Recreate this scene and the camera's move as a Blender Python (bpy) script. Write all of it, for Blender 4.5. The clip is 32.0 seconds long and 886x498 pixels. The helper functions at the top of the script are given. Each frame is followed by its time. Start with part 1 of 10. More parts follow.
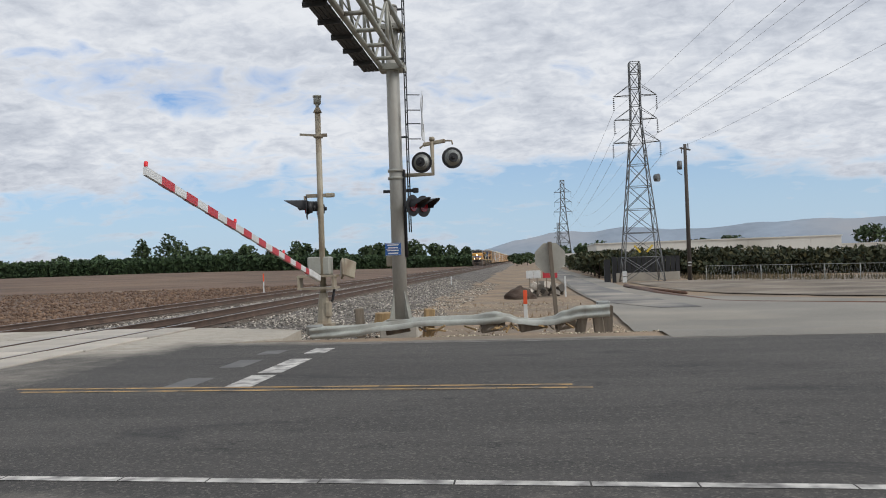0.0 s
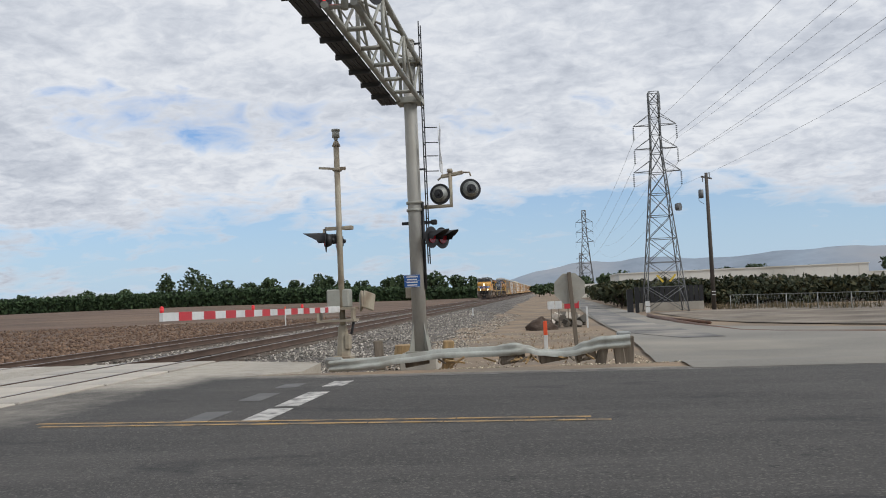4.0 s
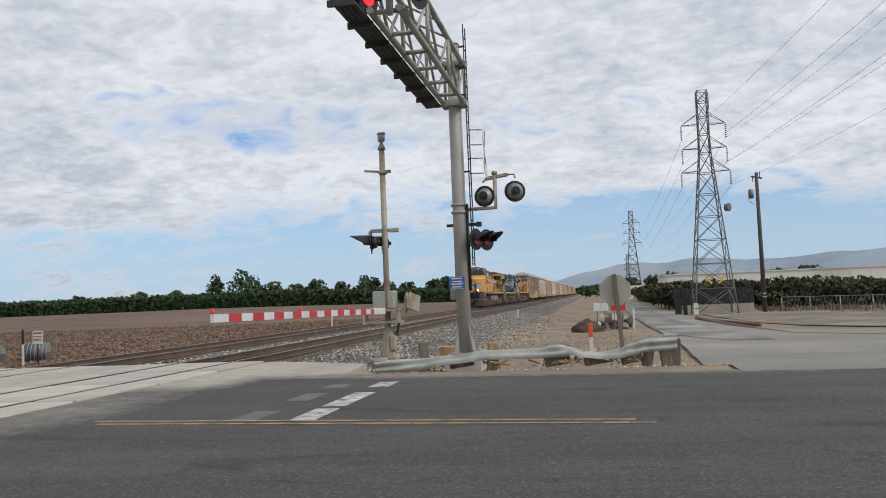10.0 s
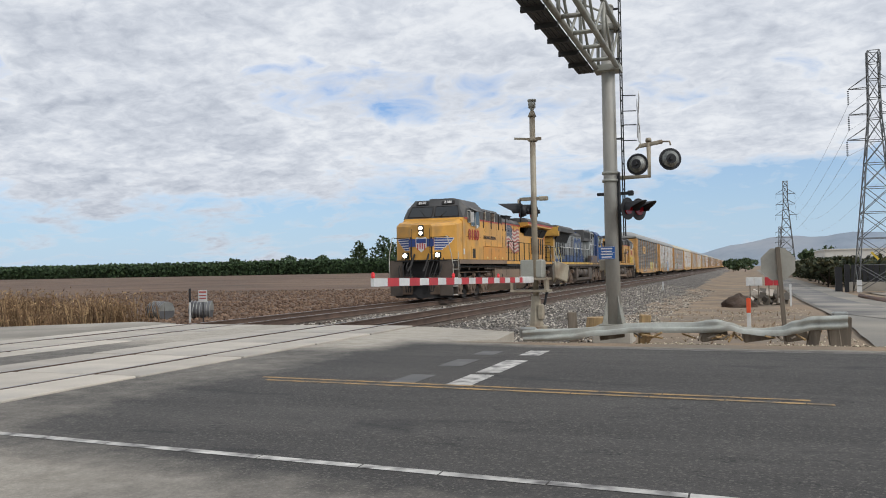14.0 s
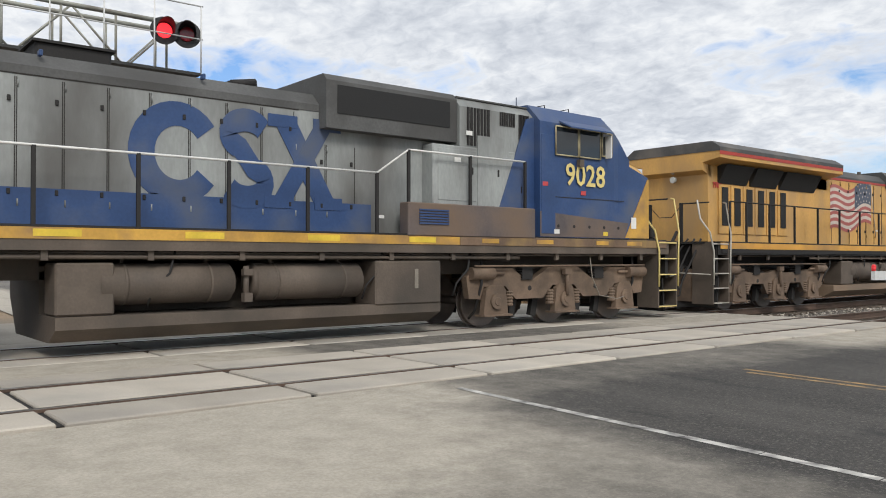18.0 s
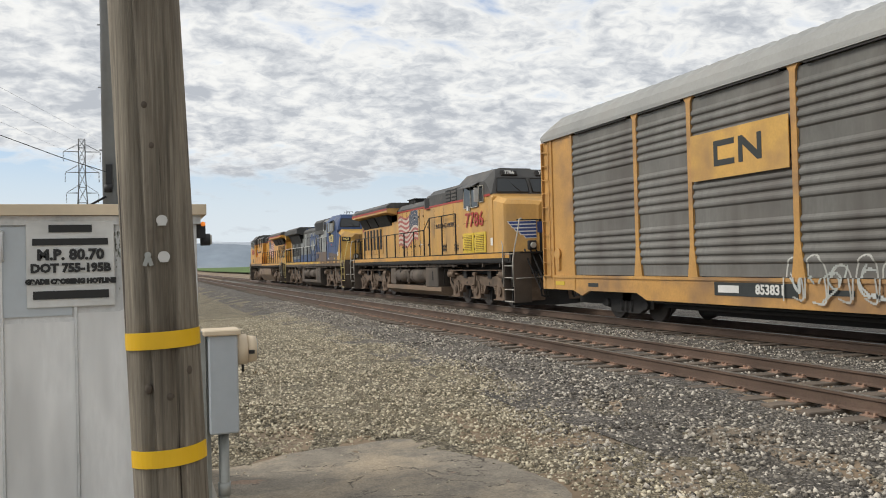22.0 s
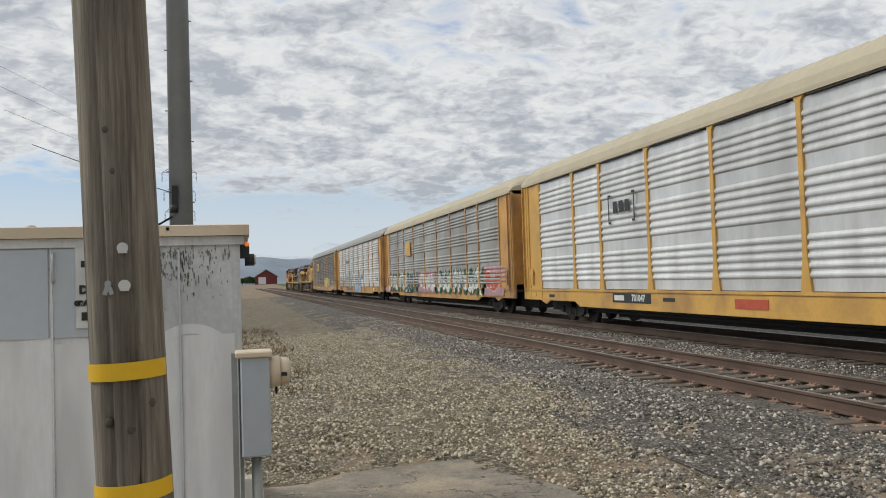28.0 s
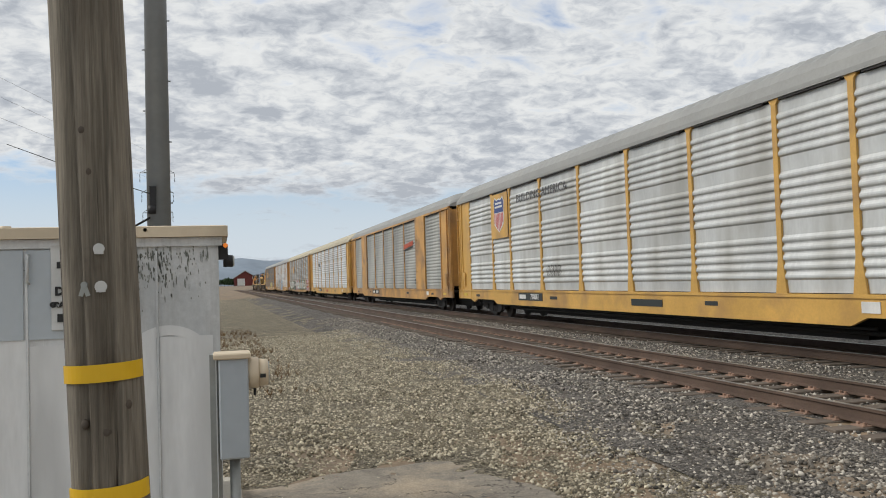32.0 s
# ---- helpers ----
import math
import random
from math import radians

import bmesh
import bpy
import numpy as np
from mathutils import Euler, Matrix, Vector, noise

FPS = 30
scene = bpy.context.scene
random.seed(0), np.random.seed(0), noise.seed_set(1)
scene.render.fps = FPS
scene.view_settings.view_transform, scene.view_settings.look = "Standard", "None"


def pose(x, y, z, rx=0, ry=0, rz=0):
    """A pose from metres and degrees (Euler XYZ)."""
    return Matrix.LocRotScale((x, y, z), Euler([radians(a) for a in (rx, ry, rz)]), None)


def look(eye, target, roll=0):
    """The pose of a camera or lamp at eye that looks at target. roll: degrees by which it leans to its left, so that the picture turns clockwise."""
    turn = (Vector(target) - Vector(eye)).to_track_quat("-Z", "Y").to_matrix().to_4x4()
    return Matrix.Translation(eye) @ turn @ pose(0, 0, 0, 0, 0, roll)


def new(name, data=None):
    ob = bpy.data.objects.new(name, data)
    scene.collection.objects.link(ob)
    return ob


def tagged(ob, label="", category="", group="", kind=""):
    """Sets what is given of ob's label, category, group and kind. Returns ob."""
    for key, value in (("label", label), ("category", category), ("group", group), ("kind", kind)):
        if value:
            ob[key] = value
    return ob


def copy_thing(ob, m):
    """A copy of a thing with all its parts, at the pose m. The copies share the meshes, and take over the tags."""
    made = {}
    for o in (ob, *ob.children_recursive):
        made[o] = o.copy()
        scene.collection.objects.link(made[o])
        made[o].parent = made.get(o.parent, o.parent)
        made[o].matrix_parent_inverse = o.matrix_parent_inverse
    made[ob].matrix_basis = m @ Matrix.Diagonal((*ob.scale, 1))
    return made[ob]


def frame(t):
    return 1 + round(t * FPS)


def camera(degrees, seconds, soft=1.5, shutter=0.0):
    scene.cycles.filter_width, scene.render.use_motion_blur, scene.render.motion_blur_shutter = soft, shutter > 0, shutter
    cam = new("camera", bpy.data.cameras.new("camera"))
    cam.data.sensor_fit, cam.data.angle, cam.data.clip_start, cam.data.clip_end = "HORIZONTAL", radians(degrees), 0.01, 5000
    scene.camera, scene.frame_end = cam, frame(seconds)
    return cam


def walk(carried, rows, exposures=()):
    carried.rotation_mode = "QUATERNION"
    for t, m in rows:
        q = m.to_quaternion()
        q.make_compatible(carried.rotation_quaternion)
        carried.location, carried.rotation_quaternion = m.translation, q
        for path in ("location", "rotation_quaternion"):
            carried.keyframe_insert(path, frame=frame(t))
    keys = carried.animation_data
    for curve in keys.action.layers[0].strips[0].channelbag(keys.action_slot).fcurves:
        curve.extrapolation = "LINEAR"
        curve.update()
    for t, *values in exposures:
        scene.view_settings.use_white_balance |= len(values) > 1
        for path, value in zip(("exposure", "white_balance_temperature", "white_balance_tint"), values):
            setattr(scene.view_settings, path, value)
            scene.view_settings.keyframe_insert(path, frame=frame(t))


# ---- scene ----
cam = camera(57.0, 32.0, 1.0, 0.0)
PATH = [
    (0, (-0.481, 2.032, 1.343), (-0.677, 4.023, 1.376), -2.0),
    (0.5, (-0.494, 2.013, 1.34), (-0.72, 4.0, 1.382), -2.1),
    (1, (-0.485, 2.011, 1.344), (-0.72, 3.996, 1.391), -2.2),
    (1.5, (-0.482, 1.993, 1.348), (-0.712, 3.98, 1.398), -2.3),
    (2, (-0.478, 1.988, 1.35), (-0.732, 3.971, 1.414), -2.3),
    (2.5, (-0.481, 2.052, 1.344), (-0.748, 4.032, 1.428), -2.3),
    (3, (-0.454, 2.068, 1.341), (-0.712, 4.049, 1.432), -2.3),
    (3.5, (-0.433, 2.037, 1.342), (-0.683, 4.019, 1.443), -2.4),
    (5.5, (-0.344, 2.111, 1.334), (-0.587, 4.091, 1.464), -2.6),
    (6, (-0.335, 2.079, 1.336), (-0.602, 4.058, 1.456), -2.4),
    (6.5, (-0.333, 2.117, 1.333), (-0.607, 4.094, 1.453), -2.5),
    (7, (-0.327, 2.09, 1.345), (-0.606, 4.067, 1.468), -2.7),
    (7.5, (-0.313, 2.059, 1.352), (-0.596, 4.036, 1.465), -3.2),
    (8, (-0.343, 2.01, 1.349), (-0.63, 3.986, 1.464), -2.9),
    (8.5, (-0.337, 2.018, 1.357), (-0.608, 3.995, 1.501), -2.3),
    (9, (-0.345, 2.004, 1.351), (-0.611, 3.98, 1.505), -2.2),
    (9.5, (-0.354, 1.989, 1.351), (-0.646, 3.963, 1.494), -2.2),
    (10, (-0.385, 1.964, 1.351), (-0.74, 3.929, 1.471), -2.4),
    (10.5, (-0.451, 1.951, 1.339), (-0.882, 3.902, 1.435), -2.6),
    (11, (-0.522, 1.939, 1.333), (-1.008, 3.878, 1.418), -2.3),
    (11.5, (-0.543, 1.964, 1.328), (-1.071, 3.891, 1.411), -1.6),
    (12, (-0.535, 2.0, 1.342), (-1.126, 3.909, 1.429), -1.2),
    (12.5, (-0.593, 2.003, 1.342), (-1.241, 3.893, 1.427), -1.1),
    (13, (-0.61, 1.965, 1.345), (-1.268, 3.852, 1.417), -1.4),
    (13.5, (-0.624, 1.995, 1.34), (-1.287, 3.881, 1.402), -1.2),
    (15.5, (-0.644, 1.882, 1.392), (-1.472, 3.702, 1.42), -1.6),
    (16, (-0.67, 1.896, 1.384), (-1.567, 3.683, 1.416), -1.8),
    (16.5, (-0.674, 1.84, 1.414), (-1.684, 3.565, 1.483), -1.7),
    (17, (-0.715, 1.831, 1.412), (-1.876, 3.457, 1.511), -1.5),
    (17.5, (-0.825, 1.78, 1.406), (-2.149, 3.278, 1.468), -0.6),
    (18, (-0.879, 1.689, 1.401), (-2.431, 2.951, 1.427), -0.0),
    (18.5, (-0.874, 1.521, 1.445), (-2.761, 2.183, 1.481), 0.0),
    (19, (-0.835, 1.254, 1.456), (-2.786, 0.82, 1.544), -1.2),
    (19.7, (-0.926, 1.002, 1.631), (-2.274, -0.473, 1.729), -3.0),
    (20, (-1.008, 0.967, 1.67), (-2.152, -0.673, 1.724), -3.1),
    (20.5, (-1.128, 0.874, 1.643), (-2.131, -0.856, 1.66), -2.7),
    (21, (-1.321, 0.768, 1.647), (-2.265, -0.995, 1.649), -1.8),
    (21.5, (-1.55, 0.716, 1.627), (-2.347, -1.118, 1.658), -0.9),
    (22, (-1.703, 0.531, 1.615), (-2.396, -1.345, 1.646), -1.5),
    (22.5, (-1.827, 0.475, 1.613), (-2.476, -1.417, 1.61), -2.6),
    (23, (-1.989, 0.463, 1.605), (-2.537, -1.46, 1.567), -3.0),
    (23.5, (-2.07, 0.439, 1.596), (-2.568, -1.498, 1.557), -3.4),
    (24, (-2.113, 0.417, 1.589), (-2.601, -1.523, 1.552), -3.4),
    (24.5, (-2.125, 0.424, 1.59), (-2.621, -1.513, 1.554), -3.1),
    (25, (-2.099, 0.431, 1.601), (-2.593, -1.507, 1.575), -2.5),
    (25.5, (-2.076, 0.444, 1.613), (-2.567, -1.495, 1.622), -1.5),
    (27.5, (-2.03, 0.49, 1.637), (-2.537, -1.442, 1.723), -1.6),
    (28, (-2.016, 0.486, 1.638), (-2.506, -1.452, 1.71), -1.8),
    (28.5, (-2.009, 0.487, 1.639), (-2.468, -1.459, 1.705), -1.7),
    (29, (-2.009, 0.491, 1.637), (-2.458, -1.457, 1.7), -1.7),
    (29.5, (-2.009, 0.499, 1.634), (-2.471, -1.446, 1.701), -2.0),
    (30, (-1.976, 0.5, 1.641), (-2.474, -1.436, 1.707), -2.2),
    (30.5, (-2.011, 0.488, 1.636), (-2.486, -1.454, 1.7), -2.4),
    (31, (-2.02, 0.489, 1.635), (-2.498, -1.452, 1.691), -2.4),
    (31.5, (-2.021, 0.485, 1.64), (-2.522, -1.45, 1.701), -1.8),
    (32, (-2.018, 0.494, 1.637), (-2.555, -1.431, 1.711), -1.8),
]
EXPOSURES = [(0.0, -0.15, 6220, 10), (13.0, -0.15, 6200, 10), (16.0, 0.06, 6200, 9), (17.2, 0.03, 6200, 9), (18.0, 0.06, 6350, 9), (19.0, 0.10, 6450, 10), (20.0, 0.04, 6350, 9), (21.0, 0.02, 6500, 9), (22.0, 0.02, 6600, 8), (24.0, 0.0, 6650, 8), (28.0, -0.22, 6450, 8), (32.0, -0.18, 6450, 8)]
walk(cam, [(t, look(eye, target, roll)) for t, eye, target, roll in PATH], EXPOSURES)

# ---- world and sun ----
SUN_DIR = Vector((0.78, -0.34, 0.72)).normalized()
world = bpy.data.worlds.new("cloudy_sky")
scene.world = world
world.use_nodes = True
wn, wl = world.node_tree.nodes, world.node_tree.links
wn.clear()


def wnode(kind, **inputs):
    n = wn.new(kind)
    for k, v in inputs.items():
        n.inputs[k].default_value = v
    return n


def wmath(op, a, b=None, clamp=False):
    n = wn.new("ShaderNodeMath")
    n.operation, n.use_clamp = op, clamp
    for i, v in enumerate((a, b)):
        if v is None:
            continue
        if isinstance(v, (int, float)):
            n.inputs[i].default_value = v
        else:
            wl.new(v, n.inputs[i])
    return n.outputs[0]


def wramp(fac, stops):
    n = wn.new("ShaderNodeValToRGB")
    while len(n.color_ramp.elements) < len(stops):
        n.color_ramp.elements.new(0.5)
    for e, (p, c) in zip(n.color_ramp.elements, stops):
        e.position, e.color = p, (*c, 1)
    wl.new(fac, n.inputs[0])
    return n.outputs[0]


def wmix(fac, a, b):
    n = wn.new("ShaderNodeMix")
    n.data_type = "RGBA"
    wl.new(fac, n.inputs[0])
    wl.new(a, n.inputs[6])
    wl.new(b, n.inputs[7])
    return n.outputs[2]


sky = wn.new("ShaderNodeTexSky")
sky.sky_type, sky.sun_disc = "NISHITA", False
sky.sun_elevation, sky.sun_rotation = math.asin(SUN_DIR.z), math.atan2(SUN_DIR.x, SUN_DIR.y)
sky.air_density, sky.dust_density, sky.ozone_density = 1.2, 0.8, 1.6
tc = wn.new("ShaderNodeTexCoord")
sep = wn.new("ShaderNodeSeparateXYZ")
wl.new(tc.outputs["Generated"], sep.inputs[0])
up = wmath("MAXIMUM", sep.outputs[2], 0.0)
den = wmath("ADD", up, 0.26)
comb = wn.new("ShaderNodeCombineXYZ")
wl.new(wmath("DIVIDE", sep.outputs[0], den), comb.inputs[0])
wl.new(wmath("DIVIDE", sep.outputs[1], den), comb.inputs[1])


def wnoise(scale, detail, rough, dist=0.0, sx=1.0, sy=1.0, off=0.0):
    mp = wn.new("ShaderNodeMapping")
    mp.inputs["Scale"].default_value = (sx, sy, 1)
    mp.inputs["Location"].default_value = (off, off * 0.7, off)
    wl.new(comb.outputs[0], mp.inputs[0])
    n = wnode("ShaderNodeTexNoise", Scale=scale, Detail=detail, Roughness=rough, Distortion=dist)
    wl.new(mp.outputs[0], n.inputs["Vector"])
    return n.outputs["Fac"]


cells = wnoise(6.6, 5.0, 0.52, 0.5, 1.0, 1.1, 3.1)
lumps = wnoise(23.0, 5.0, 0.58, 0.5, 1.0, 1.1, 7.3)
broad = wnoise(0.9, 4.0, 0.5, 0.3, 1.0, 1.0, 11.0)
body = wmath("ADD", wmath("ADD", wmath("MULTIPLY", cells, 0.48), wmath("MULTIPLY", lumps, 0.10)), wmath("MULTIPLY", broad, 0.55))


def wband(v, lo, hi, a=0.0, b=1.0):
    n = wn.new("ShaderNodeMapRange")
    n.interpolation_type = "SMOOTHSTEP"
    for k, w in zip((1, 2, 3, 4), (lo, hi, a, b)):
        n.inputs[k].default_value = w
    wl.new(v, n.inputs[0])
    return n.outputs[0]


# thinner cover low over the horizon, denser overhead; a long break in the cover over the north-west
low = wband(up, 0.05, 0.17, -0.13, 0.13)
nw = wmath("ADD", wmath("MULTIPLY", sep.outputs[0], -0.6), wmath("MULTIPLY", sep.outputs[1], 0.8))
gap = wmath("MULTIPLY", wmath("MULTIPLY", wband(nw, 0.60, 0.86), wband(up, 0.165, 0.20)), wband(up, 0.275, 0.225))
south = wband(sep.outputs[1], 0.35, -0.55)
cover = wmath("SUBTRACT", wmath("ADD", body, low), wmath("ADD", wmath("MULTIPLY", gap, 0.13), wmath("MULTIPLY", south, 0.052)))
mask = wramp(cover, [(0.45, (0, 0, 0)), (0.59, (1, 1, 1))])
tone = wmath("ADD", wmath("ADD", wmath("MULTIPLY", cells, 0.47), wmath("MULTIPLY", lumps, 0.30)), wmath("MULTIPLY", broad, 0.30))
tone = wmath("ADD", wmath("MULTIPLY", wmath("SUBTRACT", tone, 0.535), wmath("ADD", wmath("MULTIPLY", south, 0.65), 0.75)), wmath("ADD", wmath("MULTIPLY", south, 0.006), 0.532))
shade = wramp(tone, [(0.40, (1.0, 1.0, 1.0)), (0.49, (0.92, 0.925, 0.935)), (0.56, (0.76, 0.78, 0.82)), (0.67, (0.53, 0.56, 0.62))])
skyc = wn.new("ShaderNodeMix")
skyc.data_type, skyc.blend_type = "RGBA", "MULTIPLY"
skyc.inputs[0].default_value = 1.0
wl.new(sky.outputs[0], skyc.inputs[6])
skyc.inputs[7].default_value = (0.070, 0.096, 0.138, 1)
haze = wn.new("ShaderNodeMapRange")
haze.inputs[1].default_value, haze.inputs[2].default_value = 0.0, 0.22
haze.inputs[3].default_value, haze.inputs[4].default_value = 0.80, 0.15
wl.new(up, haze.inputs[0])
pale = wn.new("ShaderNodeRGB")
pale.outputs[0].default_value = (0.62, 0.78, 0.94, 1)
blue = wmix(haze.outputs[0], skyc.outputs[2], pale.outputs[0])
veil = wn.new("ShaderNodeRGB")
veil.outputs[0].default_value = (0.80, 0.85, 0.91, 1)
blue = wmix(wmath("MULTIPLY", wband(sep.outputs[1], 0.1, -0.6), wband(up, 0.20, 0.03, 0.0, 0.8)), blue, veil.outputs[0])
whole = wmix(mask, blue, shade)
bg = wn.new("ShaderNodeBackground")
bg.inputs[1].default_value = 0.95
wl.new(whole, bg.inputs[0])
wo = wn.new("ShaderNodeOutputWorld")
wl.new(bg.outputs[0], wo.inputs[0])

sun = new("sun", bpy.data.lights.new("sun", "SUN"))
sun.data.energy, sun.data.angle, sun.data.color = 2.1, radians(20), (1.0, 0.95, 0.88)
sun.matrix_world = look((0, 0, 60), tuple(Vector((0, 0, 60)) - SUN_DIR))


# ---- mesh building ----
class Mesh:
    """Vertices and faces of one part, gathered piece by piece."""

    def __init__(self):
        self.v, self.f, self.smooth = [], [], set()

    def add(self, vs, fs, smooth=False):
        n = len(self.v)
        self.v += [tuple(p) for p in vs]
        if smooth:
            self.smooth |= set(range(len(self.f), len(self.f) + len(fs)))
        self.f += [tuple(i + n for i in f) for f in fs]
        return self

    def box(self, c, s, rot=None, ch=0.0):
        """A box about c of size s, its edges cut by ch."""
        hx, hy, hz = s[0] / 2, s[1] / 2, s[2] / 2
        m = rot.to_3x3() if rot else None
        c = Vector(c)
        if ch <= 0:
            vs = [Vector((x, y, z)) for x in (-hx, hx) for y in (-hy, hy) for z in (-hz, hz)]
            fs = [(0, 1, 3, 2), (4, 6, 7, 5), (0, 4, 5, 1), (2, 3, 7, 6), (0, 2, 6, 4), (1, 5, 7, 3)]
        else:
            ch = min(ch, hx * 0.9, hy * 0.9, hz * 0.9)
            vs, fs, at = [], [], {}
            for a in (-1, 1):
                for b in (-1, 1):
                    for d in (-1, 1):
                        for k in range(3):
                            e = [hx - ch, hy - ch, hz - ch]
                            e[k] += ch
                            at[a, b, d, k] = len(vs)
                            vs.append(Vector((a * e[0], b * e[1], d * e[2])))
            sg = (-1, 1)
            for s0 in sg:
                fs.append([at[s0, b, d, 0] for b, d in ((-1, -1), (1, -1), (1, 1), (-1, 1))][::s0])
                fs.append([at[a, s0, d, 1] for a, d in ((-1, -1), (-1, 1), (1, 1), (1, -1))][::s0])
                fs.append([at[a, b, s0, 2] for a, b in ((-1, -1), (1, -1), (1, 1), (-1, 1))][::s0])
            for p in sg:
                for q in sg:
                    fs.append([at[-1, p, q, 1], at[1, p, q, 1], at[1, p, q, 2], at[-1, p, q, 2]][::p * q])
                    fs.append([at[p, -1, q, 2], at[p, 1, q, 2], at[p, 1, q, 0], at[p, -1, q, 0]][::p * q])
                    fs.append([at[p, q, -1, 0], at[p, q, 1, 0], at[p, q, 1, 1], at[p, q, -1, 1]][::p * q])
                    for d in sg:
                        fs.append([at[p, q, d, 0], at[p, q, d, 1], at[p, q, d, 2]][::p * q * d])
        if m:
            vs = [m @ v for v in vs]
        return self.add([v + c for v in vs], fs)

    def cyl(self, p, q, r, r2=None, n=12, caps=True, smooth=True):
        """A round bar from p to q."""
        p, q = Vector(p), Vector(q)
        r2 = r if r2 is None else r2
        d = (q - p).normalized()
        a = d.orthogonal().normalized()
        b = d.cross(a)
        vs = []
        for i in range(n):
            w = 2 * math.pi * i / n
            o = a * math.cos(w) + b * math.sin(w)
            vs += [p + o * r, q + o * r2]
        fs = [(2 * i, 2 * ((i + 1) % n), 2 * ((i + 1) % n) + 1, 2 * i + 1) for i in range(n)]
        self.add(vs, fs, smooth)
        if caps:
            self.add([], [])
            k = len(self.v) - 2 * n
            self.f.append(tuple(k + 2 * i for i in reversed(range(n))))
            self.f.append(tuple(k + 2 * i + 1 for i in range(n)))
        return self

    def tube(self, pts, r, n=8):
        """A bent round bar along pts, mitred at its bends."""
        pts = [Vector(p) for p in pts]
        vs, a = [], None
        for i, p in enumerate(pts):
            d = ((pts[min(i + 1, len(pts) - 1)] - p).normalized() + (p - pts[max(i - 1, 0)]).normalized()).normalized()
            a = d.orthogonal().normalized() if a is None else (a - d * a.dot(d)).normalized()
            b = d.cross(a)
            vs += [p + (a * math.cos(2 * math.pi * k / n) + b * math.sin(2 * math.pi * k / n)) * r for k in range(n)]
        fs = [(i * n + k, i * n + (k + 1) % n, (i + 1) * n + (k + 1) % n, (i + 1) * n + k) for i in range(len(pts) - 1) for k in range(n)]
        fs += [tuple(reversed(range(n))), tuple((len(pts) - 1) * n + k for k in range(n))]
        return self.add(vs, fs, True)

    def prism(self, prof, axis, a, b, smooth=False):
        """A closed outline swept along an axis from a to b; outline pairs are the two other axes in order."""
        def at(p, w):
            return {"x": (w, p[0], p[1]), "y": (p[0], w, p[1]), "z": (p[0], p[1], w)}[axis]
        n = len(prof)
        vs = [at(p, a) for p in prof] + [at(p, b) for p in prof]
        area = sum(prof[i][0] * prof[(i + 1) % n][1] - prof[(i + 1) % n][0] * prof[i][1] for i in range(n))
        flip = (area > 0) == (axis == "y")
        if b < a:
            flip = not flip
        fs = [(i, (i + 1) % n, n + (i + 1) % n, n + i) for i in range(n)] + [tuple(reversed(range(n))), tuple(range(n, 2 * n))]
        if flip:
            fs = [tuple(reversed(f)) for f in fs]
        return self.add(vs, fs, smooth)

    def sheet(self, rows, smooth=False):
        """A grid of points, row by row."""
        n = len(rows[0])
        fs = [(i * n + k, i * n + k + 1, (i + 1) * n + k + 1, (i + 1) * n + k) for i in range(len(rows) - 1) for k in range(n - 1)]
        return self.add([p for r in rows for p in r], fs, smooth)

    def ball(self, c, r, n=10, squash=1.0):
        rows = []
        for i in range(n // 2 + 1):
            w = math.pi * i / (n // 2)
            rows.append([(c[0] + r * math.sin(w) * math.cos(2 * math.pi * k / n), c[1] + r * math.sin(w) * math.sin(2 * math.pi * k / n),
                          c[2] + r * squash * math.cos(w)) for k in range(n + 1)])
        return self.sheet([row[::-1] for row in rows], True)

    def data(self, name, material=None):
        me = bpy.data.meshes.new(name)
        me.from_pydata(self.v, [], self.f)
        if self.smooth:
            flags = np.zeros(len(self.f), dtype=bool)
            flags[list(self.smooth)] = True
            me.polygons.foreach_set("use_smooth", flags)
        if material:
            me.materials.append(material)
        return me


def part(name, m, material, parent=None, label="", at=None):
    """One mesh object under a thing or a part."""
    ob = new(name, m.data(name, material) if isinstance(m, Mesh) else m)
    if parent:
        ob.parent = parent
    if at is not None:
        ob.matrix_basis = at
    return tagged(ob, label)


def thing(name, label, category, at=None, group="", kind=""):
    ob = new(name)
    ob.empty_display_size = 0.2
    if at is not None:
        ob.matrix_basis = at
    return tagged(ob, label, category, group, kind)


def single(name, m, material, label, category, at=None, group="", kind=""):
    ob = part(name, m, material, None, label, at)
    return tagged(ob, label, category, group, kind)


def web_split(m, parent, name, material):
    """Each loose bar of a gathered mesh becomes a part of its own."""
    ids = list(range(len(m.v)))

    def root(i):
        while ids[i] != i:
            ids[i] = ids[ids[i]]
            i = ids[i]
        return i

    for f in m.f:
        for k in f[1:]:
            ids[root(k)] = root(f[0])
    groups = {}
    for n_f, f in enumerate(m.f):
        groups.setdefault(root(f[0]), []).append(n_f)
    for fs in groups.values():
        used = sorted({k for n_f in fs for k in m.f[n_f]})
        at = {k: j for j, k in enumerate(used)}
        piece = Mesh().add([m.v[k] for k in used], [tuple(at[k] for k in m.f[n_f]) for n_f in fs])
        piece.smooth = {j for j, n_f in enumerate(fs) if n_f in m.smooth}
        part(name, piece, material, parent)


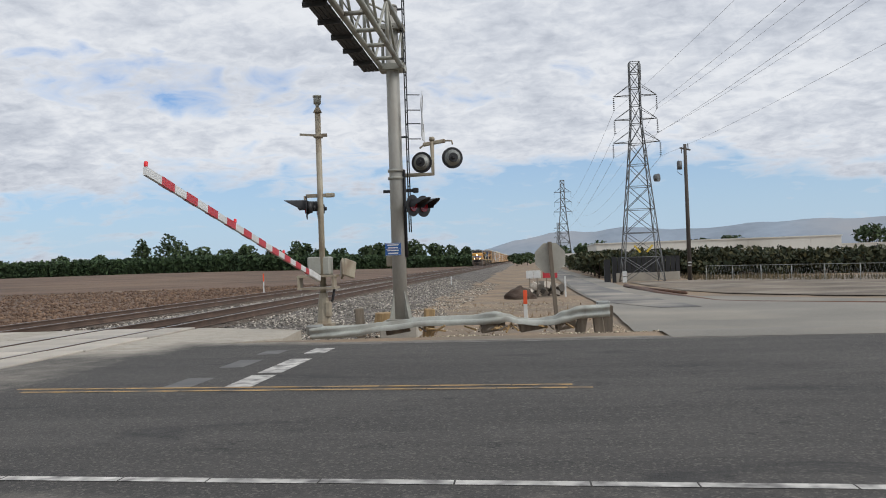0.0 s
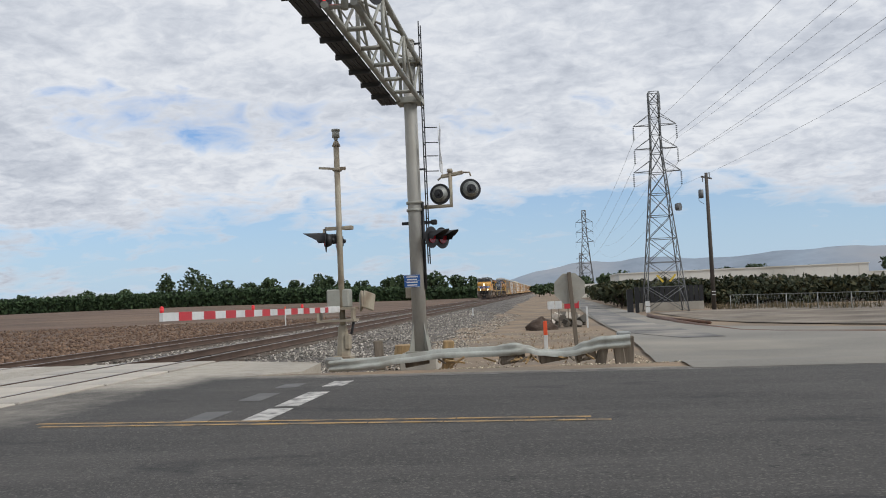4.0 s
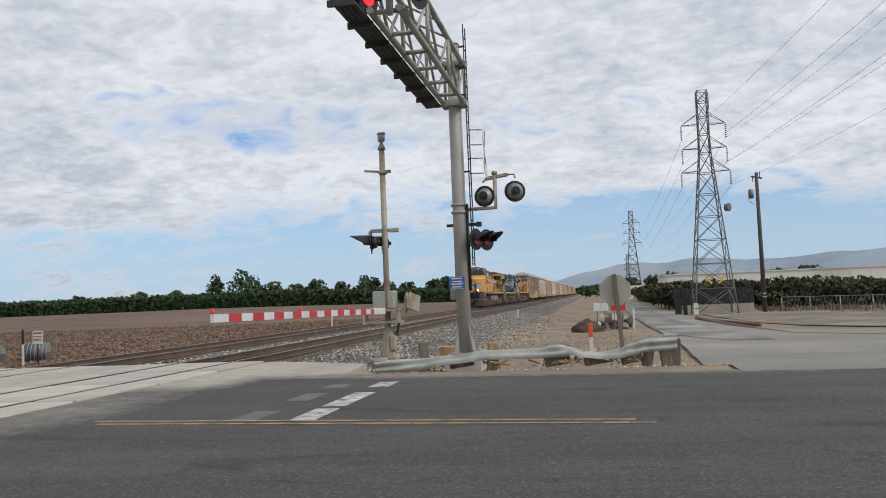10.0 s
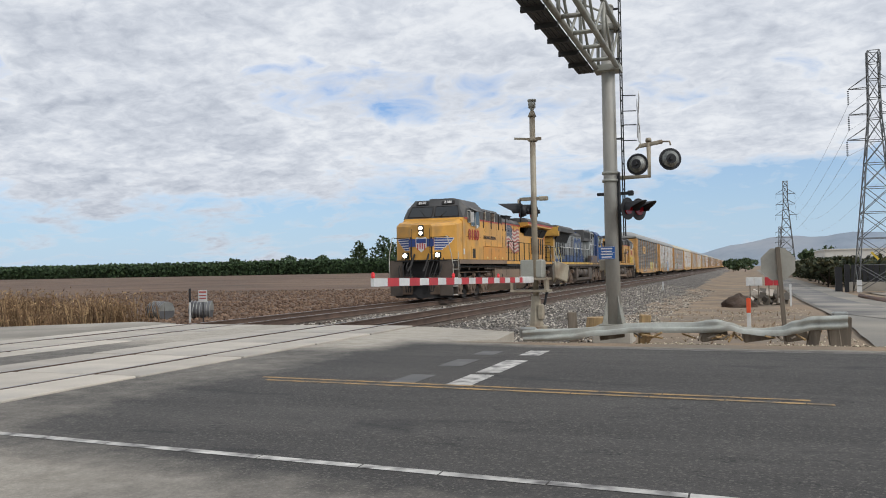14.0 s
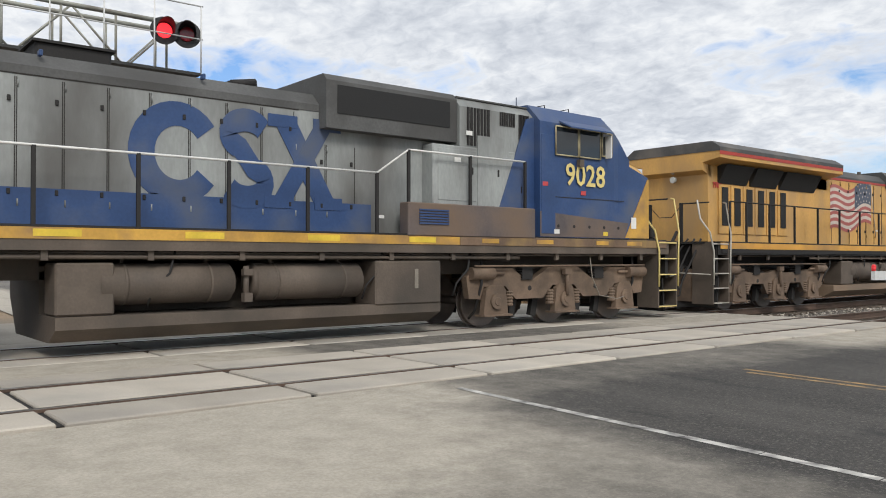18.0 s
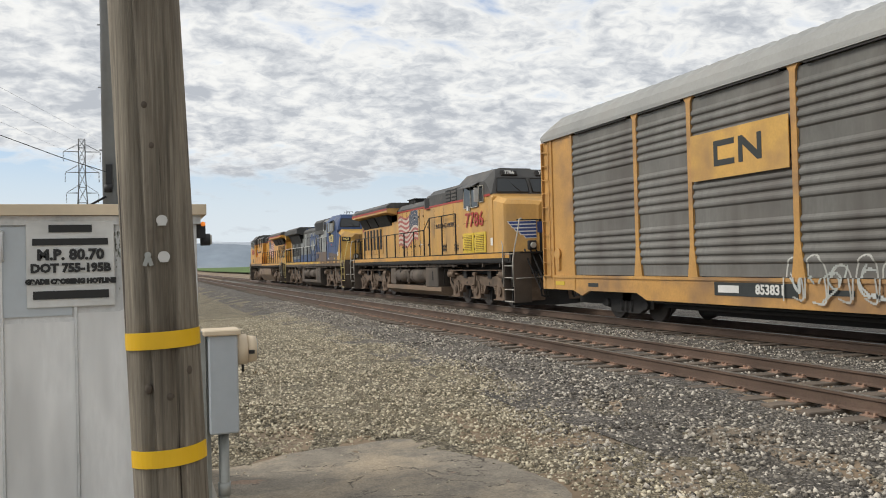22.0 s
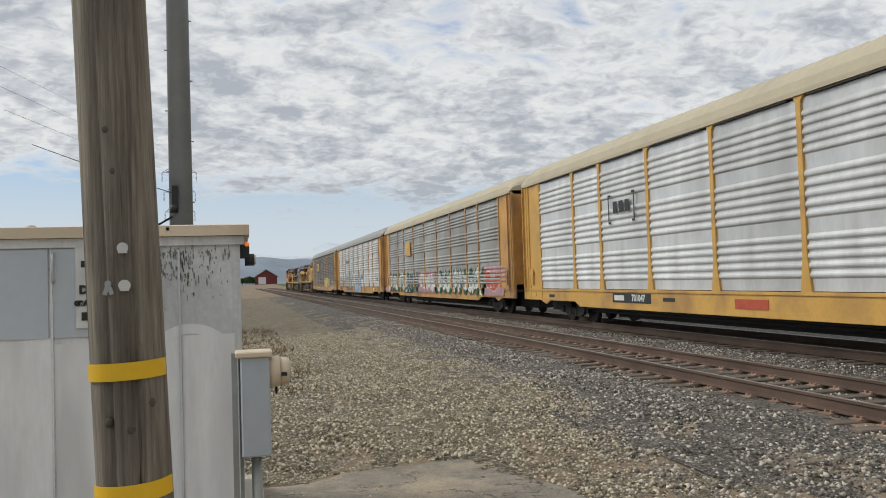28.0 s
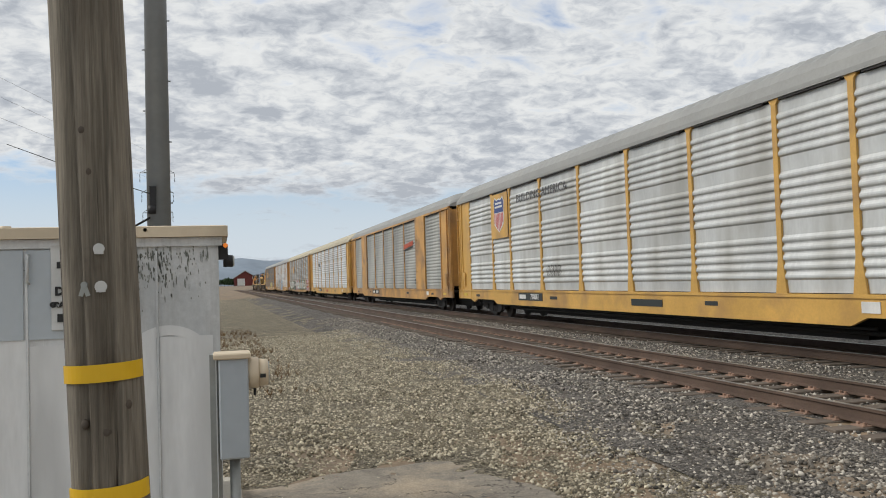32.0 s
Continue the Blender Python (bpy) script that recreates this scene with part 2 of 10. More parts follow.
def text_mesh(body, size, depth=0.004, bold=0.0, wide=1.0):
    """Lettering as a flat solid, centred, in the xz plane facing -y."""
    cu = bpy.data.curves.new("lettering", "FONT")
    cu.body, cu.size, cu.align_x, cu.align_y = body, size, "CENTER", "CENTER"
    cu.extrude, cu.offset, cu.resolution_u = depth, bold, 2
    ob = bpy.data.objects.new("lettering", cu)
    me = bpy.data.meshes.new_from_object(ob)
    bpy.data.objects.remove(ob)
    bpy.data.curves.remove(cu)
    me.transform(Matrix.Diagonal((wide, 1, 1, 1)))
    me.transform(pose(0, 0, 0, 90))
    return me


def letters(name, body, size, material, parent, at, bold=0.0, wide=1.0, label=""):
    me = text_mesh(body, size, 0.004, bold, wide)
    me.materials.append(material)
    return part(name, me, None, parent, label, at)


# ---- materials ----
def mat(name, color, rough=0.6, metal=0.0, var=0.25, scale=3.0, fine=40.0, bump=0.15, dirt=None, dirt_amount=0.0, dirt_scale=1.2, each=0.0, stretch=(1, 1, 1), bump_dist=0.01):
    """Paint, stone or metal: a base colour with coarse and fine variation, some grime and fine relief."""
    ma = bpy.data.materials.new(name)
    ma.use_nodes = True
    nt = ma.node_tree
    bs = nt.nodes["Principled BSDF"]
    bs.inputs["Roughness"].default_value, bs.inputs["Metallic"].default_value = rough, metal
    co = nt.nodes.new("ShaderNodeTexCoord")
    mp = nt.nodes.new("ShaderNodeMapping")
    mp.inputs["Scale"].default_value = stretch
    nt.links.new(co.outputs["Object"], mp.inputs[0])

    def noise_at(s, d):
        n = nt.nodes.new("ShaderNodeTexNoise")
        n.inputs["Scale"].default_value, n.inputs["Detail"].default_value = s, d
        nt.links.new(mp.outputs[0], n.inputs["Vector"])
        return n.outputs["Fac"]

    def mix(fac, a, b, how="MIX"):
        n = nt.nodes.new("ShaderNodeMix")
        n.data_type, n.blend_type = "RGBA", how
        for sock, v in ((n.inputs[0], fac), (n.inputs[6], a), (n.inputs[7], b)):
            if isinstance(v, (int, float)):
                sock.default_value = v
            elif isinstance(v, tuple):
                sock.default_value = (*v, 1)
            else:
                nt.links.new(v, sock)
        return n.outputs[2]

    def ramp(fac, lo, hi):
        n = nt.nodes.new("ShaderNodeMapRange")
        n.inputs[1].default_value, n.inputs[2].default_value = lo, hi
        nt.links.new(fac, n.inputs[0])
        return n.outputs[0]

    coarse, small = noise_at(scale, 5.0), noise_at(fine, 6.0)
    dark = tuple(c * (1 - var) for c in color)
    light = tuple(min(1.0, c * (1 + var * 0.8)) for c in color)
    c1 = mix(ramp(coarse, 0.32, 0.68), dark, light)
    c2 = mix(ramp(small, 0.3, 0.7), tuple(1 - var * 0.7 for _ in color), (1.0, 1.0, 1.0))
    col = mix(1.0, c1, c2, "MULTIPLY")
    if dirt:
        g = noise_at(dirt_scale, 8.0)
        col = mix(ramp(g, 0.62 - dirt_amount * 0.5, 0.80 - dirt_amount * 0.3), col, dirt)
    if each > 0:
        info = nt.nodes.new("ShaderNodeObjectInfo")
        r = nt.nodes.new("ShaderNodeMapRange")
        r.inputs[3].default_value, r.inputs[4].default_value = 1 - each, 1 + each
        nt.links.new(info.outputs["Random"], r.inputs[0])
        hv = nt.nodes.new("ShaderNodeHueSaturation")
        nt.links.new(r.outputs[0], hv.inputs["Value"])
        nt.links.new(col, hv.inputs["Color"])
        col = hv.outputs[0]
    nt.links.new(col, bs.inputs["Base Color"])
    if bump > 0:
        b = nt.nodes.new("ShaderNodeBump")
        b.inputs["Strength"].default_value, b.inputs["Distance"].default_value = bump, bump_dist
        nt.links.new(small, b.inputs["Height"])
        nt.links.new(b.outputs[0], bs.inputs["Normal"])
    rr = nt.nodes.new("ShaderNodeMapRange")
    rr.inputs[3].default_value, rr.inputs[4].default_value = max(0.05, rough - 0.12), min(1.0, rough + 0.12)
    nt.links.new(coarse, rr.inputs[0])
    nt.links.new(rr.outputs[0], bs.inputs["Roughness"])
    return ma


def glow(name, color, strength):
    ma = bpy.data.materials.new(name)
    ma.use_nodes = True
    bs = ma.node_tree.nodes["Principled BSDF"]
    bs.inputs["Base Color"].default_value = (*color, 1)
    bs.inputs["Emission Color"].default_value = (*color, 1)
    bs.inputs["Emission Strength"].default_value = strength
    return ma


def glass(name, color, rough=0.05):
    ma = bpy.data.materials.new(name)
    ma.use_nodes = True
    bs = ma.node_tree.nodes["Principled BSDF"]
    bs.inputs["Base Color"].default_value = (*color, 1)
    bs.inputs["Roughness"].default_value = rough
    bs.inputs["Specular IOR Level"].default_value = 0.6
    return ma


def island(name, c1, c2, rough=0.9, c3=None, top=None):
    """Loose pieces, each with a colour of its own between c1 and c2."""
    ma = bpy.data.materials.new(name)
    ma.use_nodes = True
    nt = ma.node_tree
    bs = nt.nodes["Principled BSDF"]
    bs.inputs["Roughness"].default_value = rough
    g = nt.nodes.new("ShaderNodeNewGeometry")
    r = nt.nodes.new("ShaderNodeValToRGB")
    r.color_ramp.elements[0].color, r.color_ramp.elements[1].color = (*c1, 1), (*c2, 1)
    if c3:
        e = r.color_ramp.elements.new(0.55)
        e.color = (*c3, 1)
    nt.links.new(g.outputs["Random Per Island"], r.inputs[0])
    nt.links.new(r.outputs[0], bs.inputs["Base Color"])
    return ma


class Nodes:
    """Short hand for a node material in the space of its object."""

    def __init__(self, name, rough=0.9):
        self.ma = bpy.data.materials.new(name)
        self.ma.use_nodes = True
        self.nt = self.ma.node_tree
        self.bs = self.nt.nodes["Principled BSDF"]
        self.bs.inputs["Roughness"].default_value = rough
        self.co = self.nt.nodes.new("ShaderNodeTexCoord").outputs["Object"]
        sp = self.nt.nodes.new("ShaderNodeSeparateXYZ")
        self.nt.links.new(self.co, sp.inputs[0])
        self.x, self.y, self.z = sp.outputs

    def put(self, sock, v):
        if isinstance(v, (int, float)):
            sock.default_value = v
        elif isinstance(v, tuple):
            sock.default_value = (*v, 1)
        else:
            self.nt.links.new(v, sock)

    def coords(self, stretch):
        mp = self.nt.nodes.new("ShaderNodeMapping")
        mp.inputs["Scale"].default_value = stretch
        self.nt.links.new(self.co, mp.inputs[0])
        return mp.outputs[0]

    def noise(self, scale, detail=5.0, rough=0.55, stretch=(1, 1, 1), dist=0.0):
        n = self.nt.nodes.new("ShaderNodeTexNoise")
        n.inputs["Scale"].default_value, n.inputs["Detail"].default_value = scale, detail
        n.inputs["Roughness"].default_value, n.inputs["Distortion"].default_value = rough, dist
        self.nt.links.new(self.coords(stretch), n.inputs["Vector"])
        return n.outputs["Fac"]

    def cells(self, scale, stretch=(1, 1, 1), edge=False):
        n = self.nt.nodes.new("ShaderNodeTexVoronoi")
        n.inputs["Scale"].default_value = scale
        if edge:
            n.feature = "DISTANCE_TO_EDGE"
        self.nt.links.new(self.coords(stretch), n.inputs["Vector"])
        return n.outputs["Distance"] if edge else n.outputs["Color"]

    def band(self, v, lo, hi, a=0.0, b=1.0):
        n = self.nt.nodes.new("ShaderNodeMapRange")
        for k, w in enumerate((v, lo, hi, a, b)):
            self.put(n.inputs[k], w)
        return n.outputs[0]

    def sum(self, *vs):
        out = vs[0]
        for v in vs[1:]:
            out = self.op("ADD", out, v)
        return out

    def op(self, how, a, b=0.0):
        n = self.nt.nodes.new("ShaderNodeMath")
        n.operation = how
        self.put(n.inputs[0], a)
        self.put(n.inputs[1], b)
        return n.outputs[0]

    def mix(self, fac, a, b, how="MIX"):
        n = self.nt.nodes.new("ShaderNodeMix")
        n.data_type, n.blend_type = "RGBA", how
        for sock, v in ((n.inputs[0], fac), (n.inputs[6], a), (n.inputs[7], b)):
            self.put(sock, v)
        return n.outputs[2]

    def grey(self, v):
        n = self.nt.nodes.new("ShaderNodeCombineColor")
        for k in range(3):
            self.put(n.inputs[k], v)
        return n.outputs[0]

    def done(self, col, height=None, strength=0.5, dist=0.01):
        self.nt.links.new(col, self.bs.inputs["Base Color"])
        if height is not None:
            b = self.nt.nodes.new("ShaderNodeBump")
            b.inputs["Strength"].default_value, b.inputs["Distance"].default_value = strength, dist
            self.nt.links.new(height, b.inputs["Height"])
            self.nt.links.new(b.outputs[0], self.bs.inputs["Normal"])
        return self.ma


def gravel_ground(name, dark, light, scale, tint):
    """Crushed stone seen as a bed: each stone a tone of its own, gaps painted dark as shade, broad drifts of dust."""
    n = Nodes(name, 0.95)
    sr = n.nt.nodes.new("ShaderNodeSeparateColor")
    n.nt.links.new(n.cells(scale), sr.inputs[0])
    edge = n.cells(scale, edge=True)
    col = n.mix(n.band(sr.outputs[0], 0.05, 0.95), dark, light)
    col = n.mix(n.band(sr.outputs[1], 0.86, 0.96, 0.0, 0.7), col, tuple(min(1.0, c * 1.7) for c in light))
    # shade between the stones, painted along the cell edges
    col = n.mix(n.band(edge, 0.0, 0.10, 0.75, 0.0), col, tuple(c * 0.25 for c in dark))
    col = n.mix(n.band(n.noise(0.5, 6, 0.6, dist=0.6), 0.48, 0.70, 0.0, 0.5), col, tint)
    col = n.mix(1.0, col, n.grey(n.band(n.noise(1.6, 5, 0.6), 0.3, 0.7, 0.72, 1.22)), "MULTIPLY")
    return n.done(col, n.sum(n.band(edge, 0.0, 0.25), n.op("MULTIPLY", sr.outputs[2], 0.8)), 1.0, 0.03)


def road_surface():
    """Worn asphalt with open aggregate, tar patches and cracks; dusty towards the crossing and along its shoulders."""
    n = Nodes("worn_asphalt", 0.9)
    big, streak, mid = n.noise(0.45, 5, 0.6, (0.35, 1.0, 1)), n.noise(2.2, 5, 0.65, (0.12, 1.0, 1)), n.noise(3.0, 6, 0.65)
    grain, fine = n.noise(34, 4, 0.8), n.noise(120, 3, 0.8)
    stone = n.cells(62)
    col = n.mix(n.band(n.sum(n.op("MULTIPLY", big, 0.6), n.op("MULTIPLY", streak, 0.4)), 0.36, 0.64), (0.035, 0.0325, 0.030), (0.073, 0.0675, 0.061))
    col = n.mix(1.0, col, n.grey(n.band(grain, 0.3, 0.7, 0.62, 1.36)), "MULTIPLY")
    sr = n.nt.nodes.new("ShaderNodeSeparateColor")
    n.nt.links.new(stone, sr.inputs[0])
    col = n.mix(n.band(sr.outputs[0], 0.80, 0.95, 0.0, 0.55), col, (0.17, 0.155, 0.135))
    tar = n.op("MULTIPLY", n.band(n.noise(0.75, 5, 0.6, (0.55, 1.5, 1), 0.6), 0.60, 0.66), n.band(mid, 0.35, 0.55, 0.3, 1.0))
    col = n.mix(n.op("MULTIPLY", tar, 0.75), col, (0.024, 0.023, 0.023))
    crack = n.band(n.op("ABSOLUTE", n.op("SUBTRACT", n.noise(0.5, 7, 0.6, (0.7, 1.2, 1), 0.4), 0.5)), 0.0015, 0.005, 1.0, 0.0)
    col = n.mix(n.op("MULTIPLY", crack, n.band(mid, 0.45, 0.6)), col, (0.022, 0.021, 0.020))
    yr = n.sum(n.y, n.op("MULTIPLY", n.x, 0.067), 0.268)
    lanes = n.op("MULTIPLY", n.band(yr, 6.9, 7.6), n.band(yr, 15.6, 14.4))
    near_track = n.op("MULTIPLY", n.band(n.x, -6.2, -7.3), n.band(lanes, 0.0, 1.0, 0.92, 0.30))
    shoulder = n.sum(n.band(yr, 7.30, 6.5, 0.0, 0.34), n.band(yr, 5.6, 3.2, 0.0, 0.34), n.op("MULTIPLY", n.band(n.x, -4.2, -6.4), n.band(yr, 6.9, 5.4, 0.0, 0.72)), n.op("MULTIPLY", n.band(n.x, -3.0, -5.0), n.band(yr, 8.6, 7.2, 0.0, 0.14)))
    far_side = n.band(yr, 15.8, 17.4)
    d = n.op("MAXIMUM", n.op("MAXIMUM", near_track, shoulder), far_side)
    d = n.sum(d, n.op("MULTIPLY", n.op("SUBTRACT", big, 0.5), 0.55), n.op("MULTIPLY", n.op("SUBTRACT", mid, 0.5), 0.5))
    dust = n.mix(n.band(mid, 0.3, 0.7), (0.345, 0.311, 0.254), (0.46, 0.418, 0.350))
    dust = n.mix(1.0, dust, n.grey(n.band(grain, 0.3, 0.7, 0.80, 1.15)), "MULTIPLY")
    half = n.mix(0.5, col, dust)
    col = n.mix(n.band(d, 0.12, 0.5), col, half)
    col = n.mix(n.band(d, 0.5, 0.95), col, dust)
    return n.done(col, n.sum(n.op("MULTIPLY", grain, 0.6), fine), 0.55, 0.006)


ROAD_ASPHALT = road_surface()
CONCRETE = mat("dusty_concrete", (0.46, 0.425, 0.36), 0.9, 0, 0.22, 0.5, 30, 0.3, (0.24, 0.225, 0.20), 0.2, 0.6)
PANEL = mat("crossing_panel_concrete", (0.48, 0.434, 0.368), 0.85, 0, 0.16, 0.8, 40, 0.3, (0.30, 0.28, 0.25), 0.18, 0.45, each=0.16)
DIRT = mat("dry_dirt", (0.285, 0.205, 0.13), 0.95, 0, 0.4, 0.35, 9, 0.8, (0.19, 0.155, 0.115), 0.35, 0.4, bump_dist=0.04)
FIELD = mat("ploughed_soil", (0.15, 0.094, 0.06), 0.95, 0, 0.45, 0.07, 1.3, 1.0, (0.19, 0.125, 0.08), 0.25, 0.02, bump_dist=0.25)
GRAVELBED = gravel_ground("ballast_bed", (0.075, 0.067, 0.058), (0.31, 0.28, 0.245), 26, (0.18, 0.158, 0.13))
TAN_GRAVEL = gravel_ground("tan_gravel_bed", (0.11, 0.091, 0.060), (0.48, 0.415, 0.295), 34, (0.345, 0.285, 0.185))
LANE = mat("gravel_lane", (0.23, 0.215, 0.185), 0.95, 0, 0.2, 0.15, 14, 0.5, (0.30, 0.27, 0.22), 0.3, 0.2, bump_dist=0.02)
STONES = island("crushed_stone", (0.042, 0.037, 0.031), (0.68, 0.62, 0.53), 0.92, (0.262, 0.234, 0.196))
PALE_STONES = island("pale_crushed_stone", (0.11, 0.093, 0.064), (0.80, 0.715, 0.545), 0.92, (0.375, 0.322, 0.228))
RUST = mat("rusty_rail_steel", (0.150, 0.100, 0.074), 0.75, 0.25, 0.3, 2.0, 30, 0.2, (0.09, 0.06, 0.045), 0.3, 1.0)
RAILHEAD = mat("polished_rail_head", (0.42, 0.39, 0.36), 0.35, 0.85, 0.2, 2.0, 30, 0.05)
TIE = mat("weathered_tie_timber", (0.17, 0.135, 0.105), 0.9, 0, 0.3, 2.5, 30, 0.5, (0.09, 0.07, 0.055), 0.3, 2.0, each=0.2, stretch=(0.4, 3, 1))
WHITE_LINE = mat("worn_white_paint", (0.58, 0.56, 0.52), 0.8, 0, 0.25, 2.0, 14, 0.3, (0.12, 0.115, 0.11), 0.42, 5.0)
YELLOW_LINE = mat("worn_yellow_paint", (0.48, 0.30, 0.11), 0.8, 0, 0.25, 2.0, 14, 0.3, (0.11, 0.095, 0.075), 0.5, 4.0)


# ---- ground, tracks and road ----
RAIL_N, RAIL_F = -9.24, -10.745          # rails of the near track
TRACK_1 = -9.99                          # middle of the near track
TRACK_2 = -14.36                         # middle of the track under the train
BED = -0.235                              # top of the ballast below the rail head


def smooth(a, b, x):
    w = min(1.0, max(0.0, (x - a) / (b - a)))
    return w * w * (3 - 2 * w)


def mixed(a, b, w):
    return a + (b - a) * w


def ground_z(x, y):
    """Height of the land: the raised track bed, the level road across it, and the fields beyond."""
    low_e = -0.50 - 0.4 * smooth(18, 70, y)
    if y < 4:
        low_e = -0.06 - 0.12 * smooth(1.0, -9, y) - 0.35 * smooth(-9, -40, y)
    low_w = -0.55 + 1.5 * smooth(60, 330, y) * smooth(-20, -160, x)
    toe = -7.2 + 3.2 * smooth(16, 24, y) if y > 0 else -6.3
    land = mixed(BED, low_e, smooth(-8.2, toe + 1.4, x)) if x > -12 else mixed(BED, low_w, smooth(-16.6, -18.8, x))
    land += 1.5 * smooth(-330, -700, y)
    bump = 0.05 * noise.noise((x * 0.5, y * 0.5, 0)) + 0.02 * noise.noise((x * 2.1, y * 2.1, 3))
    land += bump * (1 - smooth(150, 400, abs(y) + abs(x)))
    road = -0.03
    w = smooth(2.5, 6.0, y) * smooth(19.5, 17.2, y)
    if -19 < x < -6 and 0.6 < y < 21.2:
        w = max(w, smooth(0.7, 1.2, y) * smooth(21.1, 20.6, y))
    return mixed(land, road - 0.02, w)


def axis_steps(spans):
    """Grid lines, denser where asked."""
    out = []
    for a, b, s in spans:
        n = max(1, round((b - a) / s))
        out += [a + (b - a) * i / n for i in range(n)]
    return out + [spans[-1][1]]


gx = axis_steps([(-3500, -600, 400), (-600, -120, 60), (-120, -30, 10), (-30, -19, 1.5), (-19, -16, 0.5), (-16, -9, 1.0), (-9, -1, 0.4), (-1, 14, 1.0), (14, 60, 5), (60, 300, 40), (300, 3500, 400)])
gy = axis_steps([(-3500, -600, 400), (-600, -60, 30), (-60, -14, 2.0), (-14, 0.4, 0.6), (0.4, 1.6, 0.2), (1.6, 16.5, 0.8), (16.5, 21.6, 0.3), (21.6, 40, 0.8), (40, 120, 5), (120, 600, 30), (600, 3500, 400)])
GROUND = DIRT

def under_beds(x, y):
    """The sheet lies a little lower where ballast and gravel beds cover it."""
    return 0.07 if (-130 < y < -9 and -27 < x < 2) or (23 < y < 380 and -18 < x < -5) else 0.0


ground = Mesh().sheet([[(x, y, ground_z(x, y) - under_beds(x, y)) for x in gx] for y in gy], True)
single("ground", ground, GROUND, "dry tan dirt and gravel ground", "ground", kind="structure")


def draped(xs, ys, lift, keep=None):
    m = Mesh()
    m.sheet([[(x, y, ground_z(x, y) + lift) for x in xs] for y in ys], True)
    return m


def steps(a, b, s):
    n = max(1, round(abs(b - a) / s))
    return [a + (b - a) * i / n for i in range(n + 1)]


# ploughed field west of the tracks, green crop further south
single("field", draped(axis_steps([(-900, -200, 100), (-200, -30, 12), (-30, -19.6, 2)]), axis_steps([(23, 60, 2), (60, 340, 14)]), 0.03), FIELD, "brown ploughed field beside the tracks", "field", kind="structure")
CROP = mat("green_crop", (0.10, 0.17, 0.035), 0.9, 0, 0.3, 0.03, 1.2, 0.8, bump_dist=0.3)
single("crop_field", draped(axis_steps([(-700, -200, 100), (-200, -30, 17)]), axis_steps([(-700, -150, 50)]), 0.5), CROP, "green low crop field behind the barn", "field", kind="structure")

# the road: near edge line, yellow centre line, far edge
ROAD_SLOPE = -0.067                       # the road runs a little off square to the tracks


def road_y(x, y0):
    return y0 + ROAD_SLOPE * (x + 4)


rm = Mesh()
rx = axis_steps([(-8.28, 2, 0.4), (2, 40, 4), (40, 400, 60)])


def road_z(x, y0):
    """Crown of the road, and the shoulder that falls to the verge."""
    crown = -0.022 + 0.012 * math.sin(max(0.0, (y0 - 4.2)) / 12.4 * math.pi)
    return crown if y0 > 4.5 else mixed(max(crown, ground_z(x, y0) + 0.014), crown, smooth(3.2, 4.5, y0))


rm.sheet([[(x, road_y(x, y0) + (0.25 * noise.noise((x * 0.8, y0, 5)) if y0 in (1.3, 16.6) else 0), road_z(x, y0)) for x in rx] for y0 in (1.3, 1.7, 2.1, 2.5, 2.9, 3.3, 3.7, 4.1, 4.6, 6, 8, 10, 12, 14, 16.6)], True)
single("road", rm, ROAD_ASPHALT, "dark worn asphalt two-lane road", "road", kind="structure")
rw = Mesh()
rw.sheet([[(x, road_y(x, y0), -0.022) for x in axis_steps([(-400, -60, 60), (-60, -17.6, 6)])] for y0 in (5.0, 8, 11, 14, 17)], True)
single("road_west", rw, ROAD_ASPHALT, "dark worn asphalt road beyond the tracks", "road", kind="structure")


OLD_WHITE = mat("ghost_of_white_paint", (0.26, 0.25, 0.235), 0.85, 0, 0.25, 2, 14, 0.2, (0.09, 0.088, 0.085), 0.5, 3.0)


def stripe(x0, x1, y0, w, worn=0.0, seed=0):
    """A painted line that follows the crown of the road, cracked into short lengths where it is worn."""
    m = Mesh()
    rng = random.Random(seed)
    x, z = x0, road_z(0, y0) + 0.004
    while x < x1:
        b = min(x1, x + rng.uniform(0.5, 0.9) if x < 12 else x + 8)
        e = rng.uniform(-0.006, 0.006)
        a0, b0 = (x, b - 0.012) if worn else (x, b)
        m.add([(a0, road_y(a0, y0) - w / 2 + e, z), (b0, road_y(b0, y0) - w / 2 + e, z), (b0, road_y(b0, y0) + w / 2 + e, z), (a0, road_y(a0, y0) + w / 2 + e, z)], [(0, 1, 2, 3)])
        x = b
    return m


def road_patch(x0, x1, y0, y1):
    """A painted block on the road, level with its surface."""
    def at(x, y):
        return (x, y, road_z(x, y - ROAD_SLOPE * (x + 4)) + 0.004)
    m = Mesh()
    for a, b in zip(steps(y0, y1, 0.4), steps(y0, y1, 0.4)[1:]):
        m.add([at(x0, a), at(x1, a), at(x1, b), at(x0, b)], [(0, 1, 2, 3)])
    return m


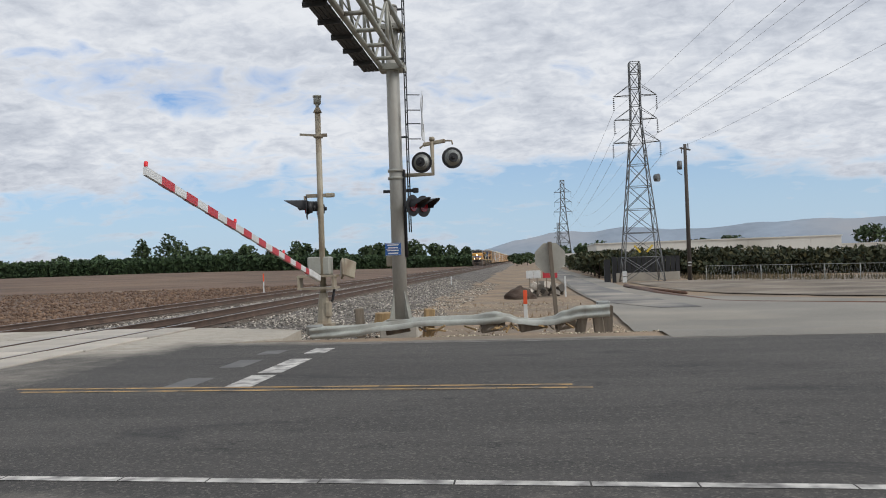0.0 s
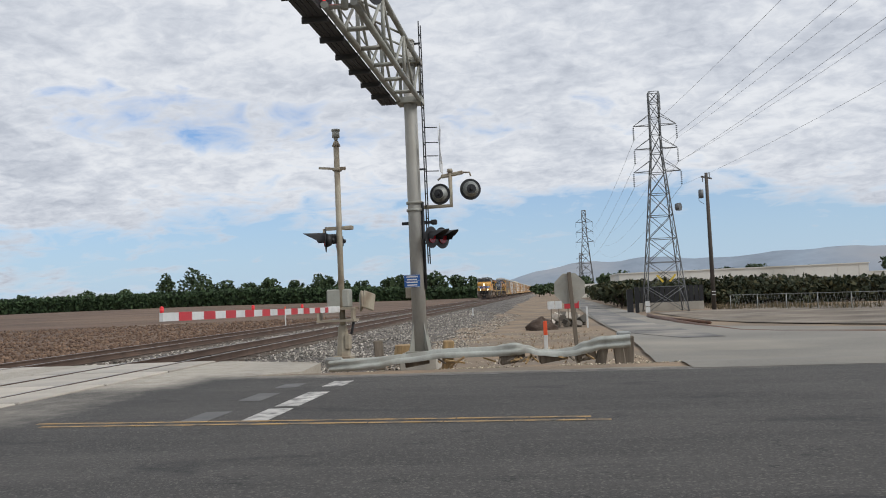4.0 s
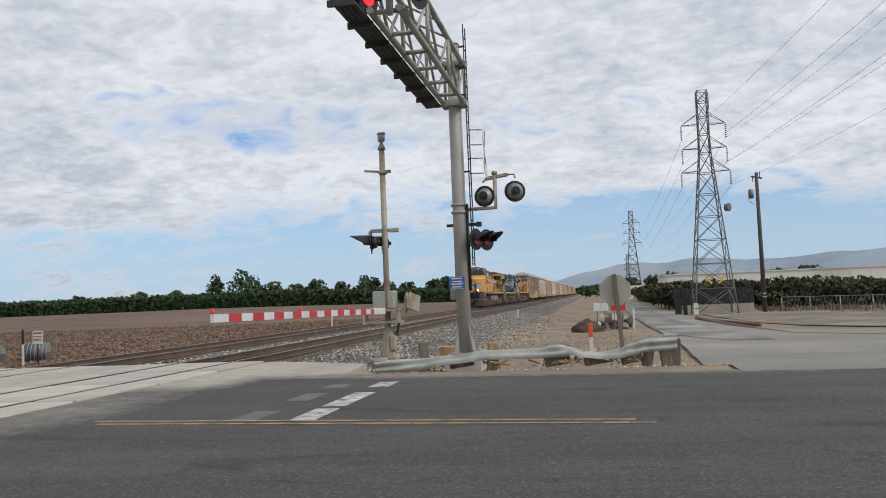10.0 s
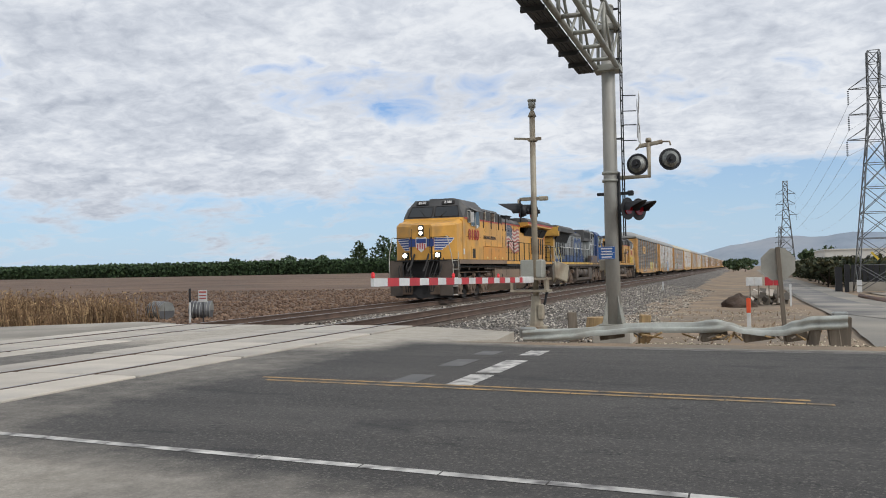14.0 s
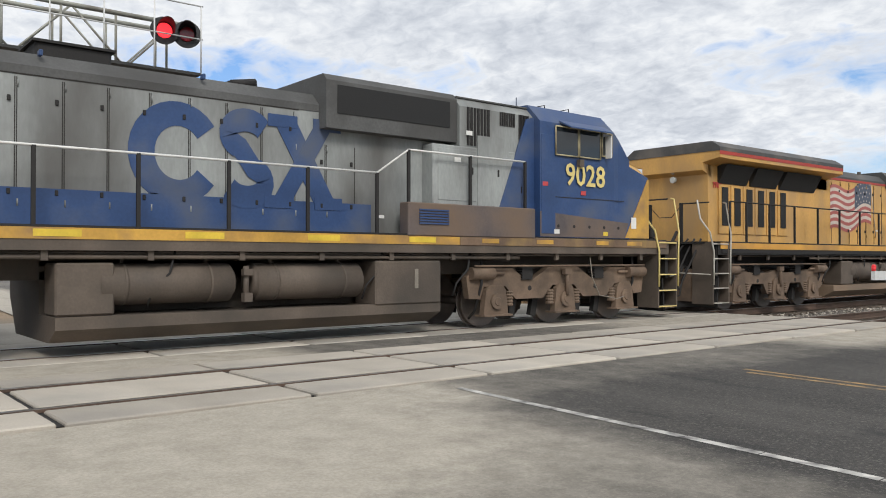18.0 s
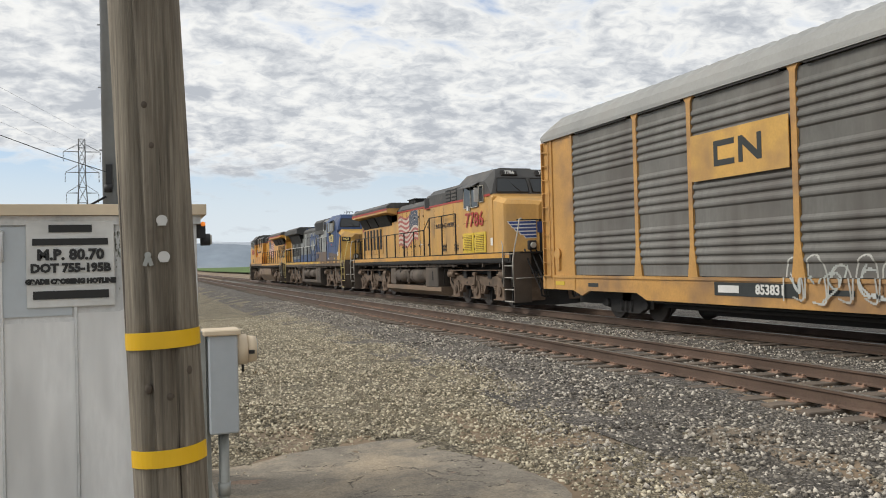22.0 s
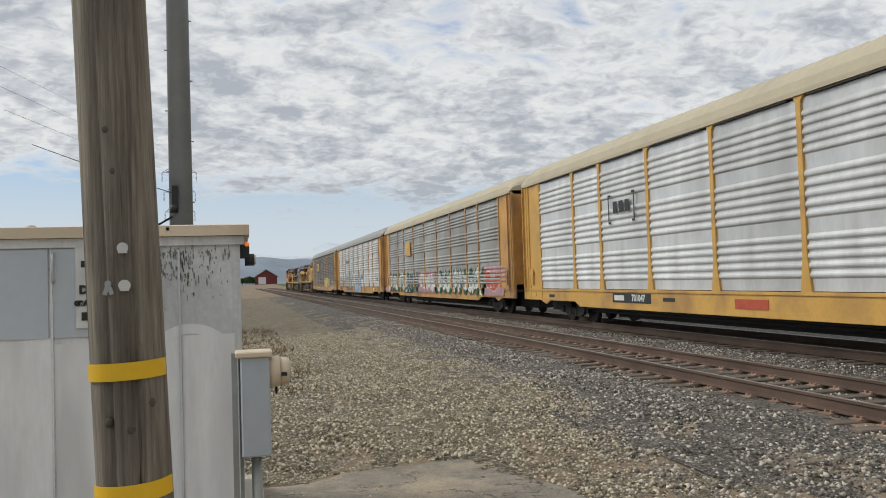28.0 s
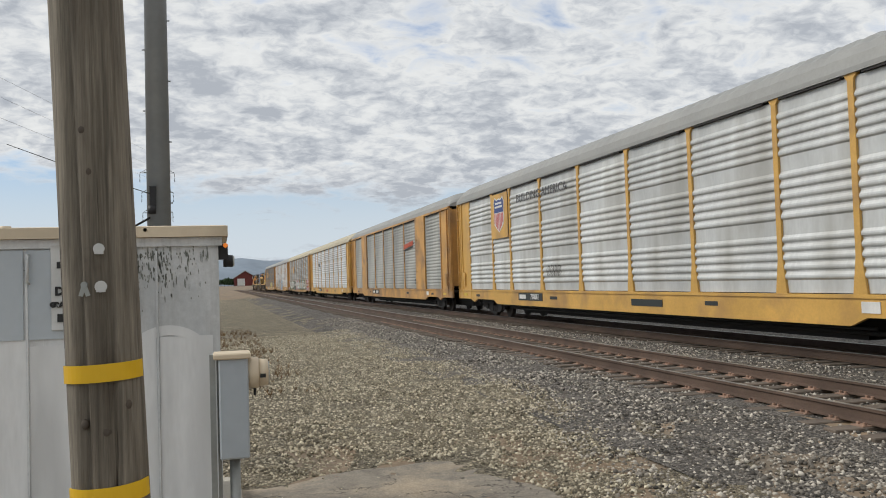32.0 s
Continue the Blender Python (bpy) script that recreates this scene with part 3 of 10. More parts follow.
single("edge_line", stripe(-7.75, 300, 7.25, 0.10, 1), WHITE_LINE, "worn white edge line on asphalt", "road marking", kind="structure")
single("yellow_line", stripe(-6.6, 0.0, 11.15, 0.09, 1, 2), YELLOW_LINE, "worn double yellow line on asphalt", "road marking", kind="structure")
single("yellow_line", stripe(-6.4, 0.2, 10.93, 0.09, 1, 3), YELLOW_LINE, "worn double yellow line on asphalt", "road marking", kind="structure")
single("far_edge_line", stripe(-4.2, 2.0, 16.05, 0.06, 1, 4), OLD_WHITE, "faded white edge line on asphalt", "road marking", kind="structure")
for y0, y1, x0, lab in ((11.15, 12.15, -3.98, ""), (12.35, 13.9, -3.98, ""), (14.6, 15.4, -3.98, "")):
    single("stop_bar", road_patch(x0, x0 + 0.33, y0, y1), WHITE_LINE, "broken white stop bar on asphalt", "road marking", kind="structure")
FADED = mat("faded_white_paint", (0.15, 0.147, 0.14), 0.85, 0, 0.2, 2, 14, 0.2, (0.10, 0.10, 0.10), 0.4, 3.0)
for y0, y1 in ((11.2, 12.0), (13.0, 13.9), (14.6, 15.2)):
    single("old_stop_bar", road_patch(-4.75, -4.4, y0, y1), FADED, "nearly worn-off older stop bar", "road marking", kind="structure")

# concrete aprons beside and between the crossing panels
WEST_DUST = mat("dusty_tan_surface", (0.34, 0.31, 0.26), 0.92, 0, 0.3, 0.3, 20, 0.4, (0.20, 0.18, 0.15), 0.35, 0.4)
ap = Mesh()
ap.prism([(-8.30, -0.4), (-5.6, -0.9), (-4.7, 1.8), (-5.2, 4.4), (-6.2, 6.2), (-7.6, 7.4), (-7.9, 10.2), (-7.6, 13.2), (-6.9, 16.3), (-5.2, 17.6), (-5.4, 19.6), (-8.0, 21.0), (-8.30, 21.0)], "z", -0.45, -0.030)
single("apron", ap, ROAD_ASPHALT, "pale dusty concrete apron beside the crossing", "pavement", kind="structure")
mid = Mesh().prism([(-11.60, 1.1), (-11.60, 21.0), (-12.76, 21.0), (-12.76, 1.1)], "z", -0.4, -0.012)
single("middle_apron", mid, ROAD_ASPHALT, "dusty asphalt strip between the tracks", "pavement", kind="structure")
west = Mesh().prism([(-15.98, 0.9), (-15.98, 21.5), (-17.7, 22.0), (-21, 19), (-21, 3.5), (-17.7, 0.9)], "z", -0.5, -0.012)
single("west_apron", west, WEST_DUST, "dusty concrete apron beyond the tracks", "pavement", kind="structure")
# asphalt pad beside the signal cabinet
pad = draped(steps(-5.4, 3, 0.2), steps(-8.2, 1.4, 0.2), 0.012)
pv = []
for x, y, z in pad.v:
    edge = noise.noise((x * 0.6, y * 0.6, 8)) * 0.5
    rim = min(x + 4.75 - 0.10 * abs(y + 5) + edge * 0.6, y + 7.6 - 0.35 * max(0.0, x + 3.4) + edge * 0.6)
    pv.append((x, y, z - 0.035 * (1 - smooth(-0.12, 0.12, rim))))
pad.v = pv
def broken_pad():
    """Old grey asphalt, cracked and half buried in tan dust."""
    n = Nodes("broken_grey_asphalt", 0.93)
    big, mid, grain = n.noise(0.9, 6, 0.6, dist=0.5), n.noise(5, 6, 0.65), n.noise(48, 4, 0.75)
    col = n.mix(n.band(mid, 0.32, 0.68), (0.215, 0.187, 0.152), (0.33, 0.288, 0.228))
    col = n.mix(n.band(n.sum(n.op("MULTIPLY", big, 0.75), n.op("MULTIPLY", mid, 0.3)), 0.50, 0.66), col, (0.40, 0.325, 0.235))
    col = n.mix(n.band(n.noise(2.3, 3, 0.5, dist=1.0), 0.68, 0.72, 0.0, 0.5), col, (0.42, 0.25, 0.17))
    col = n.mix(1.0, col, n.grey(n.band(grain, 0.3, 0.7, 0.66, 1.28)), "MULTIPLY")
    crack = n.op("MULTIPLY", n.band(n.op("ABSOLUTE", n.op("SUBTRACT", n.noise(0.8, 7, 0.62, dist=0.5), 0.5)), 0.002, 0.007, 1.0, 0.0), n.band(mid, 0.42, 0.55))
    col = n.mix(crack, col, (0.06, 0.052, 0.044))
    return n.done(col, n.sum(grain, mid, n.op("MULTIPLY", crack, -2.0)), 0.7, 0.012)


PAD = broken_pad()
single("asphalt_pad", pad, PAD, "old cracked asphalt pad with dusty edges", "pavement", kind="structure")

# gravel lane that runs north beside the track
lane = Mesh()
ly = axis_steps([(16.2, 30, 1.0), (30, 80, 5), (80, 420, 40)])
rows = []
for y in ly:
    w = smooth(16, 34, y)
    left, right = mixed(1.9, 2.3, w) + 0.010 * (y - 16), mixed(26, 6.4, smooth(15, 44, y)) + 0.006 * (y - 16)
    rows.append([(lx, y + ROAD_SLOPE * (lx + 4) * smooth(20, 16.2, y), mixed(-0.016, ground_z(4, y) + 0.07, smooth(16.2, 20, y))) for lx in [mixed(left, right, k / 8) for k in range(9)]])
lane.sheet(rows, True)
single("lane", lane, LANE, "pale dusty gravel lane beside the track", "lane", kind="structure")
VERGE_E = mat("brown_trodden_verge", (0.19, 0.155, 0.115), 0.95, 0, 0.4, 0.25, 6, 0.8, (0.30, 0.26, 0.21), 0.3, 0.3, bump_dist=0.04)
ve = Mesh().sheet([[(x, y, ground_z(x, y) + 0.05) for x in steps(xa, xa + 42, 3)] for y, xa in ((72, 8.2), (60, 8.4), (50, 8.6), (44, 9.4), (38, 12.0), (34, 15.5), (31, 20.0), (28, 26.0))], True)
single("lane_verge", ve, VERGE_E, "brown trodden dirt verge beyond the pipe", "verge", kind="structure")
TAR = mat("old_tar_surface", (0.15, 0.145, 0.14), 0.9, 0, 0.3, 0.4, 16, 0.4, (0.33, 0.30, 0.25), 0.38, 0.25)
tar = Mesh().sheet([[(mixed(a, b, k / 4), y, ground_z(4, y) + 0.085) for k in range(5)] for y, a, b in ((31, 4.2, 5.6), (36, 2.9, 5.4), (44, 2.7, 5.2), (60, 2.9, 5.0), (110, 3.5, 5.6), (300, 5.6, 7.6))], True)
single("lane_strip", tar, TAR, "patched dark tar strip down the lane", "lane", kind="structure")


# rails
def rail_profile(x):
    """Foot, web and head of a rail about x."""
    return [(x - 0.07, -0.18), (x + 0.07, -0.18), (x + 0.07, -0.165), (x + 0.012, -0.145), (x + 0.010, -0.045), (x + 0.036, -0.035), (x + 0.036, -0.004),
            (x - 0.036, -0.004), (x - 0.036, -0.035), (x - 0.010, -0.045), (x - 0.012, -0.145), (x - 0.07, -0.165)]


def rail(x, y0, y1, label):
    ob = single("rail", Mesh().prism(rail_profile(x), "y", y0, y1), RUST, label, "rail", group="rails of the two tracks", kind="structure")
    part("rail_head", Mesh().box((x, (y0 + y1) / 2, -0.001), (0.056, y1 - y0, 0.007)), RAILHEAD, ob, "worn bright running surface")
    return ob


for xr in (RAIL_N, RAIL_F, TRACK_2 + 0.7525, TRACK_2 - 0.7525):
    rail(xr, -340, 900, "brown rusty steel rail on timber ties")

RUBBER = mat("black_rubber_strip", (0.025, 0.023, 0.021), 0.8, 0, 0.3, 3, 20, 0.2)
# crossing panels, laid panel by panel
PANEL_L = 2.493
for tr in (TRACK_1, TRACK_2):
    road_panels = thing("crossing_surface", "pale concrete crossing panels set round the rails", "crossing", group="crossing surfaces", kind="structure")
    for kind_x, wdt in ((tr, 1.505 - 0.24), (tr - 0.7525 - 0.46, 0.76), (tr + 0.7525 + 0.46, 0.76)):
        me = Mesh().box((0, 0, 0), (wdt, PANEL_L - 0.075, 0.3), None, 0.015).data("concrete_panel", PANEL)
        for i in range(8):
            part("concrete_panel", me, None, road_panels, at=pose(kind_x, 1.085 + (i + 0.5) * PANEL_L, -0.155 + 0.004 * ((i * 7 + 3) % 5 - 2) / 2))
    # one dark base below the panels makes the open joints read dark
    part("joint_filler", Mesh().box((tr, 1.085 + 4 * PANEL_L, -0.19), (3.1, 8 * PANEL_L, 0.30)), RUBBER, road_panels, "dark base that shows in the joints between panels")
    for dx in (-0.66, 0.66):
        part("rubber_strip", Mesh().box((tr + dx * 1.08, 1.085 + 4 * PANEL_L, -0.16), (0.17, 8 * PANEL_L, 0.10)), RUBBER, road_panels, "black flangeway strip")

# ties: the near ones one by one, the rest as joined rows
tie_me = Mesh().box((0, 0, 0), (2.6, 0.225, 0.18), None, 0.012).data("tie", TIE)
plate_me = Mesh()
for s in (-1, 1):
    plate_me.box((s * 0.7525, 0, 0.097), (0.36, 0.19, 0.014))
    for dx, dy in ((-0.11, 0.05), (0.11, -0.05), (0.12, 0.06), (-0.12, -0.06)):
        plate_me.box((s * 0.7525 + dx, dy, 0.118), (0.035, 0.03, 0.035))
PLATE = mat("rusty_tie_plate", (0.36, 0.235, 0.17), 0.8, 0.2, 0.25, 4, 30, 0.2, each=0.12)
plate_data = plate_me.data("tie_plate", PLATE)
rest = {TRACK_1: Mesh(), TRACK_2: Mesh()}
for tr in (TRACK_1, TRACK_2):
    bed_thing = thing("ties", "weathered timber ties under the rails", "railway ties", group="rows of ties", kind="structure")
    near = 0
    y = -340.0
    rng = random.Random(5)
    while y < 500:
        y += 0.515
        if 0.7 < y < 21.0:
            continue
        yy, tw, dx = y + rng.uniform(-0.03, 0.03), rng.uniform(-1.2, 1.2), rng.uniform(-0.05, 0.05)
        if (-62 < y < 1 or 21 < y < 70) and near < 300:
            near += 1
            tie = part("tie", tie_me, None, bed_thing, at=pose(tr + dx, yy, -0.285, 0, rng.uniform(-0.4, 0.4), tw))
            if tr == TRACK_1 and -36 < y < 1:
                part("tie_plate", plate_data, None, tie)
        else:
            rest[tr].box((tr + dx, yy, -0.285), (2.6, 0.225, 0.18))
    tagged(part("far_ties", rest[tr], TIE, bed_thing), kind="stuff")


# ---- the train ----
UPY = mat("armour_yellow_paint", (0.66, 0.335, 0.055), 0.42, 0, 0.14, 1.2, 20, 0.05, (0.36, 0.20, 0.06), 0.22, 1.0)
UPG = mat("dark_grey_roof_paint", (0.076, 0.074, 0.071), 0.6, 0, 0.25, 1.0, 25, 0.1, (0.16, 0.14, 0.12), 0.2, 1.0)
REDP = mat("red_stripe_paint", (0.42, 0.045, 0.03), 0.5, 0, 0.15, 2, 20, 0.05)
CSB = mat("faded_blue_paint", (0.032, 0.072, 0.190), 0.5, 0, 0.22, 0.9, 22, 0.08, (0.085, 0.10, 0.14), 0.26, 0.9)
CSG = mat("dull_grey_paint", (0.315, 0.33, 0.32), 0.55, 0, 0.22, 1.0, 22, 0.08, (0.115, 0.112, 0.105), 0.42, 0.7, stretch=(1, 1, 0.35))
CSY = mat("faded_yellow_paint", (0.58, 0.33, 0.06), 0.5, 0, 0.2, 1.2, 20, 0.08, (0.25, 0.15, 0.07), 0.3, 1.3)
GRIME = mat("grimy_brown_steel", (0.128, 0.100, 0.078), 0.75, 0.05, 0.25, 1.5, 26, 0.3, (0.066, 0.055, 0.045), 0.35, 0.8)
TRUCK_BROWN = mat("dust_brown_truck_steel", (0.205, 0.142, 0.098), 0.8, 0.05, 0.28, 1.8, 26, 0.3, (0.085, 0.062, 0.045), 0.35, 1.4)
BLACK = mat("sooty_black_steel", (0.022, 0.02, 0.019), 0.75, 0.05, 0.3, 2.0, 25, 0.2)
TREAD = mat("worn_wheel_steel", (0.20, 0.17, 0.15), 0.5, 0.6, 0.2, 3.0, 25, 0.1)
WINDOW = glass("dark_cab_glass", (0.018, 0.022, 0.025))
GRILLE = mat("black_radiator_grille", (0.018, 0.018, 0.018), 0.7, 0.1, 0.2, 4, 60, 0.4)
WHITEP = mat("white_paint", (0.72, 0.71, 0.68), 0.5, 0, 0.1, 3, 25, 0.05)
YELLOWP = mat("bright_yellow_paint", (0.70, 0.50, 0.05), 0.5, 0, 0.15, 3, 25, 0.05)
BLUEP = mat("deep_blue_paint", (0.03, 0.06, 0.22), 0.5, 0, 0.1, 3, 25, 0.05)
FLAGR = mat("faded_flag_red", (0.40, 0.10, 0.085), 0.5, 0, 0.1, 3, 25, 0.05)
FLAGW = mat("faded_flag_white", (0.60, 0.52, 0.44), 0.5, 0, 0.1, 3, 25, 0.05)
HEADLIGHT = glow("burning_headlight", (1.0, 0.86, 0.62), 9.0)
LAMP_OFF = glass("unlit_lamp_lens", (0.45, 0.45, 0.42), 0.15)
LL = 23.0                                  # a locomotive over its couplers


def loft(m, sections, smooth_sides=False):
    """A skin over outlines of equal count, capped at both ends; each is (y, [(x, z), ...])."""
    n = len(sections[0][1])
    vs = [(x, y, z) for y, pr in sections for x, z in pr]
    fs = [(i * n + k, (i + 1) * n + k, (i + 1) * n + (k + 1) % n, i * n + (k + 1) % n) for i in range(len(sections) - 1) for k in range(n)]
    fs += [tuple(range(n)), tuple((len(sections) - 1) * n + k for k in reversed(range(n)))]
    return m.add(vs, fs, smooth_sides)


def arch(hw, z0, z1, ch, zc=None):
    """A hood outline: half width, floor, top, and cut upper edges; runs clockwise seen from the front."""
    return [(-hw, z0), (-hw, z1 - ch), (-hw + ch, z1), (hw - ch, z1), (hw, z1 - ch), (hw, z0)]


def side_plate(m, pts, x, t=0.02):
    """A flat outline in the (y, z) plane, t thick, its outer face at x."""
    return m.prism(pts, "x", x - t * (1 if x > 0 else -1), x)


WHEEL = Mesh().cyl((0.69, 0, 0), (0.80, 0, 0), 0.525, 0.525, 28).cyl((0.66, 0, 0), (0.69, 0, 0), 0.56, 0.56, 28)
WHEEL.cyl((-0.69, 0, 0), (-0.80, 0, 0), 0.525, 0.525, 28).cyl((-0.66, 0, 0), (-0.69, 0, 0), 0.56, 0.56, 28).cyl((-0.66, 0, 0), (0.66, 0, 0), 0.09, 0.09, 12)
LOCO_WHEELS = WHEEL.data("wheelset", TREAD)
SMALL = Mesh()
for s in (-1, 1):
    SMALL.cyl((s * 0.69, 0, 0), (s * 0.80, 0, 0), 0.40, 0.40, 20).cyl((s * 0.66, 0, 0), (s * 0.69, 0, 0), 0.43, 0.43, 20)
SMALL.cyl((-0.66, 0, 0), (0.66, 0, 0), 0.08, 0.08, 10)
CAR_WHEELS = SMALL.data("wheelset", mat("rust_brown_wheel_steel", (0.055, 0.045, 0.038), 0.7, 0.1, 0.3, 3.0, 25, 0.1))


PALE_HOSE = mat("dusty_rubber_hose", (0.26, 0.23, 0.19), 0.7, 0, 0.2, 3, 20, 0.1)


def loco_truck(parent, yc, style):
    """A three-axle truck: side frames, journal boxes, springs, brake gear and wheelsets."""
    bol = Mesh().box((0, 0, 0.85), (2.1, 0.5, 0.3)).box((0, 0, 0.78), (0.5, 2.9, 0.22)).box((0, 1.3, 0.8), (2.1, 0.3, 0.25)).box((0, -1.3, 0.8), (2.1, 0.3, 0.25))
    tr = part("truck", bol, TRUCK_BROWN, parent, at=pose(0, yc, 0))
    if style == "cast":
        pts = [(-2.75, 0.62), (-2.45, 0.60), (-2.35, 0.85), (-1.75, 0.85), (-1.45, 0.58), (-0.65, 0.58), (-0.35, 0.85), (0.35, 0.85), (0.65, 0.58), (1.45, 0.58), (1.75, 0.85), (2.35, 0.85), (2.45, 0.60), (2.75, 0.62),
               (2.82, 1.05), (2.6, 1.22), (1.55, 1.22), (1.15, 0.98), (0.95, 0.98), (0.45, 1.25), (-0.45, 1.25), (-0.95, 0.98), (-1.15, 0.98), (-1.55, 1.22), (-2.6, 1.22), (-2.82, 1.05)]
    else:
        pts = [(-2.85, 0.78), (-2.6, 0.55), (-2.1, 0.42), (-1.6, 0.42), (-1.35, 0.72), (-0.75, 0.72), (-0.55, 0.42), (0.55, 0.42), (0.75, 0.72), (1.35, 0.72), (1.6, 0.42), (2.1, 0.42), (2.6, 0.55), (2.85, 0.78),
               (2.85, 1.12), (2.5, 1.15), (1.2, 1.02), (0.5, 1.02), (0, 1.10), (-0.5, 1.02), (-1.2, 1.02), (-2.5, 1.15), (-2.85, 1.12)]
    for ya in (-2.06, 0, 2.06):
        part("wheelset", LOCO_WHEELS, None, tr, at=pose(0, ya, 0.53))
    for s in (-1, 1):
        part("side_frame", side_plate(Mesh(), pts, s * 1.22, 0.16), TRUCK_BROWN, tr)
        for ya in (-1.05, 1.05):
            part("frame_hole", Mesh().cyl((s * 1.215, ya, 0.80), (s * 1.226, ya, 0.80), 0.055, 0.055, 12), BLACK, tr)
        x = s * 1.2
        for ya in (-2.06, 0, 2.06):
            b = side_plate(Mesh(), [(ya - 0.34, 0.28), (ya + 0.34, 0.28), (ya + 0.27, 0.78), (ya + 0.18, 0.88), (ya - 0.18, 0.88), (ya - 0.27, 0.78)], x + s * 0.07, 0.14)
            b.box((x, ya, 0.27), (0.3, 0.78, 0.035))
            jb = part("journal_box", b, TRUCK_BROWN, tr)
            part("axle_cap", Mesh().cyl((x + s * 0.05, ya, 0.55), (x + s * 0.13, ya, 0.55), 0.16, 0.16, 16).cyl((x + s * 0.12, ya, 0.55), (x + s * 0.145, ya, 0.55), 0.10, 0.08, 12), TRUCK_BROWN, tr)
        for ya in (-1.15, 1.15):
            edge_ = [(ya + 0.17 - 0.03 * (k % 2), 0.98 + 0.03 * k) for k in range(11)]
            g = Mesh().prism(edge_ + [(2 * ya - a, b) for a, b in reversed(edge_)], "x", s * 1.06, s * 1.26)
            part("spring", g, BLACK, tr)
        for ya in (-0.42, 0.42, -1.64, 1.64):
            turns = [(0.095 if k % 2 else 0.075, 0.44 + 0.032 * k) for k in range(11)]
            g = Mesh().sheet([[(s * 1.2 + r * math.cos(q * math.pi / 5), ya + r * math.sin(q * math.pi / 5), z) for q in range(11)] for r, z in turns])
            part("coil_spring", g, TRUCK_BROWN, tr)
        for ya in (-2.45, 2.45):
            part("brake_cylinder", Mesh().cyl((s * 1.26, ya - 0.30, 1.12), (s * 1.26, ya + 0.30, 1.12), 0.13, 0.13, 12).cyl((s * 1.26, ya - 0.62 * (1 if ya > 0 else -1), 1.12), (s * 1.26, ya, 1.12), 0.035, 0.035, 8), TRUCK_BROWN, tr)
        part("damper", Mesh().cyl((s * 1.33, 0, 0.62), (s * 1.33, 0, 1.16), 0.045, 0.045, 8).box((s * 1.33, 0, 1.14), (0.10, 0.22, 0.12)), TRUCK_BROWN, tr)
        if style == "cast":
            part("cable", Mesh().tube([(s * 1.38, -1.9, 0.55), (s * 1.40, -1.6, 0.50), (s * 1.40, -1.0, 0.60), (s * 1.40, -0.75, 1.0), (s * 1.38, -0.7, 1.45)], 0.012, 6), PALE_HOSE, tr)
        part("air_pipe", Mesh().tube([(s * 1.34, -2.7, 1.27), (s * 1.34, 2.7, 1.27)], 0.022, 6), TRUCK_BROWN, tr)
        for ya in (-1.35, -0.7, 0.7, 1.35):
            part("brake_rigging", Mesh().box((s * 0.95, ya, 0.42), (0.12, 0.16, 0.45), pose(0, 0, 0, 12)).box((s * 0.9, ya, 0.62), (0.5, 0.10, 0.10)), BLACK, tr)
    return tr


def coupler_set(parent, y, d):
    """Knuckle coupler, hoses and snow plough at an end; d points outward."""
    c = Mesh().box((0, y - d * 0.45, 0.87), (0.26, 0.75, 0.24), None, 0.03).box((0.03, y - d * 0.10, 0.87), (0.36, 0.28, 0.34), None, 0.06)
    part("coupler", c, GRIME, parent)
    h = Mesh()
    for x in (-0.75, -0.62, -0.5, 0.5, 0.62, 0.75):
        h.tube([(x, y - d * 0.95, 1.25), (x, y - d * 0.72, 1.2), (x * 0.94, y - d * 0.55, 0.85), (x * 0.88, y - d * 0.50, 0.45), (x * 0.80, y - d * 0.35, 0.42)], 0.028, 6)
    web_split(h, parent, "air_hose", BLACK)
    p = Mesh()
    for s in (-1, 1):
        p.add([(0, y - d * 0.55, 0.14), (s * 1.42, y - d * 1.05, 0.14), (s * 1.42, y - d * 1.12, 0.95), (0.0, y - d * 0.85, 0.78), (0, y - d * 0.60, 0.14), (s * 1.42, y - d * 1.10, 0.14), (s * 1.42, y - d * 1.17, 0.95), (0, y - d * 0.90, 0.78)],
              [(0, 1, 2, 3), (7, 6, 5, 4), (0, 4, 5, 1), (1, 5, 6, 2), (2, 6, 7, 3), (3, 7, 4, 0)])
    part("snow_plough", p, BLACK, parent)
    e = Mesh().box((0, y - d * 1.02, 1.38), (2.9, 0.10, 0.85))
    part("pilot_sheet", e, BLACK, parent)


PALE_STEP = mat("worn_cream_edge_paint", (0.46, 0.40, 0.24), 0.6, 0, 0.25, 4, 25, 0.08, (0.16, 0.12, 0.08), 0.35, 3.0)
WORN_WHITE = mat("worn_white_edge_paint", (0.56, 0.54, 0.48), 0.6, 0, 0.2, 4, 25, 0.08, (0.2, 0.17, 0.13), 0.35, 3.0)


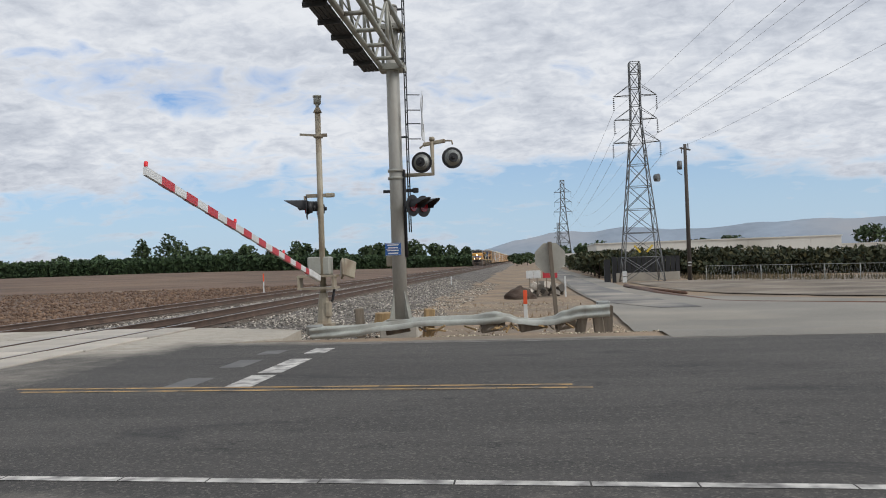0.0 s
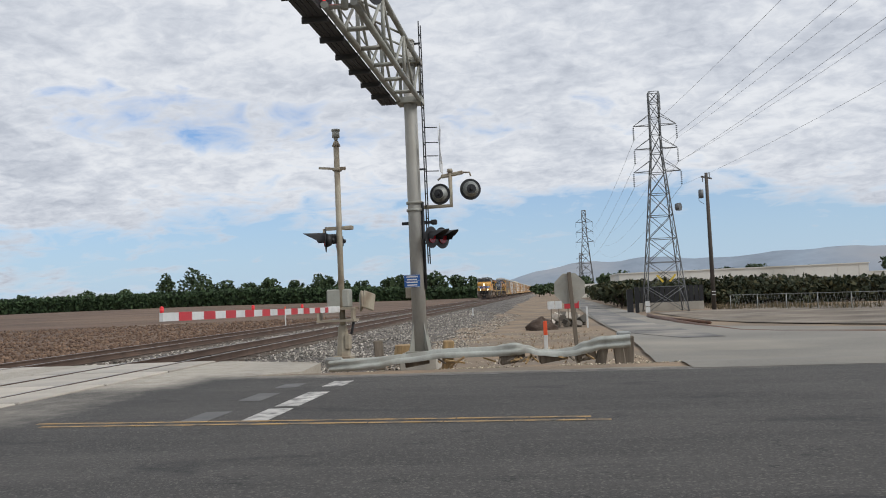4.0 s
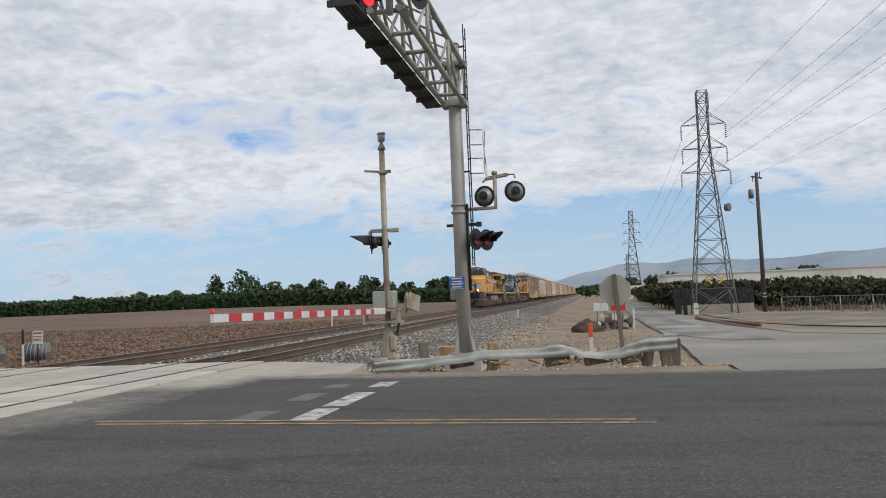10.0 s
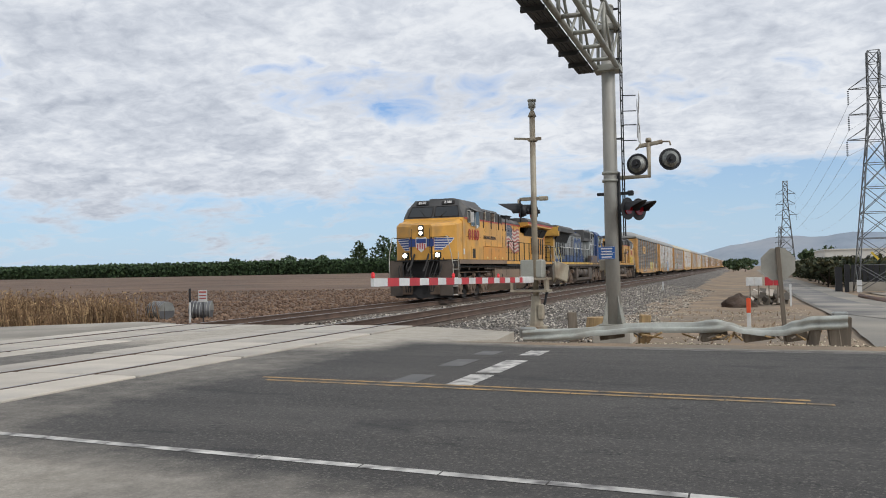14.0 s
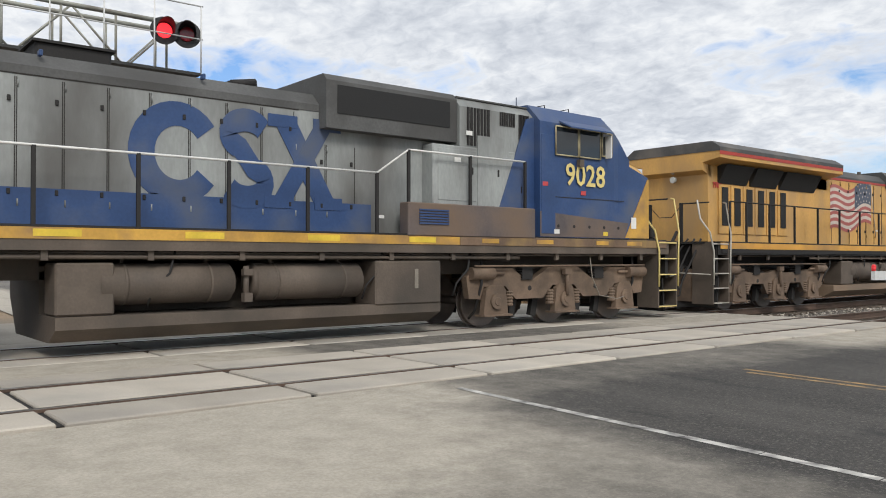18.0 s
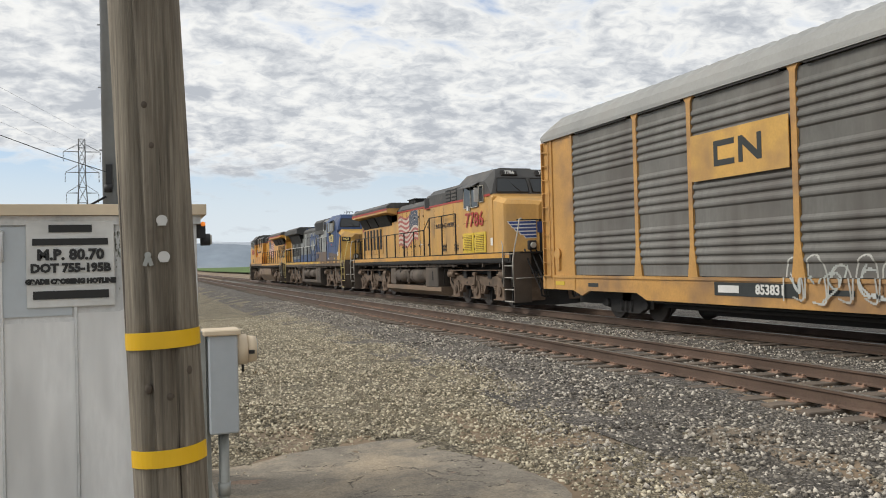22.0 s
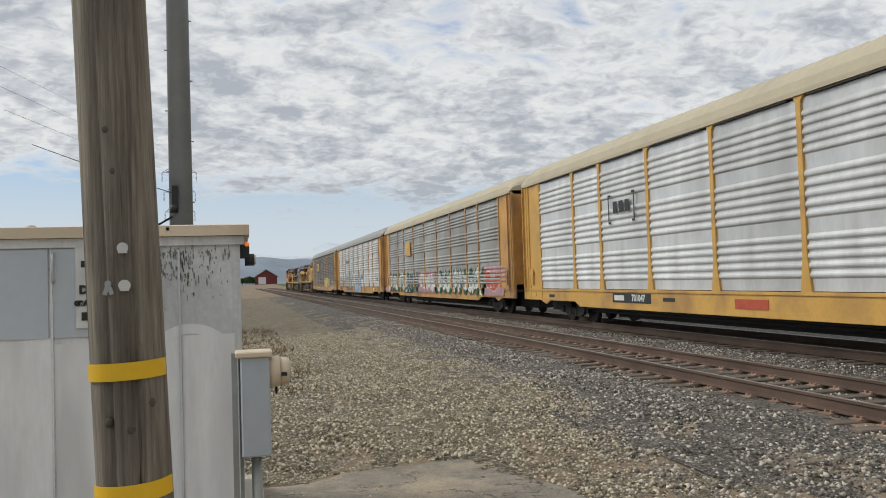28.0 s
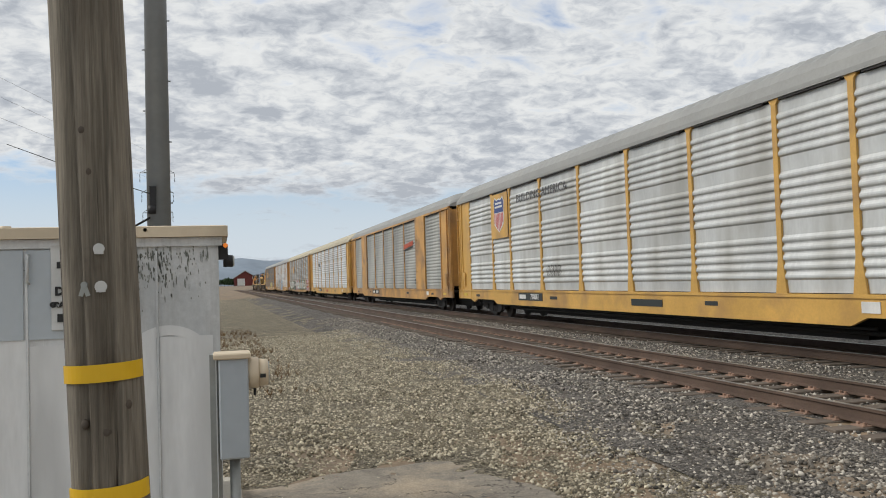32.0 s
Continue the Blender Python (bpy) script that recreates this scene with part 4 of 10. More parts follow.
def step_well(parent, y0, y1, s, edge):
    """Corner steps with five treads between side plates, and two bent grab rails."""
    m = Mesh()
    ym, w = (y0 + y1) / 2, y1 - y0
    for yy in (y0, y1):
        side = [(0.92, 0.24), (1.53, 0.24), (1.53, 1.86), (0.92, 1.86)]
        m.prism([(a * s, b) for a, b in side], "y", yy - 0.025, yy + 0.025)
    for k in range(5):
        m.box((s * (1.30 - 0.05 * k * 0.0), ym, 0.27 + 0.385 * k), (0.42, w, 0.035))
    m.box((s * 1.02, ym, 1.05), (0.05, w, 1.6))
    st = part("step", m, GRIME, parent)
    for k in range(5):
        part("tread_edge", Mesh().box((s * 1.525, ym, 0.27 + 0.385 * k), (0.035, w - 0.03, 0.028)), edge, st)
    g = Mesh()
    for yy, top in ((y0 - 0.02, 2.9), (y1 + 0.02, 2.9)):
        g.tube([(s * 1.56, yy, 0.75), (s * 1.57, yy, 1.60), (s * 1.52, yy + (0.10 if yy > ym else -0.10), 2.1), (s * 1.44, yy + (0.42 if yy > ym else -0.12), 2.45), (s * 1.36, yy + (0.42 if yy > ym else -0.12), top), (s * 1.28, yy + (0.30 if yy > ym else -0.1), top + 0.03)], 0.022, 6)
    part("grab_rail", g, edge, parent)


def handrail(parent, ys, s, z0, z1, material, bend=None):
    """Posts along the walkway and the rail over them."""
    for y in ys:
        part("handrail_post", Mesh().box((s * 1.48, y, (z0 + z1) / 2), (0.045, 0.055, z1 - z0)), BLACK, parent)
    pts = [(s * 1.48, ys[0], z1), (s * 1.48, ys[-1], z1)] + ([(s * 1.48, y, z) for y, z in bend] if bend else [])
    part("handrail", Mesh().tube(pts, 0.020, 6), material, parent)


def numeral(parent, txt, y, z, size, s, x, material, wide=1.0, bold=0.012):
    return letters("numeral", txt, size, material, parent, pose(s * (x + 0.004), y, z, 0, 0, 90 * s), bold, wide)


BADGE_RED = mat("badge_red_paint", (0.50, 0.06, 0.06), 0.5, 0, 0.1, 3, 25, 0.05)


def shield(parent, y, z, w, h, s, x):
    """A striped shield badge, in plain shapes."""
    def out(k):
        half = [(0, 0.46), (0.18, 0.43), (0.38, 0.5), (0.5, 0.36), (0.45, 0.16), (0.5, -0.08), (0.44, -0.28), (0.22, -0.40), (0, -0.5)]
        return [(a * w * k, b * h * k) for a, b in half[::-1]] + [(-a * w * k, b * h * k) for a, b in half[1:-1]]
    for k, d, ma, nm in ((1.0, 0.006, WHITEP, "badge"), (0.92, 0.010, WHITEP, "badge_field")):
        part(nm, Mesh().prism([(y + a, z + b) for a, b in out(k)], "x", s * x, s * (x + d)), ma, parent)
    crest = [(0.44, 0.06), (0.42, 0.16), (0.46, 0.34), (0.37, 0.46), (0.18, 0.39), (0, 0.42), (-0.18, 0.39), (-0.37, 0.46), (-0.46, 0.34), (-0.42, 0.16), (-0.44, 0.06)]
    part("badge_top", Mesh().prism([(y + a * w, z + b * h) for a, b in crest], "x", s * (x + 0.009), s * (x + 0.014)), BLUEP, parent)
    for dz, ww_ in ((0.32, 0.62), (0.22, 0.70)):
        part("badge_bar", Mesh().box((s * (x + 0.015), y, z + h * dz), (0.006, w * ww_, h * 0.055)), WHITEP, parent)
    for i in range(7):
        a = (i - 3) * w * 0.128
        foot = (-0.24, -0.33, -0.39, -0.45)[3 - abs(i - 3)]
        part("badge_stripe", Mesh().box((s * (x + 0.012), y + a, z + h * (0.04 + foot) / 2), (0.006, w * 0.072, h * (0.04 - foot))), BADGE_RED, parent)


def waving_flag(parent, y, z, w, h, s, x, mirror):
    """A painted waving flag in stripes with a dark canton and a pole."""
    d = -1 if mirror else 1
    for i in range(13):
        top, bot = z + h / 2 - h * i / 13, z + h / 2 - h * (i + 1) / 13
        y_in = -w * 0.08 if i < 7 else -w * 0.5
        pts_t, pts_b = [], []
        for k in range(15):
            u = mixed(y_in, w / 2, k / 14)
            wave = 0.09 * h * math.sin((u / w + 0.5) * 8.5) - 0.22 * h * (u / w)
            pts_t.append((y + d * u, top + wave))
            pts_b.append((y + d * u, bot + wave))
        rows_ = [[(s * (x + 0.005), a, b) for a, b in pts_b], [(s * (x + 0.005), a, b) for a, b in pts_t]]
        if (s * d) < 0:
            rows_ = rows_[::-1]
        part("flag_stripe", Mesh().sheet(rows_), FLAGR if i % 2 == 0 else FLAGW, parent)
    pt, pb = [], []
    for k in range(7):
        u = mixed(-w * 0.5, -w * 0.08, k / 6)
        wave = 0.09 * h * math.sin((u / w + 0.5) * 8.5) - 0.22 * h * (u / w)
        pt.append((s * (x + 0.007), y + d * u, z + h / 2 + wave))
        pb.append((s * (x + 0.007), y + d * u, z + h / 2 - h * 7 / 13 + wave))
    part("flag_canton", Mesh().sheet([pb, pt] if s * d > 0 else [pt, pb]), CANTON, parent)
    stars = Mesh()
    for r in range(5):
        for k in range(5):
            u = mixed(-w * 0.47, -w * 0.11, (k + 0.25 + 0.5 * (r % 2)) / 5)
            zz = z + h / 2 - h * 7 / 13 * (r + 0.5) / 5 + 0.09 * h * math.sin((u / w + 0.5) * 8.5) - 0.22 * h * (u / w)
            q = [(0.035, 0), (0, 0.035), (-0.035, 0), (0, -0.035)]
            stars.add([(s * (x + 0.010), y + d * u + a, zz + b) for a, b in q], [(0, 1, 2, 3) if s > 0 else (3, 2, 1, 0)])
    web_split(stars, parent, "flag_star", FLAGW)
    part("flag_pole", Mesh().cyl((s * (x + 0.008), y - d * w * 0.49, z + h * 0.62), (s * (x + 0.008), y - d * w * 0.62, z - h * 0.72), 0.012, 0.012, 6), FLAGW, parent)


CANTON = mat("faded_flag_blue", (0.07, 0.085, 0.12), 0.5, 0, 0.2, 3, 25, 0.05)


def louvre(m, s, x, y0, y1, z0, z1, n):
    for i in range(n):
        m.box((s * x, (y0 + y1) / 2, mixed(z0, z1, (i + 0.5) / n)), (0.03, y1 - y0, (z1 - z0) / n * 0.55))
    return m


def locomotive(name, label, num, skin, roof, stripe, sill_paint, csx=False, lit=False):
    """A six-axle road locomotive, cab end first, from y = 0 to LL."""
    lo = thing(name, label, "locomotive", group="locomotives of the train")
    x_h = 0.98
    # underframe and walkway
    part("underframe", Mesh().box((0, LL / 2, 1.66), (3.0, LL - 2.0, 0.26)).box((0, LL / 2, 1.35), (1.0, LL - 3, 0.5)), BLACK if not csx else GRIME, lo)
    for s in (-1, 1):
        ya_ = 7.7 if csx else 1.1 if s < 0 else 9.9
        part("sill_stripe", Mesh().box((s * 1.505, (ya_ + LL - 1.1) / 2, 1.765), (0.02, LL - 1.1 - ya_, 0.16)), sill_paint, lo)
        if ya_ > 9:
            part("side_skirt", Mesh().box((1.50, 5.85, 1.72), (0.05, 8.1, 0.30), None, 0.01), TANK_TAN, lo)
        elif csx:
            part("side_skirt", Mesh().box((s * 1.505, 4.4, 1.765), (0.03, 6.58, 0.18), None, 0.008), RUSTED, lo)
            for yy, w in ((2.35, 0.55), (3.5, 0.42), (5.35, 0.5), (6.9, 0.45)):
                part("reflector", Mesh().box((s * 1.523, yy, 1.77), (0.008, w, 0.09)), CSY, lo)
            for k in range(6):
                part("reflector", Mesh().box((s * 1.518, 8.6 + 2.1 * k, 1.77), (0.008, 0.62, 0.10)), YELLOWP, lo)
        part("walkway_edge", Mesh().box((s * 1.25, LL / 2, 1.865), (0.52, LL - 2.2, 0.03)), BLACK, lo)
        pipes = Mesh().tube([(s * 1.40, 6.0, 1.44), (s * 1.40, LL - 6, 1.44)], 0.035, 6).tube([(s * 1.34, 1.6, 1.5), (s * 1.34, LL - 1.6, 1.5)], 0.025, 6)
        for k in range(14):
            pipes.box((s * 1.42, 2 + k * 1.45, 1.47), (0.06, 0.09, 0.16))
        part("piping", pipes, GRIME, lo)
    # trucks
    loco_truck(lo, 4.46, "cast" if csx else "hiad")
    loco_truck(lo, LL - 4.46, "cast" if csx else "hiad")
    # fuel tank: a tall flank on the left side (+x), reservoirs over a low tank on the right side
    t = Mesh().prism([(-1.05, 0.22), (0.98, 0.22), (1.38, 0.74), (1.44, 0.86), (1.44, 1.38), (-0.5, 1.38), (-0.5, 0.60), (-1.42, 0.60), (-1.42, 0.42)], "y", 8.1 if csx else 7.8, 14.9 if csx else 15.5)
    part("fuel_tank", t, GRIME if csx else TANK_TAN, lo)
    for yy in (10.1, 12.9):
        part("tank_seam", Mesh().box((1.442, yy, 1.12), (0.008, 0.02, 0.5)), SEAM, lo)
    part("equipment_box", Mesh().box((-1.1, 8.85, 0.98), (0.7, 1.5, 0.80), None, 0.03), GRIME, lo)
    part("equipment_box", Mesh().box((-1.1, 14.5, 0.98), (0.6, 0.8, 0.75), None, 0.03), GRIME, lo)
    for y0 in (9.85, 12.28):
        part("air_reservoir", Mesh().cyl((-1.12, y0, 1.04), (-1.12, y0 + 2.0, 1.04), 0.31, 0.31, 20).cyl((-1.12, y0 - 0.08, 1.04), (-1.12, y0, 1.04), 0.2, 0.31, 20).cyl((-1.12, y0 + 2.0, 1.04), (-1.12, y0 + 2.08, 1.04), 0.31, 0.2, 20), GRIME, lo)
        for yb in (y0 + 0.35, y0 + 1.65):
            part("tank_strap", Mesh().cyl((-1.12, yb - 0.025, 1.04), (-1.12, yb + 0.025, 1.04), 0.318, 0.318, 20).box((-1.12, yb, 1.40), (0.06, 0.05, 0.2)), GRIME, lo)
    part("drain_valve", Mesh().cyl((-1.36, 12.05, 0.72), (-1.36, 12.05, 1.30), 0.05, 0.05, 8).box((-1.40, 12.05, 0.80), (0.12, 0.14, 0.14)).box((-1.40, 12.05, 1.20), (0.10, 0.16, 0.10)), GRIME, lo)
    part("sight_gauge", Mesh().box((-1.45, 8.7, 1.05), (0.03, 0.08, 0.36)), PALE_HOSE if csx else BLACK, lo)
    part("sight_gauge", Mesh().box((1.44, 9.2, 1.0), (0.03, 0.10, 0.3)), BLACK, lo)
    # nose and cab
    nose = Mesh()
    if csx:
        secs = [(1.30, arch(0.92, 1.88, 3.40, 0.20)), (1.82, arch(1.46, 1.88, 3.58, 0.24)), (2.62, arch(1.5, 1.88, 3.76, 0.26))]
    else:
        secs = [(0.80, arch(0.55, 1.88, 3.48, 0.10)), (0.86, arch(0.62, 1.88, 3.52, 0.12)), (1.40, arch(1.44, 1.88, 3.60, 0.14)), (1.46, arch(1.50, 1.88, 3.62, 0.14)), (2.38, arch(1.5, 1.88, 3.80, 0.16))]
    loft(nose, secs)
    part("nose", nose, CSY if csx else skin, lo)
    cab = Mesh()
    if csx:
        loft(cab, [(2.54, arch(1.52, 1.88, 3.74, 0.05)), (2.60, arch(1.52, 1.88, 3.82, 0.06)), (2.92, arch(1.50, 1.88, 4.46, 0.30)), (3.10, arch(1.52, 1.88, 4.68, 0.38)), (5.5, arch(1.52, 1.88, 4.70, 0.38))])
    else:
        loft(cab, [(2.30, arch(1.52, 1.88, 3.78, 0.05)), (2.38, arch(1.52, 1.88, 3.84, 0.05)), (2.72, arch(1.50, 1.88, 4.48, 0.30)), (2.95, arch(1.52, 1.88, 4.76, 0.42)), (5.5, arch(1.52, 1.88, 4.78, 0.42))])
    part("cab", cab, skin, lo)
    if csx:
        for s in (-1, 1):
            m = Mesh()
            side_plate(m, [(1.81, 2.0), (2.60, 2.0), (2.60, 3.58), (1.84, 3.34)], s * 1.512, 0.05)
            part("nose_side", m, skin, lo)
            m = Mesh()
            side_plate(m, [(1.82, 1.9), (2.70, 1.9), (1.86, 3.30), (1.82, 3.28)], s * 1.528, 0.012)
            part("nose_flash", m, CSY, lo)
            m = Mesh()
            side_plate(m, [(2.72, 1.89), (5.5, 1.89), (5.5, 2.42), (2.58, 2.24)], s * 1.526, 0.01)
            part("cab_skirt", m, SKIRT, lo)
        part("nose_vent", Mesh().cyl((0.75, 1.95, 3.60), (0.75, 1.95, 3.74), 0.09, 0.13, 12), BLACK, lo)
    else:
        rf = Mesh()
        loft(rf, [(2.40, arch(1.53, 3.86, 3.90, 0.03)), (2.71, arch(1.51, 3.86, 4.50, 0.30)), (2.94, arch(1.53, 3.86, 4.785, 0.42)), (5.52, arch(1.53, 3.86, 4.80, 0.42))])
        part("cab_roof", rf, roof, lo)
        for s in (-1, 1):
            part("stripe", Mesh().box((s * 1.531, 3.98, 3.85), (0.012, 3.06, 0.075)), stripe, lo)
        part("roof_unit", Mesh().box((0, 4.3, 4.85), (1.3, 1.3, 0.12), None, 0.03), roof, lo)
    # cab glass
    wz0, wz1 = (3.90, 4.40) if csx else (3.94, 4.44)
    front = (lambda z: 2.585 + (z - 3.82) * 0.5) if csx else (lambda z: 2.392 + (z - 3.90) * 0.517)

    def pane(pts, nm="window"):
        a, b, c, d = (Vector(p) for p in pts)
        n = (b - a).cross(d - a).normalized() * 0.012
        w = Mesh().add([p + n for p in (a, b, c, d)] + [p - n for p in (a, b, c, d)], [(0, 1, 2, 3), (7, 6, 5, 4), (0, 4, 5, 1), (1, 5, 6, 2), (2, 6, 7, 3), (3, 7, 4, 0)])
        ob = part(nm, w, WINDOW, lo)
        fr = Mesh()
        cs = [a, b, c, d]
        for i in range(4):
            fr.cyl(cs[i] + n, cs[(i + 1) % 4] + n, 0.018, 0.018, 6)
        part("window_frame", fr, BLACK if nm == "windshield" else (WORN_WHITE if not csx else PALE_STEP), ob)
    for s in (-1, 1):
        pane([(s * 0.07, front(wz0), wz0), (s * 1.30, front(wz0), wz0), (s * 1.16, front(wz1), wz1), (s * 0.07, front(wz1), wz1)][::s], "windshield")
        part("wiper", Mesh().tube([(s * 0.35, front(wz0) - 0.05, wz0 - 0.03), (s * 0.78, front(wz1) - 0.04, wz1 - 0.08)], 0.012, 5), BLACK, lo)
        for ya, yb, za, zb in ((3.21, 3.54, 3.72, 4.24), (3.60, 4.30, 3.64, 4.25), (4.34, 5.05, 3.64, 4.25)) if csx else ((2.98, 3.36, 3.66, 4.22), (3.47, 4.10, 3.52, 4.27), (4.15, 4.80, 3.52, 4.27)):
            pane([(s * 1.542, ya, za), (s * 1.542, yb, za), (s * 1.542, yb, zb), (s * 1.542, ya, zb)][::s])
        sh = Mesh().add([(s * 1.50, 3.4, 4.36), (s * 1.50, 4.9, 4.36), (s * 1.80, 4.85, 4.20), (s * 1.80, 3.45, 4.20), (s * 1.50, 3.4, 4.39), (s * 1.50, 4.9, 4.39), (s * 1.80, 4.85, 4.23), (s * 1.80, 3.45, 4.23)],
                        [(0, 1, 2, 3), (7, 6, 5, 4), (0, 4, 5, 1), (1, 5, 6, 2), (2, 6, 7, 3), (3, 7, 4, 0)])
        part("sunshade", sh, roof, lo)
        part("mirror", Mesh().box((s * 1.64, 3.42, 3.92), (0.16, 0.03, 0.50)), WHITEP, lo)
        part("armrest", Mesh().box((s * 1.58, 4.30, 3.50), (0.10, 0.14, 0.16)), WHITEP if not csx else GRIME, lo)
    # headlights and number boards
    lamp = HEADLIGHT if lit else LAMP_OFF
    nf_ = 1.30 if csx else 0.80
    hz = 3.08 if csx else 3.22
    part("headlight_box", Mesh().box((0.0, nf_ - 0.02, hz), (0.26, 0.10, 0.52), None, 0.03), BLACK, lo)
    for dz in (-0.12, 0.12):
        part("headlight", Mesh().cyl((0, nf_ - 0.05, hz + dz), (0, nf_ - 0.085, hz + dz), 0.095, 0.085, 16), lamp, lo)
    for s in (-1, 1):
        part("ditch_light", Mesh().cyl((s * 0.80, 0.76, 2.08), (s * 0.80, 0.70, 2.08), 0.10, 0.09, 14), lamp, lo)
        part("ditch_light_shell", Mesh().box((s * 0.80, 0.84, 2.08), (0.28, 0.16, 0.30), None, 0.03), BLACK, lo)
    if csx:
        for s in (-1, 1):
            ang = math.degrees(math.atan2(0.52, 0.54))
            at_ = pose(s * 1.20, 1.545, 3.12, 0, 0, s * ang)
            b = part("number_board", Mesh().box((0, 0, 0), (0.56, 0.05, 0.24), None, 0.01), BLACK, lo, at=at_)
            letters("numeral", num, 0.20, CSNUM, b, pose(0, -0.028, 0), 0.004)
    else:
        for s in (-1, 1):
            b = part("number_board", Mesh().box((0, 0, 0), (0.62, 0.12, 0.21), None, 0.02), BLACK, lo, at=pose(s * 0.66, 2.79, 4.615, -28))
            letters("numeral", num, 0.19, WHITEP, b, pose(0, -0.066, 0), 0.006)
        # winged badge: a striped shield on the nose, its feathers spread over the slanted flanks
        part("nose_badge", Mesh().prism([(-0.27, 2.86), (-0.20, 2.92), (0, 2.88), (0.20, 2.92), (0.27, 2.86), (0.25, 2.45), (0, 2.22), (-0.25, 2.45)], "y", 0.790, 0.80), WHITEP, lo)
        part("badge_top", Mesh().prism([(-0.24, 2.84), (0.24, 2.84), (0.23, 2.64), (-0.23, 2.64)], "y", 0.784, 0.79), BLUEP, lo)
        for k in range(4):
            part("badge_stripe", Mesh().box((-0.17 + 0.113 * k, 0.787, 2.48 - 0.05 * (k in (0, 3)) + 0.03), (0.055, 0.008, 0.28)), BADGE_RED, lo)
        for s in (-1, 1):
            def flank(f, z, d):
                """A point on the slanted flank, f of the way back, d proud of it."""
                return (s * (0.62 + 0.82 * f + 0.55 * d), 0.86 + 0.54 * f - 0.835 * d, z)

            def feather(nm, z0, z1, f1, d, ma):
                mm = Mesh()
                q = [(0.0, z0), (f1 - 0.07, z0), (f1, z1), (0.0, z1)]
                mm.add([flank(f, z, d) for f, z in q] + [flank(f, z, d - 0.008) for f, z in q], [(0, 1, 2, 3)[::s], (7, 6, 5, 4)[::s], (0, 4, 5, 1)[::s], (1, 5, 6, 2)[::s], (2, 6, 7, 3)[::s], (3, 7, 4, 0)[::s]])
                part(nm, mm, ma, lo)
            for k, f1 in enumerate((0.97, 0.88, 0.76, 0.60, 0.44)):
                z1 = 2.88 - 0.115 * k
                feather("wing_edge", z1 - 0.115, z1, f1, 0.010, WHITEP)
                feather("wing_bar", z1 - 0.092, z1 - 0.018, f1 - 0.03, 0.016, BLUEP)
            part("wing_root", Mesh().box((s * 0.45, 0.790, 2.66), (0.34, 0.012, 0.36)), BLUEP, lo)
    # hood
    rad0 = LL - (6.7 if csx else 8.0)
    hood = Mesh()
    loft(hood, [(5.5, arch(x_h, 1.88, 4.02, 0.02)), (LL - 1.35, arch(x_h, 1.88, 4.02, 0.02))])
    hd = part("hood", hood, CSG if csx else skin, lo)
    top = Mesh()
    loft(top, [(5.52, arch(x_h + 0.012, 4.0, 4.34, 0.22)), (rad0, arch(x_h + 0.012, 4.0, 4.34, 0.22))])
    part("hood_roof", top, ROOFG if csx else roof, lo)
    if not csx:
        for s in (-1, 1):
            part("stripe", Mesh().box((s * (x_h + 0.012), (5.5 + rad0) / 2, 4.02), (0.012, rad0 - 5.5, 0.07)), stripe, lo)
    # tall blocks behind the cab with grilles
    blk = Mesh()
    zb_, zt_, ye_ = (3.62, 4.62, 7.52) if csx else (3.92, 4.56, 9.3)
    loft(blk, [(5.30, arch(1.30, zb_, zt_, 0.2)), (ye_, arch(1.30, zb_, zt_, 0.2))])
    part("brake_housing", blk, CSG if csx else roof, lo)
    if csx:
        part("housing_roof", Mesh().box((0, 6.5, 4.625), (2.3, 2.0, 0.03)), ROOFG, lo)
    if csx:
        lowb = Mesh().box((0, 6.85, 2.75), (2.64, 2.7, 1.75), None, 0.02)
        part("control_cabinet", lowb, CSG, lo)
        b2 = Mesh()
        loft(b2, [(7.54, arch(1.24, 3.70, 4.66, 0.12)), (10.5, arch(1.24, 3.70, 4.66, 0.12))])
        part("fan_housing", b2, ROOFG, lo)
        for s in (-1, 1):
            part("grille", Mesh().box((s * 1.245, 9.0, 4.22), (0.02, 2.55, 0.50)), GRILLE, lo)
            for a, b, za, zb in ((5.62, 5.92, 3.72, 4.42), (6.02, 6.46, 4.14, 4.42), (6.72, 7.35, 3.66, 4.42)):
                gm = Mesh()
                for k in range(7):
                    gm.box((s * 1.312, a + (b - a) * (k + 0.5) / 7, (za + zb) / 2), (0.02, (b - a) / 7 * 0.6, zb - za))
                part("louvre", gm, BLACK, lo)
            part("access_panel", Mesh().box((s * 1.325, 6.65, 3.0), (0.015, 0.85, 1.75)), CSG, lo)
            part("battery_box", Mesh().box((s * 1.40, 7.3, 2.15), (0.28, 3.3, 0.62), None, 0.02), SKIRT, lo)
            part("vent", louvre(Mesh(), s, 1.55, 8.0, 8.7, 2.05, 2.35, 6), CSB, lo)
            part("cab_back_panel", side_plate(Mesh(), [(5.5, 2.45), (6.5, 2.45), (5.72, 4.35), (5.5, 4.4)], s * 1.345, 0.03), CSB, lo)
        for k in range(3):
            part("horn", Mesh().cyl((0.1 * k - 0.1, 11.75, 4.50), (0.1 * k - 0.1, 11.3 - 0.05 * k, 4.52), 0.05, 0.11, 10), BLACK, lo)
        part("blue_band", Mesh().box((0, (9.4 + LL - 1.95) / 2, 2.15), (2 * x_h + 0.024, LL - 1.95 - 9.4, 0.52)), CSB, lo)
